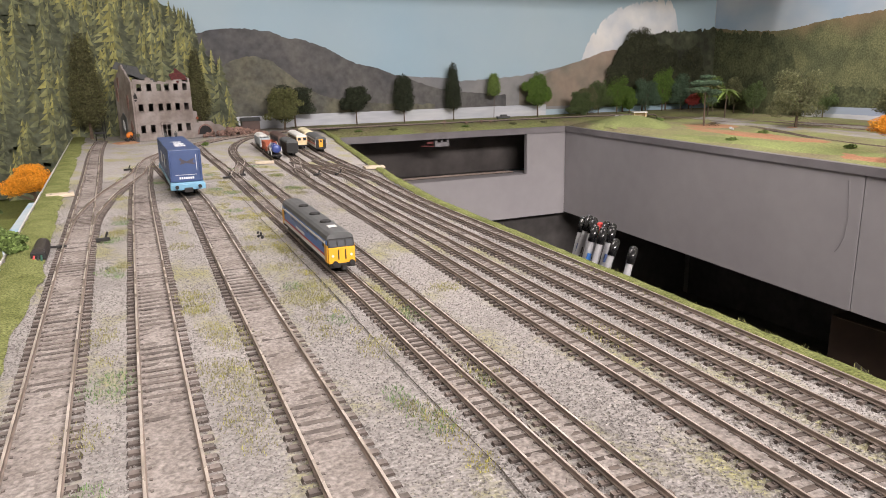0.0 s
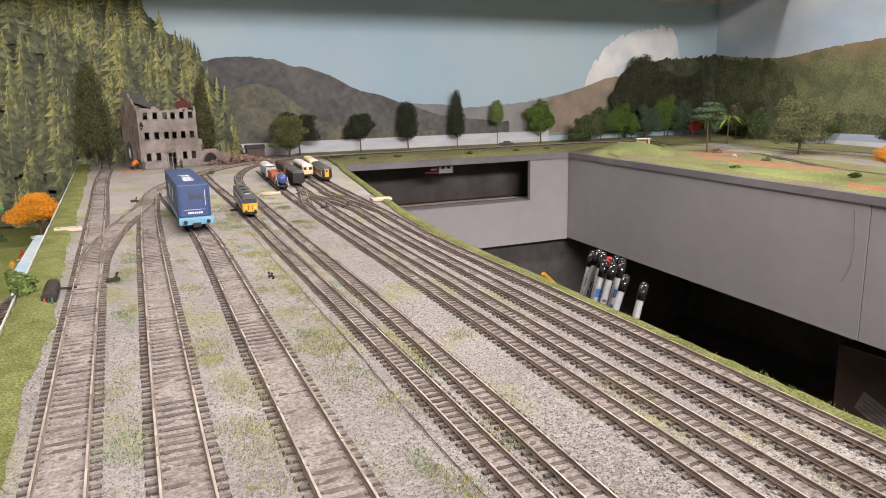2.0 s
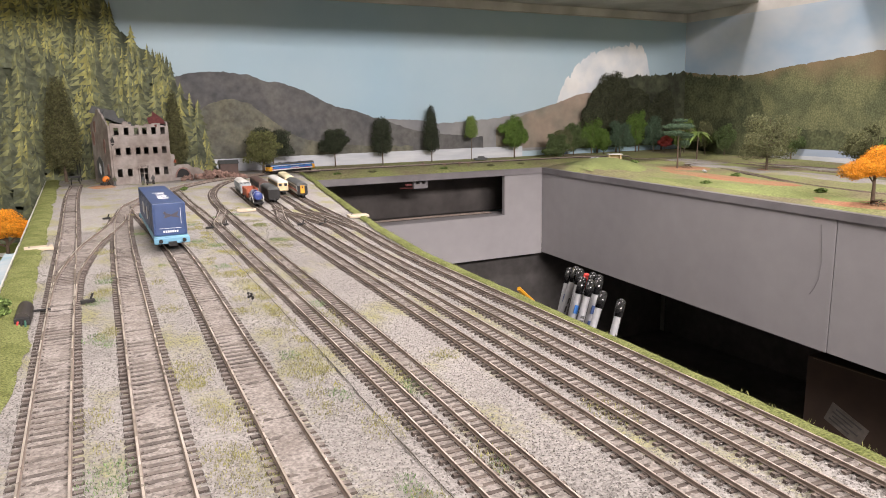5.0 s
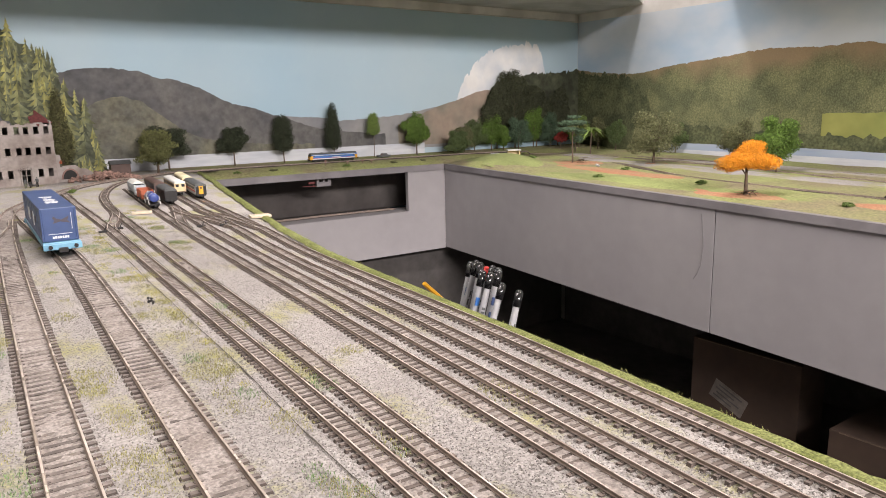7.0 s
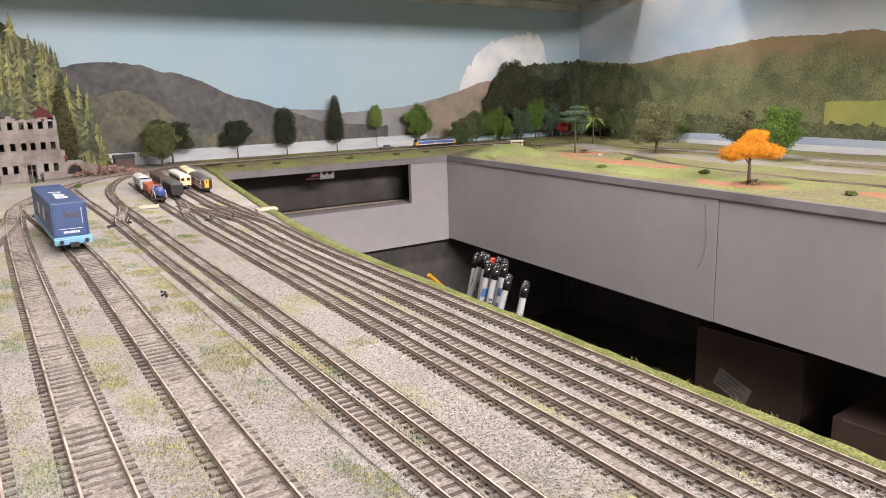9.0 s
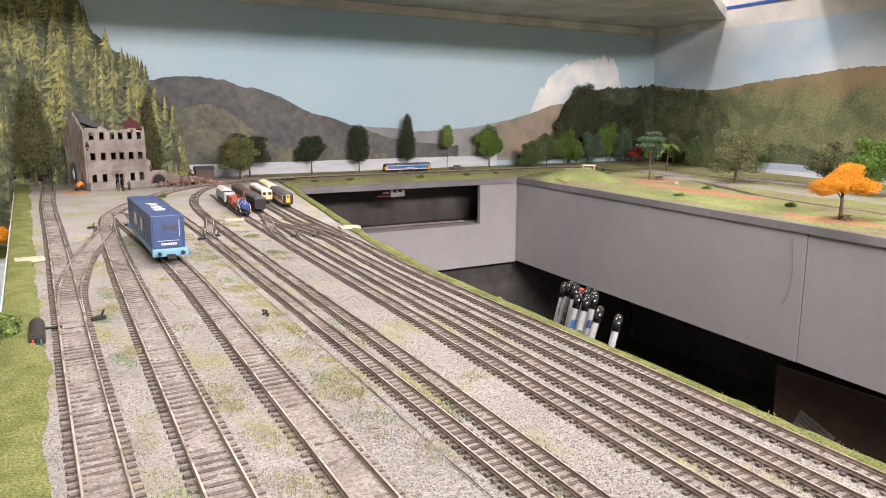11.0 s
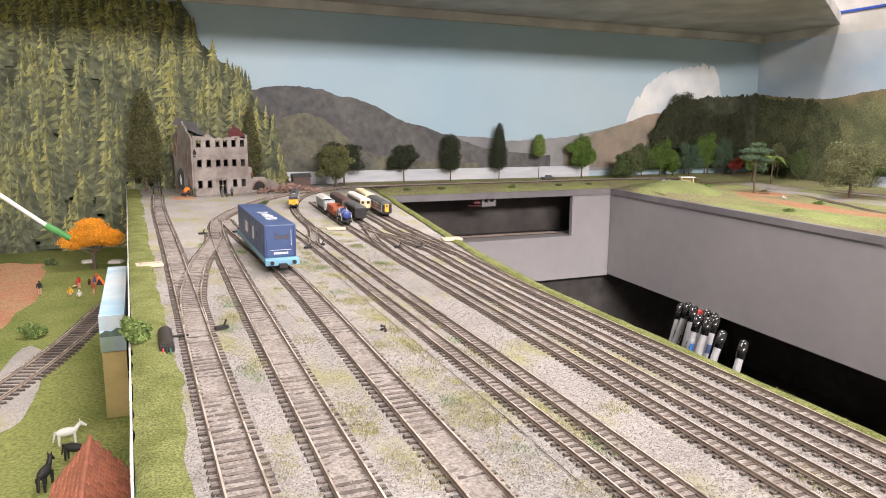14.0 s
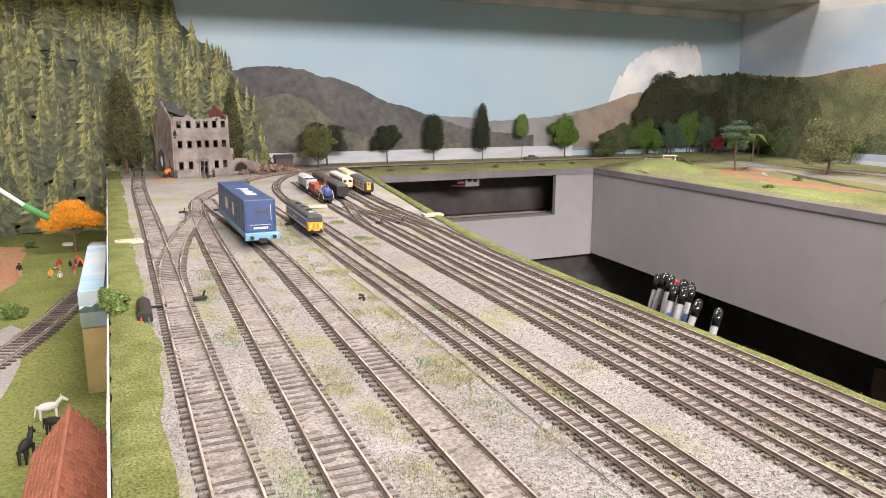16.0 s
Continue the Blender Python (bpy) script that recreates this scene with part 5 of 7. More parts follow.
palm((1.75, 1.66, east_top(1.75, 1.66)), 0.09, L_LIME, 4, "lime green palm-like tree", 0.045)
pz = east_top(1.49, 1.485)
tree("pine", (1.49, 1.485, pz), "flat-topped pine beside a picnic table", 0.085, 0.0024, [((0, 0, 0.118), (0.045, 0.04, 0.009)), ((-0.018, 0.0, 0.100), (0.030, 0.03, 0.008)), ((0.026, 0, 0.092), (0.022, 0.03, 0.010)), ((0.022, 0, 0.070), (0.014, 0.02, 0.012)), ((0.004, 0, 0.134), (0.022, 0.02, 0.006))], L_TEAL, 900, 0.0040, 51, limbs=6)
tree("tree", (1.645, 1.315, east_top(1.645, 1.315)), "large grey-green spreading tree on bare earth", 0.035, 0.0042, round_blobs(0.20, 0.14, 0.012, 0.158, 52, 14), L_GREY, 2400, 0.0042, 52, limbs=9)
tree("tree", (1.79, 1.14, east_top(1.79, 1.14)), "olive tree behind the autumn tree", 0.03, 0.003, round_blobs(0.14, 0.10, 0.012, 0.135, 53, 9), L_GREY, 1700, 0.0045, 53)
tree("willow", (1.70, 0.975, east_top(1.70, 0.975)), "bright green weeping tree", 0.035, 0.003, round_blobs(0.15, 0.11, 0.010, 0.150, 54, 10), L_BRIGHT, 2000, 0.0050, 54)
tree("autumn_tree", (1.283, 0.797, east_top(1.283, 0.797)), "bright orange autumn tree on the side board", 0.030, 0.0045, [((0, 0, 0.070), (0.048, 0.045, 0.018)), ((-0.030, 0.02, 0.062), (0.026, 0.03, 0.016)), ((0.034, -0.02, 0.064), (0.028, 0.03, 0.017)), ((0.008, 0, 0.086), (0.030, 0.03, 0.018)), ((0.018, 0, 0.098), (0.022, 0.025, 0.012)), ((0.044, 0, 0.070), (0.016, 0.02, 0.012)), ((-0.018, 0.01, 0.074), (0.022, 0.025, 0.013))], L_ORANGE, 4200, 0.0026, 55, limbs=7)
tree("autumn_tree", (-0.160, 1.60, -0.14), "orange autumn tree on the low meadow", 0.040, 0.0045, [((0, 0, 0.080), (0.046, 0.045, 0.020)), ((-0.034, 0, 0.068), (0.026, 0.03, 0.016)), ((0.034, 0, 0.074), (0.026, 0.03, 0.018)), ((0.0, 0, 0.100), (0.030, 0.03, 0.016))], L_ORANGE, 3800, 0.0026, 56, limbs=7)
tree("tree", (-0.05, 1.90, -0.002), "tall dark conifer behind the buffer stop", 0.05, 0.004, tall_blobs(0.085, 0.06, 0.03, 0.235, 0.6), L_PINE, 2600, 0.0048, 57)
tree("tree", (0.205, 1.935, -0.002), "tall green conifer behind the ruin", 0.05, 0.003, tall_blobs(0.06, 0.045, 0.03, 0.208, 0.75), L_PINE, 1500, 0.0045, 58)


def bush(at, w, h, m, seed, label, count=700, group="bushes"):
    t = thing("bush", at, label, "bush", group)
    V, F = leaf_cloud(round_blobs(w, w * 0.8, -h * 0.15, h, seed), int(count * 2.6), 0.0019, seed, 0.3)
    raw("foliage", V, F, m, t)
    bm = bmesh.new()
    for k in range(4):
        rod(bm, (0, 0, -0.001), (w * 0.25 * math.cos(k * 1.6), w * 0.25 * math.sin(k * 1.6), h * 0.6), 0.0009, 5, 0.0004)
    part("stem", bm, BARK, t)
    return t


bush((-0.076, 0.585, 0.002), 0.023, 0.018, L_BUSH, 61, "bushy green shrub on the yard edge", 900)
bush((-0.212, 1.115, -0.13), 0.034, 0.026, L_BUSH, 62, "green shrub beside the meadow track")
bush((-0.250, 1.72, -0.142), 0.032, 0.024, L_MID, 63, "small green shrub on the meadow", 500)
for k, (x, y) in enumerate(((1.40, 1.56), (1.30, 1.205), (1.455, 1.255), (1.345, 0.945), (1.295, 0.605))):
    bush((x, y, east_top(x, y)), 0.030, 0.009, L_BUSH, 65 + k, "low green tuft on the side board", 260, "grass tufts")
bush((0.165, 1.50, 0.001), 0.016, 0.007, L_BUSH, 71, "small green tuft between tracks", 200, "grass tufts")
for k, (x, y) in enumerate(((0.70, 1.832), (0.92, 1.828), (1.08, 1.83), (0.60, 1.835), (1.19, 1.835))):
    bush((x, y, -0.012), 0.028, 0.006, L_BUSH if k % 2 else L_GREY, 75 + k, "low tuft on the far bank", 160, "grass tufts")


def patch_of(name, x, y, rx, ry, zf, m, seed, label):
    """A thin spread of loose cover with an uneven rim."""
    bm = bmesh.new()
    c = bm.verts.new((x, y, zf(x, y) + 0.0022))
    rings = []
    for r in (0.4, 0.75, 1.0):
        ring = []
        for k in range(22):
            a = 6.2832 * k / 22
            q = r * (1 + 0.3 * noise.noise((math.cos(a) * 1.5, math.sin(a) * 1.5, seed)))
            px, py = x + rx * q * math.cos(a), y + ry * q * math.sin(a)
            ring.append(bm.verts.new((px, py, zf(px, py) + (0.0018 if r < 1 else -0.001))))
        rings.append(ring)
    for k in range(22):
        bm.faces.new((c, rings[0][k], rings[0][(k + 1) % 22]))
        for a, b in zip(rings, rings[1:]):
            bm.faces.new((a[k], b[k], b[(k + 1) % 22], a[(k + 1) % 22]))
    return tagged(part(name, bm, m, smooth=True), label, "ground cover", "", "structure")


patch_of("earth_patch", 1.50, 1.47, 0.085, 0.075, east_top, EARTH, 1, "red earth round the picnic table")
patch_of("earth_patch", 1.40, 1.22, 0.05, 0.22, east_top, EARTH, 2, "red earth path on the side board")
patch_of("earth_patch", 1.285, 0.83, 0.040, 0.11, east_top, EARTH, 3, "red earth round the autumn tree")
patch_of("earth_patch", 1.65, 1.31, 0.040, 0.035, east_top, EARTH, 4, "red earth under the grey tree")
patch_of("earth_patch", 1.32, 0.45, 0.035, 0.16, east_top, EARTH, 5, "red earth path near the board edge")
patch_of("earth_patch", 0.022, 1.69, 0.032, 0.034, lambda x, y: 0.0, EARTH, 6, "spilt red sand by the mixer")
patch_of("ballast_bed", -0.205, 0.93, 0.030, 0.15, lambda x, y: -0.129, BALLAST, 8, "grey ballast under the meadow track")
patch_of("earth_patch", -0.32, 1.42, 0.085, 0.40, lambda x, y: -0.130, EARTH, 7, "red earth path across the meadow")
for k, (x, y, rx, ry) in enumerate(((1.62, 1.0, 0.055, 0.75), (1.82, 1.0, 0.05, 0.5), (1.70, 1.62, 0.07, 0.12))):
    patch_of("ballast_bed", x, y, rx, ry, east_top, BALLAST, 11 + k, "grey ballast bed under the side tracks")
BRIGHTGRASS = material("bright bank grass", (0.265, 0.30, 0.11), 0.95, spread=0.35, grain=260, bump=0.002)
patch_of("grass_bank", 1.34, 1.62, 0.085, 0.15, east_top, BRIGHTGRASS, 15, "bright grass mound at the corner")
patch_of("grass_bank", 1.30, 1.05, 0.035, 0.40, east_top, BRIGHTGRASS, 16, "bright grass along the board edge")


# ---------- ruin and buildings ----------
def pierced_wall(bm, x0, x1, z0, z1, y, thick, holes, jag=0.0, seed=0, mat=0):
    """A wall in the x-z plane with rectangular holes; jag breaks its top edge."""
    xs = sorted({x0, x1, *[h[0] for h in holes], *[h[1] for h in holes], *([x0 + (x1 - x0) * k / 14 for k in range(15)] if jag else [])})
    zs = sorted({z0, z1, *[h[2] for h in holes], *[h[3] for h in holes]})
    for xa, xb in zip(xs, xs[1:]):
        for za, zb in zip(zs, zs[1:]):
            cx, cz = (xa + xb) / 2, (za + zb) / 2
            if any(h[0] < cx < h[1] and h[2] < cz < h[3] for h in holes):
                continue
            top = zb
            if jag and zb == z1:
                top += jag * noise.noise((cx * 60, seed, 0.5))
            box(bm, (cx, y, (za + top) / 2), (xb - xa, thick, top - za), 0, 1.0, mat)
    bmesh.ops.remove_doubles(bm, verts=bm.verts, dist=0.00002)


def ruin():
    t = thing("ruined_building", (0.0475, 1.722, 0.0), "grey three-storey ruin with empty windows and broken roof", "building", "", 16.0)
    W, D, H = 0.128, 0.115, 0.138
    cols, rows = (0.10, 0.27, 0.44, 0.58, 0.74, 0.90), (0.118, 0.074, 0.026)
    holes = []
    for i, c in enumerate(cols):
        for j, z in enumerate(rows):
            if j == 2 and i in (2, 3):
                continue
            holes.append((c * W - 0.0052, c * W + 0.0052, z - 0.0085, z + (0.0085 if j == 2 else 0.0068)))
    holes.append((0.44 * W, 0.58 * W, 0.0, 0.034))
    bm = bmesh.new()
    pierced_wall(bm, 0, W, 0.0, 0.1315, 0, 0.004, holes, 0.010, 1)
    front = part("front_wall", bm, RUINWALL, t)
    for h in holes[:-1]:
        bm = bmesh.new()
        w2, z2 = (h[1] - h[0]) / 2, h[2]
        box(bm, ((h[0] + h[1]) / 2, -0.0025, z2 - 0.0008), (w2 * 2.5, 0.003, 0.0016))
        box(bm, ((h[0] + h[1]) / 2, -0.0022, h[3] + 0.0008), (w2 * 2.3, 0.0016, 0.0014))
        win = part("window", bm, RUINWALL, front)
    bm = bmesh.new()
    for k in range(9):
        a = math.pi * k / 8
        box(bm, (0.51 * W + 0.0135 * math.cos(a), -0.003, 0.034 + 0.0065 * math.sin(a)), (0.0042, 0.003, 0.0026))
    for sx in (0.42, 0.60):
        box(bm, (sx * W, -0.003, 0.018), (0.0028, 0.003, 0.036))
    box(bm, (0.51 * W, -0.0005, 0.018), (0.0012, 0.0016, 0.034))
    box(bm, (0.51 * W, -0.0005, 0.022), (0.016, 0.0016, 0.0012))
    part("doorway", bm, RUINWALL, front)
    for z in (0.044, 0.092):
        bm = bmesh.new()
        box(bm, (W / 2, -0.0024, z), (W + 0.002, 0.0018, 0.0020))
        part("string_course", bm, RUINWALL, front)
    rng = random.Random(3)
    for k in range(9):
        bm = bmesh.new()
        x, z = rng.uniform(0.02, W - 0.01), rng.uniform(0.01, 0.125)
        pts = [(x + rng.uniform(0.003, 0.008) * math.cos(a), z + rng.uniform(0.003, 0.009) * math.sin(a)) for a in [6.28 * j / 9 for j in range(9)]]
        if any(h[0] - 0.006 < x < h[1] + 0.006 and h[2] - 0.006 < z < h[3] + 0.006 for h in holes):
            bm.free()
            continue
        prism(bm, pts, -0.0024, -0.0018, lambda u, v, w: (u, w, v))
        part("bare_brick", tidy(bm), RUINBRICK, front)
    bm = bmesh.new()
    prism(bm, [(-0.001, 0.099), (0.003, 0.107), (0.0055, 0.100), (0.007, 0.092), (0.002, 0.086), (-0.001, 0.091)], -0.0030, -0.0022, lambda u, v, w: (u, w, v))
    part("shell_hole", tidy(bm), DARKIN, front)
    # side wall with a broken gable
    bm = bmesh.new()
    gable = [(0, 0.0), (0.115, 0.0), (0.115, 0.135), (0.098, 0.141), (0.090, 0.150), (0.078, 0.152), (0.066, 0.166), (0.054, 0.168), (0.046, 0.158), (0.036, 0.156), (0.026, 0.144), (0.014, 0.139), (0.006, 0.131), (0, 0.129)]
    prism(bm, gable, -0.004, 0.0, lambda u, v, w: (w, u, v))
    side = part("side_wall", tidy(bm), RUINWALL, t)
    bm = bmesh.new()
    prism(bm, [(0.050, 0.012), (0.090, 0.012), (0.092, 0.050), (0.070, 0.062), (0.050, 0.050)], -0.0056, -0.0038, lambda u, v, w: (w, u, v))
    part("faded_poster", tidy(bm), DARKGREY, side)
    bm = bmesh.new()
    prism(bm, [(0.066, 0.022), (0.074, 0.026), (0.077, 0.036), (0.071, 0.046), (0.064, 0.036)], -0.0062, -0.0054, lambda u, v, w: (w, u, v))
    part("poster_emblem", tidy(bm), WHITEINK, side)
    for k, (u, z) in enumerate(((0.10, 0.10), (0.03, 0.085), (0.02, 0.03), (0.085, 0.13))):
        bm = bmesh.new()
        prism(bm, [(u + 0.008 * math.cos(a) * rng.uniform(0.6, 1.2), z + 0.016 * math.sin(a) * rng.uniform(0.6, 1.2)) for a in [6.28 * j / 10 for j in range(10)]], -0.0048, -0.0038, lambda u2, v, w: (w, u2, v))
        part("bare_brick", tidy(bm), RUINBRICK, side)
    bm = bmesh.new()
    pierced_wall(bm, 0, W, 0, 0.12, D, 0.004, [], 0.02, 5)
    part("rear_wall", bm, RUINWALL, t)
    bm = bmesh.new()
    prism(bm, [(0, 0), (D, 0), (D, 0.125), (0.06, 0.15), (0, 0.136)], W - 0.004, W, lambda u, v, w: (w, u, v))
    part("side_wall", tidy(bm), RUINWALL, t)
    bm = bmesh.new()
    for z in (0.046, 0.094, 0.126):
        box(bm, (W / 2, D / 2, z), (W - 0.01, D - 0.006, 0.002))
    part("storey_floor", bm, DARKIN, t)
    # roof left standing: a red corner with a broken rim, and charred boards behind
    bm = bmesh.new()
    prism(bm, [(0.68 * W, 0.130), (0.74 * W, 0.134), (0.77 * W, 0.125), (0.82 * W, 0.133), (W + 0.003, 0.132), (W - 0.006, 0.150), (0.90 * W, 0.161), (0.84 * W, 0.150), (0.72 * W, 0.146)], -0.003, 0.0, lambda u, v, w: (u, w + (v - 0.13) * 1.7, v))
    part("roof", tidy(bm), ROOFRED, t)
    for k, (u0, u1, zz, rise) in enumerate(((0.02, 0.30, 0.150, 0.018), (0.10, 0.46, 0.142, 0.012), (0.22, 0.62, 0.134, 0.010), (-0.08, 0.40, 0.160, 0.016))):
        bm = bmesh.new()
        prism(bm, [(u0 * W, zz), (u1 * W, zz - rise * 0.8), (u1 * W - 0.006, zz + 0.004), ((u0 + u1) / 2 * W, zz + rise * 0.5), (u0 * W + 0.008, zz + rise)], 0.05 + 0.014 * k, 0.053 + 0.014 * k, lambda u, v, w: (u, w, v))
        part("broken_roof", tidy(bm), DARKGREY, t)
    # low annexe with an arch, then rubble
    bm = bmesh.new()
    outline = [(W, 0), (W, 0.075), (W + 0.006, 0.080), (W + 0.010, 0.062), (W + 0.018, 0.060), (W + 0.020, 0.036), (W + 0.05, 0.036), (W + 0.06, 0.028), (W + 0.075, 0.026), (W + 0.09, 0.014), (W + 0.10, 0.012), (W + 0.10, 0)]
    prism(bm, outline, 0.02, 0.026, lambda u, v, w: (u, w, v))
    ann = part("annexe_wall", tidy(bm), RUINWALL, t)
    bm = bmesh.new()
    # flat dark plate paints the shade inside the arch
    prism(bm, [(W + 0.035 + 0.016 * math.cos(math.pi * k / 8), 0.006 + 0.020 * math.sin(math.pi * k / 8)) for k in range(9)], 0.0185, 0.0198, lambda u, v, w: (u, w, v))
    part("arch_opening", tidy(bm), DARKIN, ann)
    bm = bmesh.new()
    prism(bm, [(W + 0.035 + r * math.cos(a), 0.006 + (0.004 + r) * math.sin(a)) for r, aa in ((0.0195, range(9)), (0.0165, range(8, -1, -1))) for a in [math.pi * k / 8 for k in aa]], 0.0172, 0.0185, lambda u, v, w: (u, w, v))
    part("arch_ring", tidy(bm), RUINBRICK, ann)
    return t


ruin()
rng = random.Random(12)
V, F = [], []
for _ in range(420):
    x, y = rng.uniform(0.19, 0.34), rng.gauss(1.80, 0.03)
    h = max(0.002, 0.016 * math.exp(-((x - 0.26) / 0.06) ** 2) * rng.random())
    s = rng.uniform(0.0015, 0.0055)
    a = Matrix.Rotation(rng.uniform(0, 6), 3, Vector((rng.random(), rng.random(), rng.random() + 0.1)).normalized())
    c = len(V)
    for p in ((-1, -1, -1), (1, -1, -1), (1, 1, -1), (-1, 1, -1), (-1, -1, 1), (1, -1, 1), (1, 1, 1), (-1, 1, 1)):
        V.append(Vector((x, y, h)) + a @ Vector((p[0] * s, p[1] * s * 0.6, p[2] * s * 0.5)))
    F += [tuple(c + q for q in f) for f in ((3, 2, 1, 0), (4, 5, 6, 7), (0, 1, 5, 4), (1, 2, 6, 5), (2, 3, 7, 6), (3, 0, 4, 7))]
tagged(raw("rubble", V, F, material("brick rubble", (0.27, 0.17, 0.14), 0.9, piece=0.5)), "heap of brick rubble beside the ruin", "rubble", "", "stuff")
t = thing("low_shed", (0.325, 1.90, 0.0), "dark low shed behind the rubble", "shed")
bm = bmesh.new()
box(bm, (0, 0, 0.014), (0.045, 0.03, 0.028))
part("wall", bm, BROWNP, t)
bm = bmesh.new()
prism(bm, [(-0.018, 0.027), (0, 0.036), (0.018, 0.027)], -0.025, 0.025, lambda u, v, w: (w, u, v))
part("roof", tidy(bm), DARKGREY, t)

t = thing("cottage", (-0.1085, 0.475, -0.13), "small house with a terracotta tiled roof", "house")
bm = bmesh.new()
prism(bm, [(-0.020, 0), (0.020, 0), (0.020, 0.042), (0, 0.066), (-0.020, 0.042)], -0.075, 0.082, lambda u, v, w: (u, w, v))
part("wall", tidy(bm), RUINBRICK, t)
for s in (-1, 1):
    bm = bmesh.new()
    prism(bm, [(0, 0.0735), (s * 0.0255, 0.0425), (s * 0.0255, 0.0405), (0, 0.0715)], -0.080, 0.090, lambda u, v, w: (u, w, v))
    slope = part("roof_slope", tidy(bm), TERRACOTTA, t)
    tilebm = bmesh.new()
    box(tilebm, (0, 0, 0), (0.0046, 0.0062, 0.0010), 0, 0.9)
    tme = bpy.data.meshes.new("roof_tile")
    tilebm.to_mesh(tme)
    tilebm.free()
    tme.materials.append(TERRACOTTA)
    for r in range(8):
        for k in range(26):
            f = (r + 0.5) / 8
            ob = new("roof_tile", tme)
            ob.parent = slope
            ob.matrix_basis = pose(s * 0.0255 * f, -0.077 + k * 0.0065 + (0.0032 if r % 2 else 0), 0.0742 - 0.031 * f, 0, s * 54, 0)
bm = bmesh.new()
rod(bm, (0, -0.080, 0.0742), (0, 0.090, 0.0742), 0.0016, 8)
part("ridge", bm, TERRACOTTA, t)

hz = east_top(1.40, 1.685)
t = thing("bus_shelter", (1.415, 1.665, hz), "small tan hut with a pale roof on the mound", "hut", "", -25)
for x0, w in ((-0.017, 0.003), (0.017, 0.003)):
    bm = bmesh.new()
    box(bm, (x0, 0, 0.008), (w, 0.018, 0.016))
    part("side_wall", bm, CREAM, t)
bm = bmesh.new()
box(bm, (0, 0.008, 0.008), (0.034, 0.003, 0.016))
part("rear_wall", bm, CREAM, t)
bm = bmesh.new()
box(bm, (0, 0, 0.0175), (0.042, 0.026, 0.003), 0.0005)
part("roof", bm, WHITE, t)
rng = random.Random(8)
for k in range(7):
    bm = bmesh.new()
    bmesh.ops.create_icosphere(bm, subdivisions=1, radius=0.004, matrix=pose(0, 0, 0.002) @ Matrix.Diagonal((1.3, 0.9, 0.9, 1)))
    x, y = 1.375 - 0.009 * (k % 4) + rng.uniform(-0.003, 0.003), 1.69 + 0.012 * (k // 4)
    ob = part("boulder", bm, material("pale rock", (0.5, 0.5, 0.5), 0.9) if k == 0 else bpy.data.materials["pale rock"])
    ob.matrix_basis = pose(x, y, east_top(x, y), 0, 0, 50 * k)
    tagged(ob, "small pale grey boulder on the mound", "rock", "boulders")
for k, (x, y) in enumerate(((1.47, 1.37), (1.455, 1.35))):
    ob = new("boulder", bpy.data.objects["boulder"].data)
    ob.matrix_basis = pose(x, y, east_top(x, y) + 0.001, 0, 0, 70 * k)
    tagged(ob, "small pale boulder on red earth", "rock", "boulders")


def picnic_table(at, turn, s=1.0):
    t = thing("picnic_table", at, "small dark brown picnic table with benches", "table", "", turn)
    bm = bmesh.new()
    box(bm, (0, 0, 0.0085 * s), (0.020 * s, 0.010 * s, 0.0012))
    part("tabletop", bm, BARK, t)
    for e in (-1, 1):
        bm = bmesh.new()
        box(bm, (0, e * 0.009 * s, 0.0050 * s), (0.020 * s, 0.003 * s, 0.001))
        part("bench", bm, BARK, t)
        bm = bmesh.new()
        rod(bm, (e * 0.007 * s, -0.009 * s, 0), (e * 0.007 * s, 0.004 * s, 0.0085 * s), 0.0007, 5)
        rod(bm, (e * 0.007 * s, 0.009 * s, 0), (e * 0.007 * s, -0.004 * s, 0.0085 * s), 0.0007, 5)
        part("leg", bm, BARK, t)


picnic_table((1.505, 1.462, east_top(1.505, 1.462) + 0.002), 20, 1.2)
picnic_table((1.278, 0.785, east_top(1.278, 0.785) + 0.002), -10, 1.1)


# ---------- small things of the yard ----------
def plate(x, y, turn, label):
    t = thing("switch_plate", (x, y, 0.0), label, "cover plate", "cover plates", turn)
    bm = bmesh.new()
    box(bm, (0, 0, 0.0018), (0.028, 0.020, 0.0030), 0.0005)
    base = part("plate", bm, material("pale plywood", (0.62, 0.52, 0.40), 0.8, spread=0.12, grain=90) if "pale plywood" not in bpy.data.materials else bpy.data.materials["pale plywood"], t)
    for s in (-1, 1):
        bm = bmesh.new()
        rod(bm, (s * 0.009, 0, 0.0032), (s * 0.009, 0, 0.0040), 0.0012, 8)
        part("screw", bm, STEEL, base)


plate(-0.062, 0.888, 5, "pale plywood plate on the grass edge")
plate(0.205, 1.092, -12, "pale plywood plate between sidings")
plate(0.327, 0.935, -8, "pale plywood plate on the board edge")


def buffer_stop():
    t = thing("buffer_stop", (-0.030, 1.772, 0.0), "dark triangular buffer stop at the track end", "buffer stop")
    for s in (-1, 1):
        bm = bmesh.new()
        rod(bm, (s * 0.0085, -0.020, 0.003), (s * 0.0085, 0.004, 0.024), 0.0011, 6)
        rod(bm, (s * 0.0085, 0.012, 0.003), (s * 0.0085, 0.004, 0.024), 0.0011, 6)
        part("frame", bm, NEARBLACK, t)
    bm = bmesh.new()
    box(bm, (0, -0.002, 0.0195), (0.024, 0.003, 0.0045), 0.0005)
    part("beam", bm, NEARBLACK, t)
    for s in (-1, 1):
        bm = bmesh.new()
        rod(bm, (s * 0.0085, -0.003, 0.0195), (s * 0.0085, -0.008, 0.0195), 0.0022, 10)
        part("buffer", bm, NEARBLACK, t)


buffer_stop()
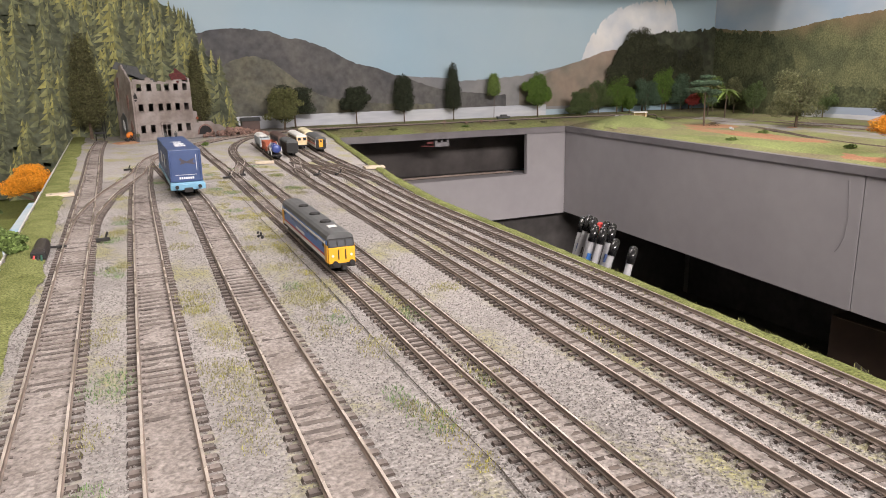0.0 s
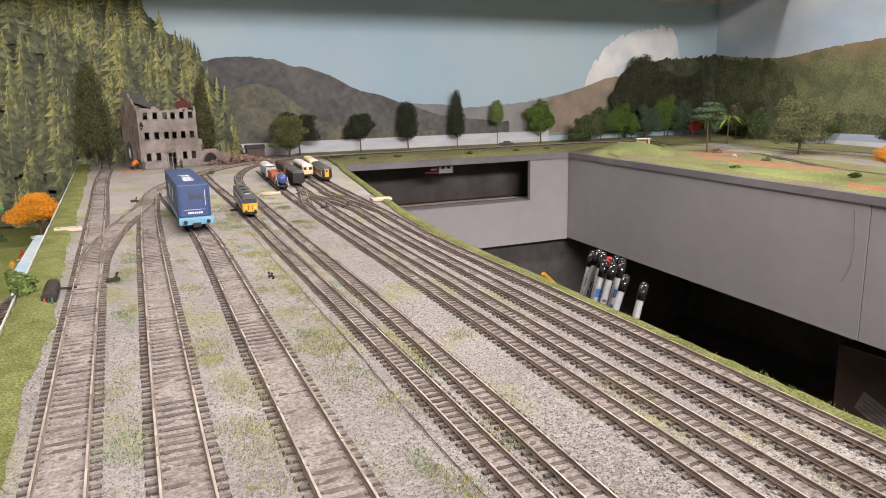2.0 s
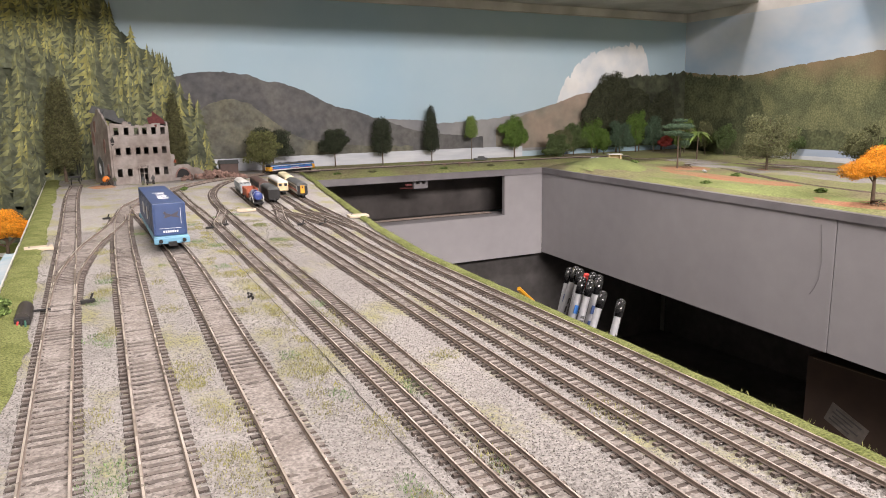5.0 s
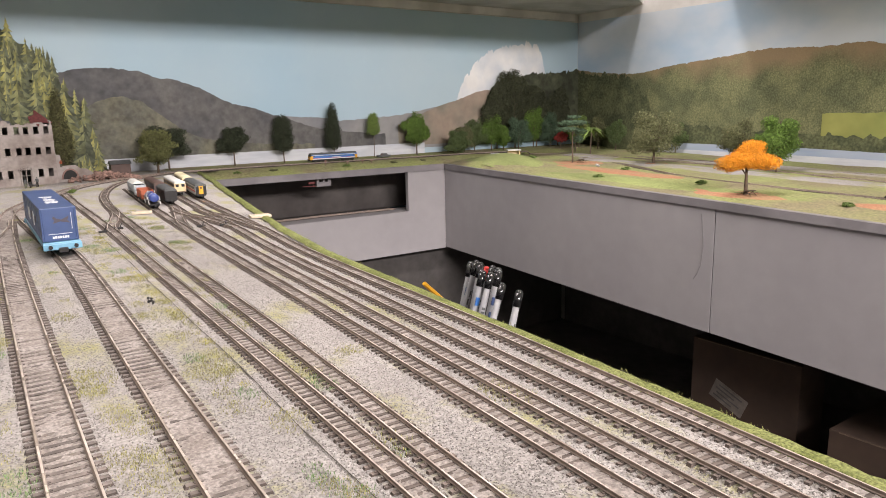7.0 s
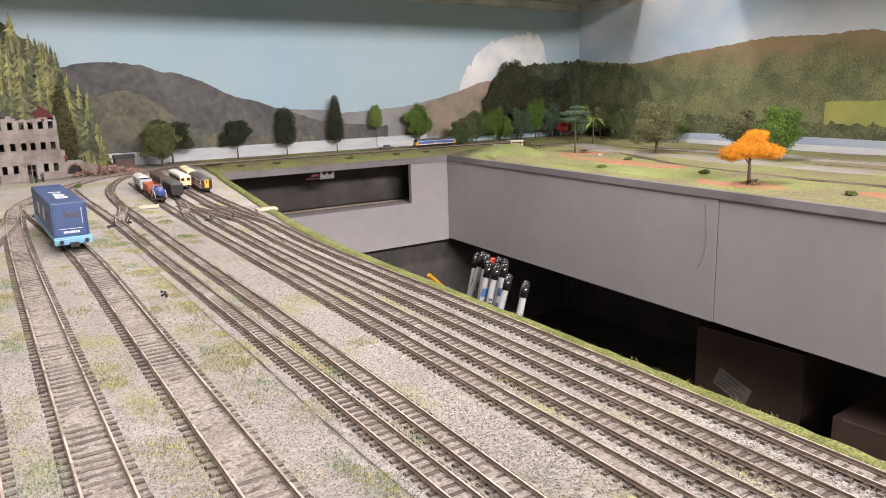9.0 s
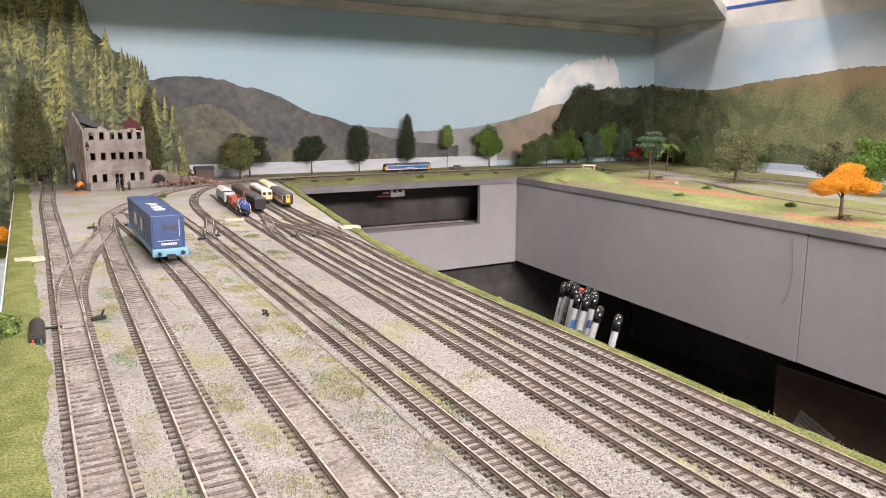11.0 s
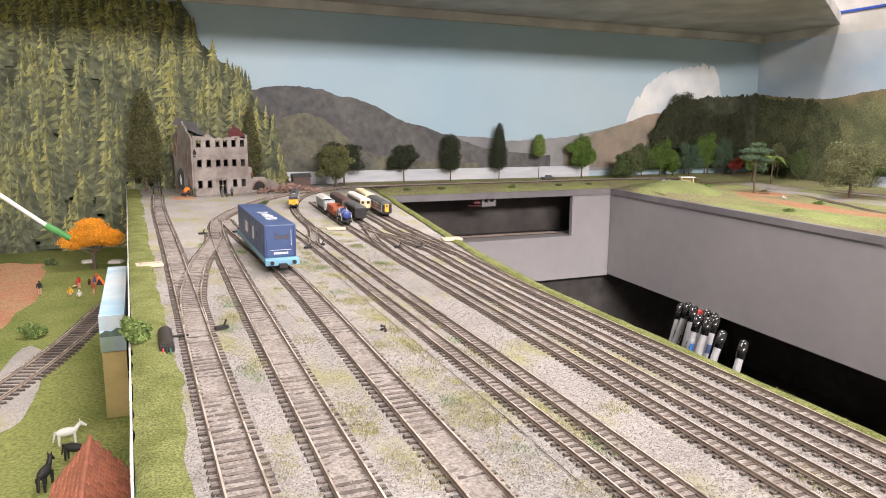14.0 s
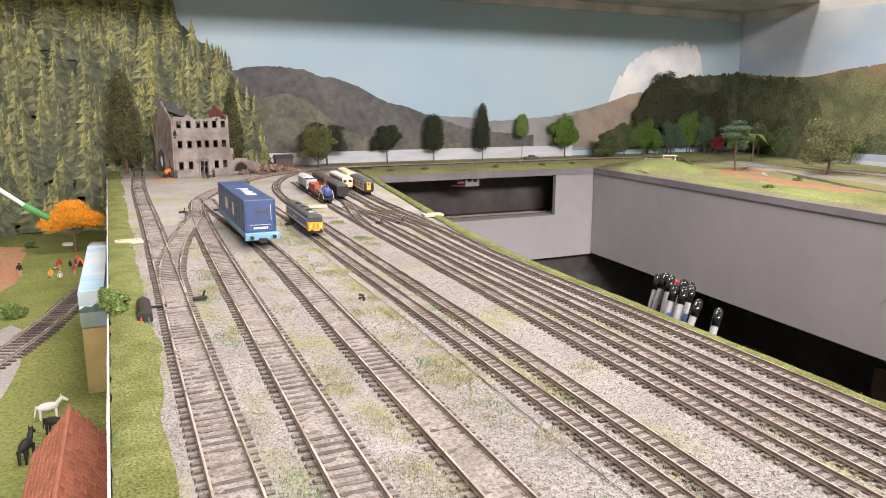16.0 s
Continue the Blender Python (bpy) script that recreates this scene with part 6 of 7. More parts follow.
t = thing("telegraph_pole", (-0.022, 1.90, 0.0), "dark double pole with a crossbar", "pole")
for s in (-1, 1):
    bm = bmesh.new()
    rod(bm, (s * 0.003, 0, 0), (s * 0.003, 0, 0.056), 0.0012, 6)
    part("post", bm, NEARBLACK, t)
bm = bmesh.new()
box(bm, (0, 0, 0.050), (0.028, 0.002, 0.002))
part("crossbar", bm, NEARBLACK, t)


def mixer():
    t = thing("cement_mixer", (0.030, 1.715, 0.002), "small orange cement mixer on red sand", "cement mixer", "", 20)
    orange = material("orange enamel", (0.75, 0.22, 0.03), 0.5)
    bm = bmesh.new()
    bmesh.ops.create_uvsphere(bm, u_segments=14, v_segments=9, radius=0.0075, matrix=pose(0, 0, 0.0135, 0, 55, 0) @ Matrix.Diagonal((0.85, 0.85, 1.15, 1)))
    drum = part("drum", bm, orange, t, smooth=True)
    bm = bmesh.new()
    rod(bm, (0.005, 0, 0.0172), (0.0085, 0, 0.0195), 0.0042, 12)
    part("drum_mouth", bm, NEARBLACK, drum)
    for s in (-1, 1):
        bm = bmesh.new()
        rod(bm, (-0.006, s * 0.005, 0), (0, s * 0.007, 0.0135), 0.0008, 6)
        rod(bm, (0.007, s * 0.005, 0), (0, s * 0.007, 0.0135), 0.0008, 6)
        part("leg", bm, NEARBLACK, t)
    for s in (-1, 1):
        bm = bmesh.new()
        rod(bm, (-0.007, s * 0.006, 0.003), (-0.007, s * 0.0075, 0.003), 0.003, 12)
        part("wheel", bm, NEARBLACK, t)


mixer()


def figure(at, colours, h, label, turn=0, sit=False):
    """A tiny plain figure, one mesh."""
    bm = bmesh.new()
    k = h / 0.023
    hip = 0.004 if sit else 0.0105
    for s in (-1, 1):
        if sit:
            rod(bm, (s * 0.0014 * k, 0, hip * k), (s * 0.0018 * k, -0.008 * k, hip * k * 0.6), 0.0014 * k, 6, mat=1)
        else:
            rod(bm, (s * 0.0017 * k, 0, 0), (s * 0.0012 * k, 0, hip * k), 0.0014 * k, 6, mat=1)
        rod(bm, (s * 0.003 * k, 0, (hip + 0.0075) * k), (s * 0.0042 * k, -0.002 * k, (hip + 0.001) * k), 0.0009 * k, 6, mat=0)
    rod(bm, (0, 0, hip * k), (0, 0, (hip + 0.0085) * k), 0.0023 * k, 8, 0.0029 * k, mat=0)
    bmesh.ops.create_icosphere(bm, subdivisions=1, radius=0.0018 * k, matrix=pose(0, 0, (hip + 0.0108) * k))
    ob = part("figurine", bm, colours)
    ob.matrix_basis = pose(*at, 0, 0, turn)
    return tagged(ob, label, "figurine", "figurines")


OLIVEP, SKIN = material("olive paint", (0.12, 0.12, 0.08), 0.8), material("tan paint", (0.45, 0.28, 0.18), 0.8)
figure((0.047, 1.712, 0), [OLIVEP, DARKGREY], 0.021, "tiny painted worker figure by the mixer")
figure((0.102, 1.680, 0), [DARKGREY, OLIVEP], 0.021, "tiny painted worker figure by a barrow", 40)
figure((0.125, 1.700, 0), [DARKGREY, NEARBLACK], 0.021, "tiny painted figure before the ruin", -30)
figure((0.182, 1.775, 0.034), [ORANGER, OLIVEP], 0.016, "tiny figure in orange on the ruin", -30)
figure((-0.234, 1.40, -0.13), [NEARBLACK, SKIN], 0.024, "tiny dark painted figure on the meadow")
for k, (x, y, c) in enumerate(((-0.186, 1.375, YELLOW), (-0.176, 1.43, REDP), (-0.160, 1.435, NEARBLACK), (-0.150, 1.37, ORANGER), (-0.170, 1.345, WHITE), (-0.150, 1.425, NAVY), (-0.180, 1.44, ORANGER))):
    figure((x, y, -0.130), [c, SKIN], 0.021, "tiny painted camper figure on the grass", 50 * k, k % 2 == 0)
t = thing("wheelbarrow", (0.114, 1.678, 0.0), "tiny grey wheelbarrow before the ruin", "wheelbarrow", "", 30)
bm = bmesh.new()
box(bm, (0, 0, 0.0055), (0.006, 0.010, 0.004), 0, 1.25)
part("tray", bm, DARKGREY, t)
bm = bmesh.new()
rod(bm, (-0.0006, 0.0065, 0.0022), (0.0006, 0.0065, 0.0022), 0.0022, 10)
part("wheel", bm, NEARBLACK, t)
bm = bmesh.new()
for s in (-1, 1):
    rod(bm, (s * 0.0025, 0.005, 0.003), (s * 0.0032, -0.010, 0.0062), 0.0005, 5)
part("handle", bm, BARK, t)

# point motor with its wires and lever arms
t = thing("point_motor", (-0.0565, 0.572, 0.0), "black curved point motor cover with wires", "point motor")
bm = bmesh.new()
prism(bm, [(0.0050 * math.cos(math.pi * k / 8), 0.0040 + 0.0050 * math.sin(math.pi * k / 8)) for k in range(9)] + [(-0.0050, 0.001), (0.0050, 0.001)], -0.016, 0.022, lambda u, v, w: (u, w, v))
part("cover", tidy(bm), material("black plastic", (0.045, 0.038, 0.034), 0.45), t)
bm = bmesh.new()
box(bm, (0, -0.0175, 0.0035), (0.0095, 0.004, 0.005), 0.0004)
part("end_block", bm, NEARBLACK, t)
for k, m in enumerate((REDP, NEARBLACK, material("green wire", (0.03, 0.10, 0.07), 0.5))):
    bm = bmesh.new()
    rod(bm, (-0.0024 + 0.0022 * k, -0.019, 0.004), (-0.0030 + 0.0026 * k, -0.0245, 0.0010), 0.0007, 6)
    part("wire", bm, m, t)
bm = bmesh.new()
rod(bm, (0.005, 0.014, 0.0025), (0.016, 0.014, 0.0025), 0.0009, 6)
part("lever_arm", bm, NEARBLACK, t)


def point_lever(x, y, turn=0):
    t = thing("point_lever", (x, y, 0.0), "tiny black point lever beside the rails", "point lever", "point levers", turn)
    bm = bmesh.new()
    box(bm, (0, 0, 0.0018), (0.010, 0.004, 0.0026), 0.0004)
    part("base", bm, NEARBLACK, t)
    bm = bmesh.new()
    rod(bm, (0.002, 0, 0.003), (0.004, 0, 0.0075), 0.0008, 6)
    part("handle", bm, NEARBLACK, t)


for x, y in ((-0.016, 0.600), (0.060, 1.115), (0.012, 1.115), (0.127, 0.938), (0.148, 0.955), (0.236, 0.90), (0.262, 0.89)):
    point_lever(x, y, 10)

# stray lump on the ballast
bm = bmesh.new()
for k in range(5):
    bmesh.ops.create_icosphere(bm, subdivisions=1, radius=0.0015, matrix=pose(0.0016 * math.cos(k * 2.4), 0.0014 * math.sin(k * 2.4), 0.0015 + 0.0010 * k, 30 * k, 20, 0) @ Matrix.Diagonal((0.8, 0.7, 1.1, 1)))
ob = part("coal_lump", bm, NEARBLACK)
ob.matrix_basis = pose(0.0953, 0.543, 0.0005)
tagged(ob, "small black coal-like lump on the ballast", "lump")

# ---------- low meadow ----------
t = thing("tunnel_block", (-0.0995, 0.915, -0.131), "box tunnel wrapped in a printed sky and landscape", "tunnel")
WRAP = material("wrapped sky print", (0.40, 0.60, 0.76), 0.18, spread=0.05, grain=14, second=(0.72, 0.79, 0.85), patch=16)
LANDSC = material("wrapped landscape print", (0.11, 0.145, 0.08), 0.6, spread=0.3, grain=60, second=(0.22, 0.27, 0.30), patch=30)
PRINTHILL = material("printed dark hills", (0.06, 0.09, 0.07), 0.6, spread=0.3, grain=160)
PRINTCLOUD = material("printed grey cloud", (0.30, 0.36, 0.40), 0.6, spread=0.15, grain=60, second=(0.42, 0.46, 0.48), patch=60)
TANCARD = material("tan card", (0.30, 0.22, 0.09), 0.7, spread=0.15, grain=60, second=(0.20, 0.17, 0.06), patch=18)
bm = bmesh.new()
box(bm, (0, 0, 0.087), (0.023, 0.262, 0.036), 0.001)
top = part("cover", bm, WRAP, t)
bm = bmesh.new()
box(bm, (0, -0.1316, 0.078), (0.0228, 0.001, 0.018))
part("landscape_end", bm, LANDSC, top)
bm = bmesh.new()
prism(bm, [(-0.0113, 0.087), (-0.006, 0.0905), (-0.001, 0.089), (0.004, 0.0925), (0.0113, 0.0895), (0.0113, 0.084), (-0.0113, 0.084)], -0.1326, -0.1322, lambda u, v, w: (u, w, v))
part("printed_hill", tidy(bm), PRINTHILL, top)
bm = bmesh.new()
box(bm, (0, -0.1316, 0.0978), (0.0228, 0.001, 0.0140))
part("printed_cloud", bm, PRINTCLOUD, top)
bm = bmesh.new()
box(bm, (0, 0.0, 0.034), (0.0215, 0.255, 0.068))
part("base", bm, TANCARD, t)

t = thing("tent", (-0.147, 1.455, -0.130), "small orange ridge tent", "tent", "", 10)
bm = bmesh.new()
prism(bm, [(-0.013, 0), (0, 0.019), (0.013, 0)], -0.016, 0.016, lambda u, v, w: (u, w, v))
sheetp = part("canvas", tidy(bm), material("orange canvas", (0.75, 0.20, 0.04), 0.8), t)
bm = bmesh.new()
# flat dark plate paints the shade inside the tent
prism(bm, [(-0.006, 0.0004), (0, 0.014), (0.006, 0.0004)], -0.0166, -0.0161, lambda u, v, w: (u, w, v))
part("tent_opening", tidy(bm), DARKIN, sheetp)
for k, (x, y, sx) in enumerate(((-0.176, 1.69, 0.030), (-0.122, 1.67, 0.034))):
    bm = bmesh.new()
    box(bm, (0, 0, 0.009), (sx, 0.03, 0.018), 0.004, 0.8)
    ob = part("white_block", bm, PAPER)
    ob.matrix_basis = pose(x, y, -0.143, 0, 0, 12 - 30 * k)
    tagged(ob, "white foam block behind the autumn tree", "block", "foam blocks")


def animal(at, turn, m, s, label, graze):
    t = thing("horse", at, label, "horse", "horses", turn)
    bm = bmesh.new()
    bmesh.ops.create_uvsphere(bm, u_segments=12, v_segments=8, radius=1, matrix=pose(0, 0, 0.0125 * s) @ Matrix.Diagonal((0.0036 * s, 0.0092 * s, 0.0040 * s, 1)))
    part("body", bm, m, t, smooth=True)
    head_z = 0.006 if graze else 0.0180
    bm = bmesh.new()
    rod(bm, (0, -0.0075 * s, 0.014 * s), (0, -0.0120 * s, (head_z + 0.001) * s), 0.0022 * s, 8, 0.0015 * s)
    part("neck", bm, m, t)
    bm = bmesh.new()
    rod(bm, (0, -0.0112 * s, (head_z + 0.001) * s), (0, -0.0165 * s, (head_z - 0.003) * s), 0.0018 * s, 8, 0.0010 * s)
    for e in (-1, 1):
        rod(bm, (e * 0.001 * s, -0.0112 * s, (head_z + 0.0018) * s), (e * 0.0013 * s, -0.0112 * s, (head_z + 0.0042) * s), 0.0006 * s, 5, 0.0002)
    part("head", bm, m, t)
    for a in (-1, 1):
        for b in (-1, 1):
            bm = bmesh.new()
            rod(bm, (a * 0.0022 * s, b * 0.0065 * s, 0), (a * 0.0022 * s, b * 0.0062 * s, 0.011 * s), 0.0008 * s, 6, 0.0014 * s)
            part("leg", bm, m, t)
    bm = bmesh.new()
    rod(bm, (0, 0.0088 * s, 0.0145 * s), (0, 0.0112 * s, 0.005 * s), 0.0011 * s, 6, 0.0005 * s)
    part("tail", bm, m, t)


animal((-0.141, 0.737, -0.131), 100, WHITE, 1.0, "small white model cow standing on the meadow", False)
animal((-0.150, 0.655, -0.131), 165, NEARBLACK, 1.15, "small dark brown horse on the meadow", False)
animal((-0.133, 0.700, -0.131), 60, NEARBLACK, 1.0, "small black horse grazing by the house", True)

# grabber tool lying over the meadow
t = thing("stick", (-0.240, 1.2, 0.062), "white rod with a green end reaching from the wall", "stick")
bm = bmesh.new()
rod(bm, (-1.158, 0.0, 0.98), (0.050, 0, -0.052), 0.0030, 10)
part("shaft", bm, WHITE, t)
bm = bmesh.new()
rod(bm, (0.046, 0, -0.049), (0.076, 0, -0.070), 0.0052, 10, 0.0044)
part("grip", bm, material("green plastic", (0.06, 0.22, 0.06), 0.4), t)

# ---------- below the boards ----------
CLEAR = material("clear plastic tube", (0.42, 0.42, 0.43), 0.12, spread=0.05, spec=0.6)
CAPM = material("glossy black cap", (0.010, 0.010, 0.011), 0.10, spec=0.7)
LABELW = material("white label", (0.40, 0.40, 0.42), 0.5)
rng = random.Random(21)
t = thing("pen_holder", (0.445, 0.580, -0.64), "black open box that holds marker pens", "pen holder")
for cx, cy, sx, sy in ((0, -0.066, 0.09, 0.003), (0, 0.066, 0.09, 0.003), (-0.045, 0, 0.003, 0.128), (0.045, 0, 0.003, 0.128)):
    bm = bmesh.new()
    box(bm, (cx, cy, 0.245), (sx, sy, 0.49))
    part("side", bm, BLACK, t)
bm = bmesh.new()
box(bm, (0, 0, 0.475), (0.087, 0.129, 0.004))
part("inner_floor", bm, BLACK, t)


def pen(x, y, top, lean_x, lean_y, cap, band):
    L = 0.140
    t = new("marker_pen")
    turn = pose(0, 0, 0, lean_x, lean_y, rng.uniform(-10, 10))
    t.matrix_basis = Matrix.Translation(Vector((x, y, top)) - turn @ Vector((0, 0, L * 0.965 + 0.0046))) @ turn
    tagged(t, "clear marker pen with a %s cap and printed label" % ("red" if cap is REDP else "black"), "pen", "marker pens")
    bm = bmesh.new()
    rod(bm, (0, 0, 0), (0, 0, L * 0.88), 0.0036, 14)
    b = part("barrel", bm, CLEAR, t, smooth=False)
    bm = bmesh.new()
    rod(bm, (0, 0, L * 0.30), (0, 0, L * 0.80), 0.00372, 14)
    lab = part("label", bm, LABELW, b)
    style = rng.randrange(3)
    if style == 0:
        for k in range(9):
            bm = bmesh.new()
            box(bm, (-0.0012, -0.0036, L * (0.46 + 0.030 * k)), (0.0040, 0.0007, L * (0.008 + 0.006 * (k % 3))))
            part("print_bar", bm, DARKGREY, lab)
    elif style == 1:
        for k in range(3):
            bm = bmesh.new()
            box(bm, (-0.0012, -0.0035, L * (0.50 + 0.12 * k)), (0.0050, 0.0009, L * 0.065))
            part("print_block", bm, band, lab)
    else:
        for k in range(4):
            bm = bmesh.new()
            box(bm, (-0.0008 + 0.0006 * (k % 2), -0.0036, L * (0.50 + 0.07 * k)), (0.0016, 0.0007, L * 0.05))
            part("print_bar", bm, BLACK, lab)
    bm = bmesh.new()
    rod(bm, (0, 0, L * 0.86), (0, 0, L * 0.965), 0.0043, 16)
    bmesh.ops.create_uvsphere(bm, u_segments=16, v_segments=8, radius=0.0043, matrix=pose(0, 0, L * 0.965) @ Matrix.Diagonal((1, 1, 0.9, 1)))
    part("cap", bm, cap, t, smooth=True)


for k, (x, y, z, cap) in enumerate(((0.467, 0.632, -0.032, CAPM), (0.468, 0.622, -0.029, CAPM), (0.465, 0.611, -0.029, CAPM), (0.481, 0.620, -0.038, REDP), (0.479, 0.606, -0.034, CAPM), (0.450, 0.588, -0.032, CAPM),
                                    (0.480, 0.597, -0.035, CAPM), (0.453, 0.578, -0.033, CAPM), (0.471, 0.586, -0.035, CAPM), (0.455, 0.560, -0.042, CAPM), (0.457, 0.535, -0.045, CAPM))):
    pen(x, y, z, rng.uniform(-2, 3), 15 + rng.uniform(-2, 3) + (5 if k > 8 else 0), cap, BLUE if k % 2 else NAVY)


def carton(at, s, turn, label, marks=True):
    t = thing("carton", at, label, "box", "cartons", turn)
    bm = bmesh.new()
    box(bm, (0, 0, s[2] / 2), s, 0.002)
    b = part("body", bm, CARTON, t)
    bm = bmesh.new()
    box(bm, (-s[0] / 2 - 0.0004, 0, s[2] * 0.99), (0.0006, s[1] * 0.9, 0.002))
    part("flap_edge", bm, BARK, b)
    if marks:
        bm = bmesh.new()
        box(bm, (0, 0, 0), (0.0008, 0.085, 0.045))
        # white label, its colour dimmed for the under-table shade
        lab = part("paper_label", bm, material("shade-dimmed white paper", (0.15, 0.13, 0.115), 0.9), b)
        lab.matrix_basis = pose(-s[0] / 2 - 0.0006, 0.03, s[2] * 0.55, 22, 0, 0)
        for k in range(4):
            bm = bmesh.new()
            box(bm, (-0.0006, 0.01 * (k % 2), 0.014 - 0.009 * k), (0.0006, 0.06 - 0.012 * (k % 2), 0.0035))
            part("print_bar", bm, BLACK, lab)


carton((1.37, 0.80, -0.64), (0.10, 0.25, 0.265), 0, "shade-dark brown carton with a white paper label on the low shelf")
carton((1.38, 0.40, -0.64), (0.26, 0.36, 0.19), 0, "low shade-dark brown carton on the shelf", False)
t = thing("pencil", (1.25, 1.30, -0.64), "long yellow stick leaning on the low shelf", "stick")
bm = bmesh.new()
rod(bm, (0.0, 0.0, 0.004), (-0.468, -0.08, 0.417), 0.005, 6)
part("shaft", bm, YELLOW, t)
t = thing("socket", (0.838, 1.818, -0.041), "small red and grey connector under the far board", "connector")
bm = bmesh.new()
box(bm, (-0.036, 0, -0.010), (0.020, 0.008, 0.006), 0.001)
rod(bm, (-0.024, 0, -0.020), (-0.062, 0, -0.018), 0.0014, 6)
part("red_block", bm, ROOFRED, t)
for cx, cz, sx, sz in ((0.0, -0.016, 0.044, 0.012), (-0.018, -0.006, 0.008, 0.012), (0.000, -0.007, 0.006, 0.010), (0.018, -0.006, 0.008, 0.012)):
    bm = bmesh.new()
    box(bm, (cx, 0, cz), (sx, 0.010, sz), 0.0006)
    part("grey_block", bm, GREYDARK, t)

# small stock on the far bank
t = thing("flat_wagon", (1.10, 1.925, 0.0), "small dark flat car body on the far bank", "wagon")
bm = bmesh.new()
box(bm, (0, 0, 0.005), (0.044, 0.014, 0.006), 0.001)
part("body", bm, DARKGREY, t)
bm = bmesh.new()
box(bm, (0.002, 0, 0.010), (0.022, 0.012, 0.006), 0.001, 0.8)
part("cabin", bm, DARKGREY, t)
for k, (x, h) in enumerate(((0.86, 0.014), (0.93, 0.008), (0.98, 0.010), (1.01, 0.008))):
    t = thing("signal_post", (x, 1.842, -0.008), "tiny rusty lineside post on the far bank", "post", "lineside posts")
    bm = bmesh.new()
    rod(bm, (0, 0, 0), (0, 0, h), 0.001, 6)
    part("post", bm, RUINBRICK, t)
    bm = bmesh.new()
    box(bm, (0, 0, h), (0.008, 0.002, 0.003), 0.0004)
    part("board", bm, RUINBRICK, t)
# trim on the east wall and shelf edge
slab("trim", WALL_X - 0.006, WALL_X - 0.0005, 0.4, 1.80, 0.523, 0.531, material("blue trim paint", (0.03, 0.08, 0.40), 0.5), "thin blue line of trim on the white wall")
slab("trim", 1.25, 1.60, 1.415, 1.4195, 0.494, 0.523, material("green edging", (0.05, 0.33, 0.12), 0.5), "green edging strip on the shelf front")
bm = bmesh.new()
pts = [(0.845, -0.075), (0.842, -0.10), (0.838, -0.14), (0.842, -0.18), (0.850, -0.20), (0.858, -0.212)]
for (ya, za), (yb, zb) in zip(pts, pts[1:]):
    rod(bm, (east_x(ya) - 0.0002, ya, za), (east_x(yb) - 0.0002, yb, zb), 0.0009, 5)
tagged(part("drip_mark", bm, GREYDARK), "dried dark drip mark on the grey panel", "mark", "", "structure")

# ---------- ballast grains and grass fibre ----------
nrng = np.random.default_rng(4)


def near_rail(x, y):
    """True where a rail lies."""
    hit = np.zeros(len(x), bool)
    for path, k in ALL_PATHS:
        if abs(path[0].z) > 0.01:
            continue
        py = np.array([p.y for p in path])
        if py[0] > py[-1]:
            continue
        if np.any(np.diff(py) <= 0):
            cut = int(np.argmax(np.diff(py) <= 0))
            py, pxs = py[:cut + 1], np.array([p.x for p in path])[:cut + 1]
        else:
            pxs = np.array([p.x for p in path])
        inside = (y >= py[0]) & (y <= py[-1])
        c = np.interp(y, py, pxs)
        d = np.abs(np.abs(x - c) - k["gauge"] / 2 - k["w"] * 0.6)
        hit |= inside & (d < k["w"] * 1.5)
    return hit


GN = 150000
gy = 0.03 + (1.0 - 0.03) * nrng.random(GN) ** 1.6
edge = np.interp(gy, [0.0, 0.324, 0.639, 0.84, 1.415], [0.253, 0.273, 0.293, 0.322, 0.428])
gx = -0.062 + (edge - 0.012 + 0.062) * nrng.random(GN)
keep = ~near_rail(gx, gy)
gx, gy = gx[keep], gy[keep]
GN = len(gx)
gr = nrng.uniform(0.00028, 0.00058, GN)
base = np.array([(1, 0, 0), (-0.5, 0.86, 0), (-0.5, -0.86, 0), (0.1, 0.1, 0.55), (0, 0, -0.6)])
ang = nrng.uniform(0, 6.283, GN)
st = nrng.uniform(0.7, 1.3, (GN, 5, 3))
pts = base[None] * st * gr[:, None, None]
ca, sa = np.cos(ang)[:, None], np.sin(ang)[:, None]
vx = pts[:, :, 0] * ca - pts[:, :, 1] * sa + gx[:, None]
vy = pts[:, :, 0] * sa + pts[:, :, 1] * ca + gy[:, None]
vz = pts[:, :, 2] + (nrng.uniform(-0.0005, 0.0001, GN) + 0.0005 * (nrng.random(GN) < 0.25))[:, None]
co = np.stack([vx, vy, vz], -1).reshape(-1, 3)
tri = np.array([(0, 1, 3), (1, 2, 3), (2, 0, 3), (1, 0, 4), (2, 1, 4), (0, 2, 4)])
idx = (tri[None] + 5 * np.arange(GN)[:, None, None]).reshape(-1)
me = bpy.data.meshes.new("ballast_grains")
me.vertices.add(len(co))
me.vertices.foreach_set("co", co.reshape(-1).astype(np.float32))
me.loops.add(len(idx))
me.loops.foreach_set("vertex_index", idx.astype(np.int32))
me.polygons.add(GN * 6)
me.polygons.foreach_set("loop_start", np.arange(0, GN * 18, 3, dtype=np.int32))
me.update(calc_edges=True)
me.validate()
me.materials.append(STONE)
tagged(new("ballast_grains", me), "loose grey and brown ballast grains", "ballast", "", "stuff")


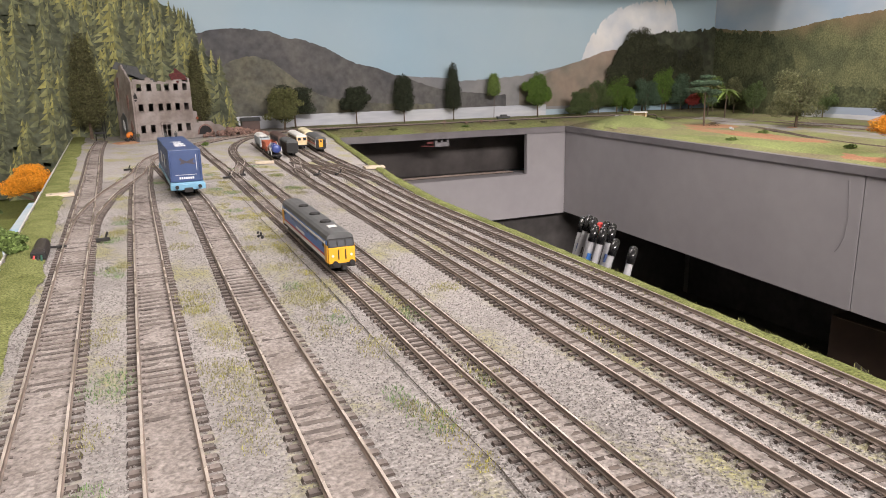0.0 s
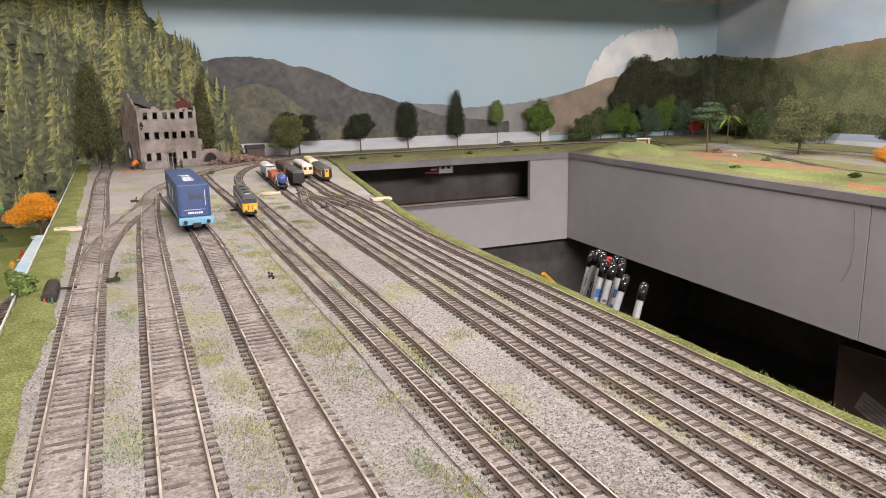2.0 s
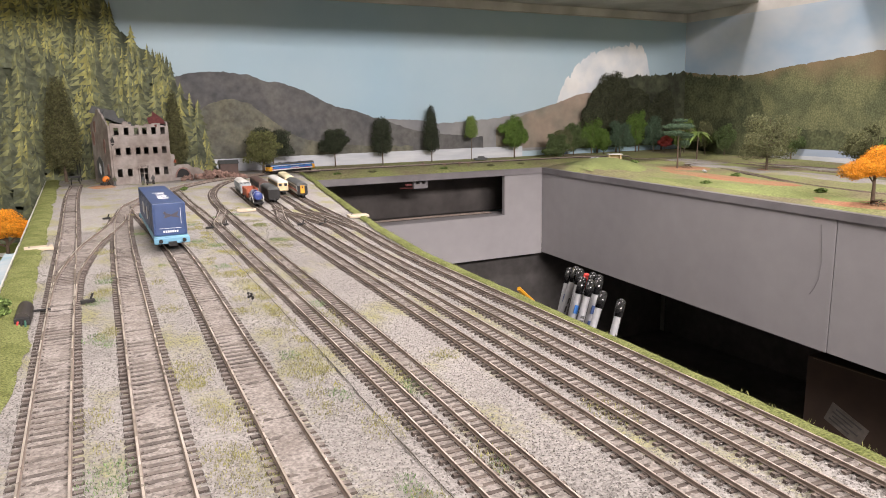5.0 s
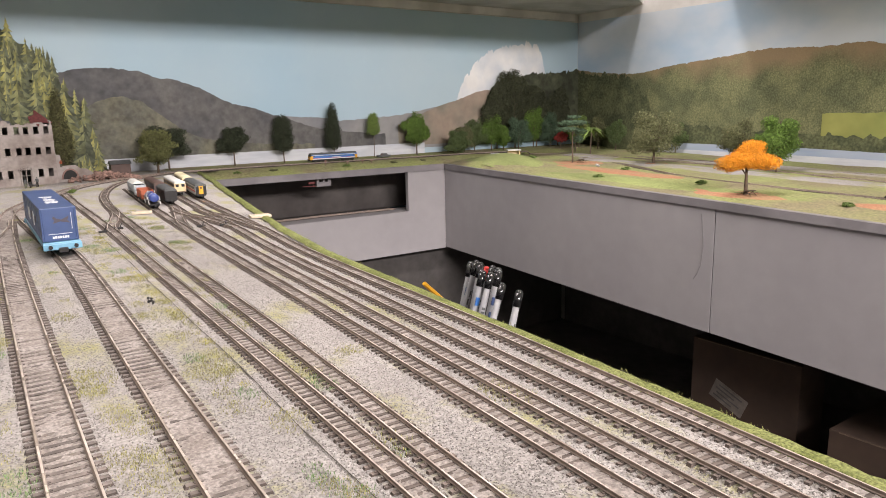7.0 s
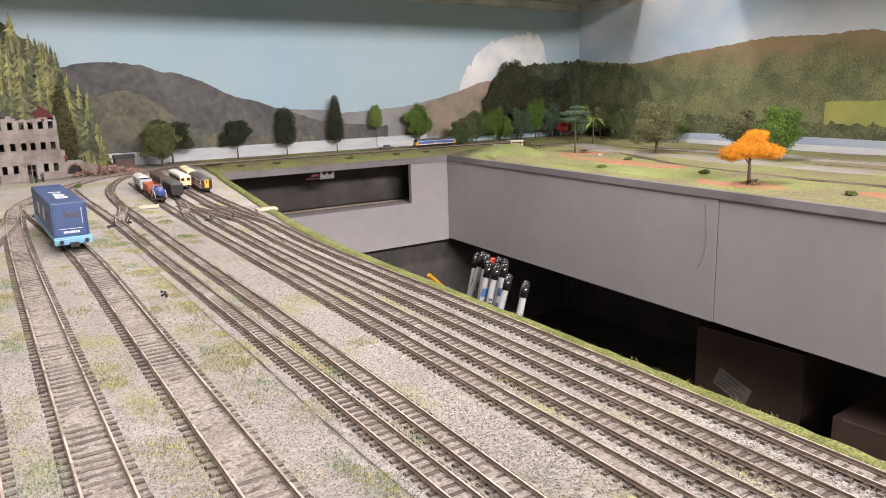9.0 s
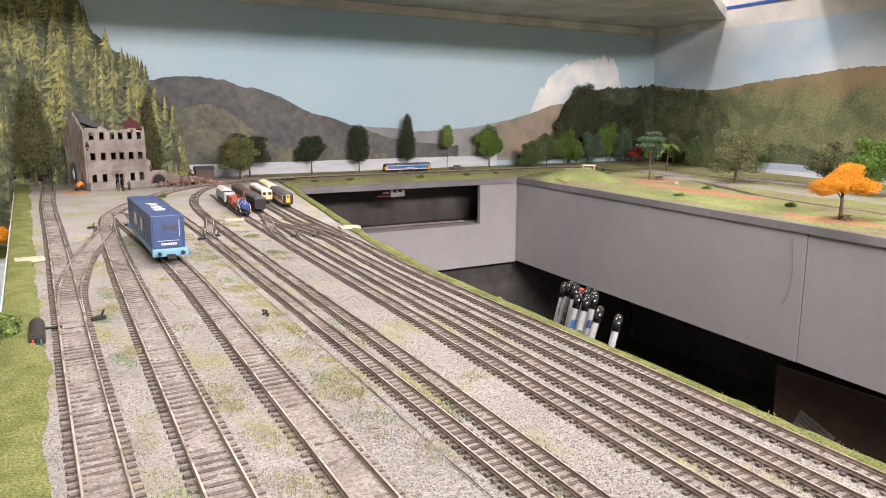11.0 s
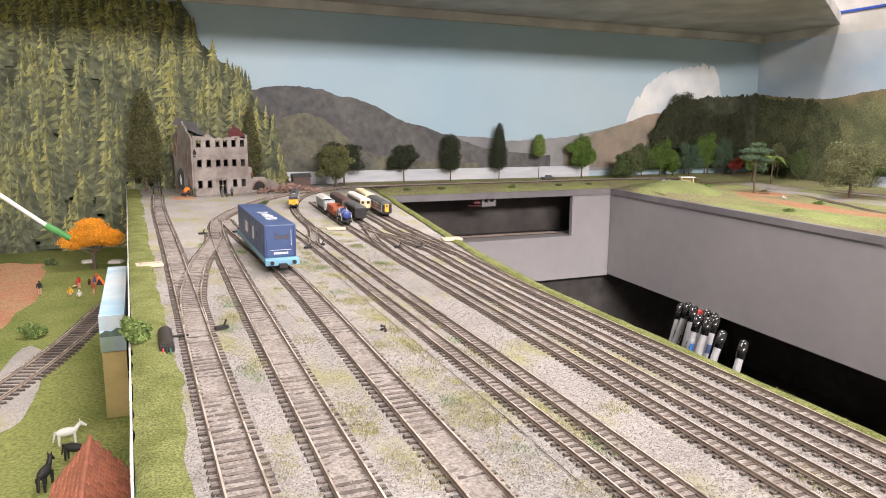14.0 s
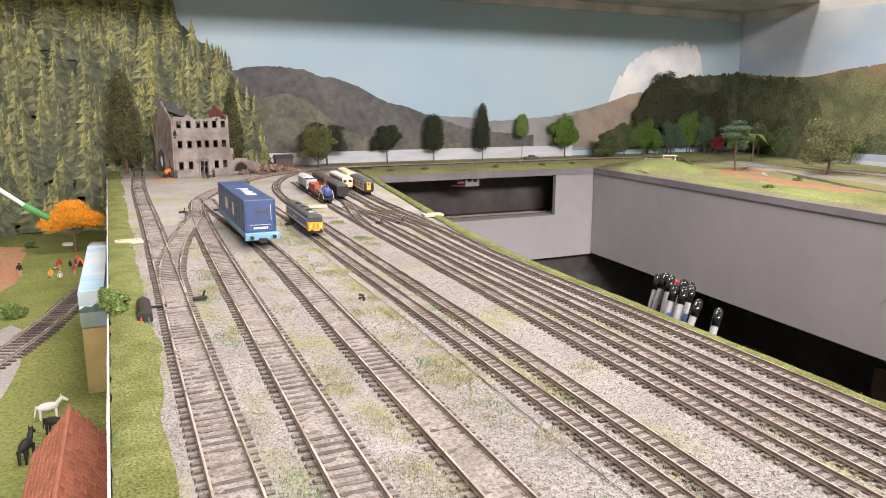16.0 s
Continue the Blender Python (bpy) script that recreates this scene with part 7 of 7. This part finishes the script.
def fibres(name, spots, m, per, h, label):
    """Short upright grass fibres in round patches."""
    V, F = [], []
    r2 = random.Random(77)
    for x, y, r in spots:
        n = int(per * (r / 0.012) ** 2)
        for _ in range(n):
            a, q = r2.uniform(0, 6.283), r * math.sqrt(r2.random()) * (1 + 0.3 * r2.gauss(0, 0.5))
            px, py = x + q * math.cos(a), y + 1.5 * q * math.sin(a)
            t, l, w = r2.uniform(0, 6.283), h * r2.uniform(0.5, 1.2), 0.0002
            dx, dy = math.cos(t), math.sin(t)
            c = len(V)
            V += [(px - dy * w, py + dx * w, 0.0002), (px + dy * w, py - dx * w, 0.0002), (px + dx * l * 0.55, py + dy * l * 0.55, 0.0006 + l * 0.8)]
            F.append((c, c + 1, c + 2))
    return tagged(raw(name, V, F, m), label, "grass", "", "stuff")


r3 = random.Random(31)
lanes = [(-0.012, 0.006), (0.036, 0.008), (0.092, 0.014), (0.1315, 0.002), (0.172, 0.009), (-0.052, 0.005)]
spots_y, spots_g = [], []
for _ in range(120):
    lane, half = r3.choice(lanes[:3] + lanes[2:5])
    y = r3.uniform(0.18, 1.15)
    x = lane + 0.028 * (y - 0.4) + r3.uniform(-half, half)
    (spots_y if r3.random() < 0.8 else spots_g).append((x, y, r3.uniform(0.004, 0.010)))
spots_y += [(0.036, 0.275, 0.013), (0.042, 0.33, 0.012), (0.034, 0.40, 0.011), (0.100, 0.285, 0.010), (0.103, 0.40, 0.009), (0.108, 0.55, 0.009), (0.118, 0.65, 0.010), (0.125, 0.75, 0.011), (0.200, 0.25, 0.012), (0.182, 0.80, 0.012), (0.19, 0.93, 0.012), (0.150, 0.60, 0.006), (0.153, 0.70, 0.006)]
spots_g += [(-0.011, 0.295, 0.011), (-0.065, 0.32, 0.010), (-0.068, 0.36, 0.009), (0.095, 0.33, 0.006), (-0.010, 0.60, 0.009)]
fibres("grass_fibres", spots_y, leaf("yellow grass fibre", (0.31, 0.295, 0.115)), 420, 0.0013, "yellow-green grass fibres between the tracks")
fibres("grass_fibres", spots_g, leaf("green grass fibre", (0.16, 0.25, 0.10)), 420, 0.0014, "fresh green grass fibres between the tracks")
# a joint in the scenery along the narrow tracks, with moss on its rim
def joint_x(y):
    return 0.0905 + 0.0415 * y - 0.010 * y * y + 0.0016 * noise.noise((y * 9, 4, 1)) + 0.0007 * noise.noise((y * 60, 4, 1))


V, F = [], []
for k in range(181):
    y = 0.03 + 0.005 * k
    w = 0.0003 + 0.0003 * noise.noise((y * 40, 9, 1))
    V += [(joint_x(y) - w, y, 0.0004), (joint_x(y) + w, y, 0.0004)]
F = [(2 * k, 2 * k + 1, 2 * k + 3, 2 * k + 2) for k in range(180)]
tagged(raw("trim", V, F, material("dark soil", (0.07, 0.058, 0.048), 0.95, spread=0.4, grain=300)), "dark crack in the ballast along the narrow tracks", "crack", "", "structure")
moss = [(joint_x(y) - 0.003 - 0.003 * r3.random(), y, r3.uniform(0.003, 0.0065)) for y in [0.17 + 0.8 * r3.random() for _ in range(34)]]
fibres("grass_fibres", moss, leaf("yellow moss", (0.36, 0.33, 0.085)), 420, 0.0010, "yellow moss beside the crack in the ballast")
verge_spots = [(r3.uniform(-0.078, -0.056), r3.uniform(0.2, 0.9), r3.uniform(0.003, 0.006)) for _ in range(220)]
fibres("grass_fibres", verge_spots, leaf("verge grass fibre", (0.16, 0.18, 0.055)), 60, 0.0024, "short grass fibres along the yard edge")
edge_spots = [(yard_edge(y) - r3.uniform(0.001, 0.012), y, 0.004) for y in [0.15 + 1.3 * r3.random() ** 1.2 for _ in range(420)]]
fibres("grass_fibres", edge_spots, leaf("edge grass fibre", (0.25, 0.25, 0.095)), 110, 0.0016, "short grass fibres on the board edge")

motions()
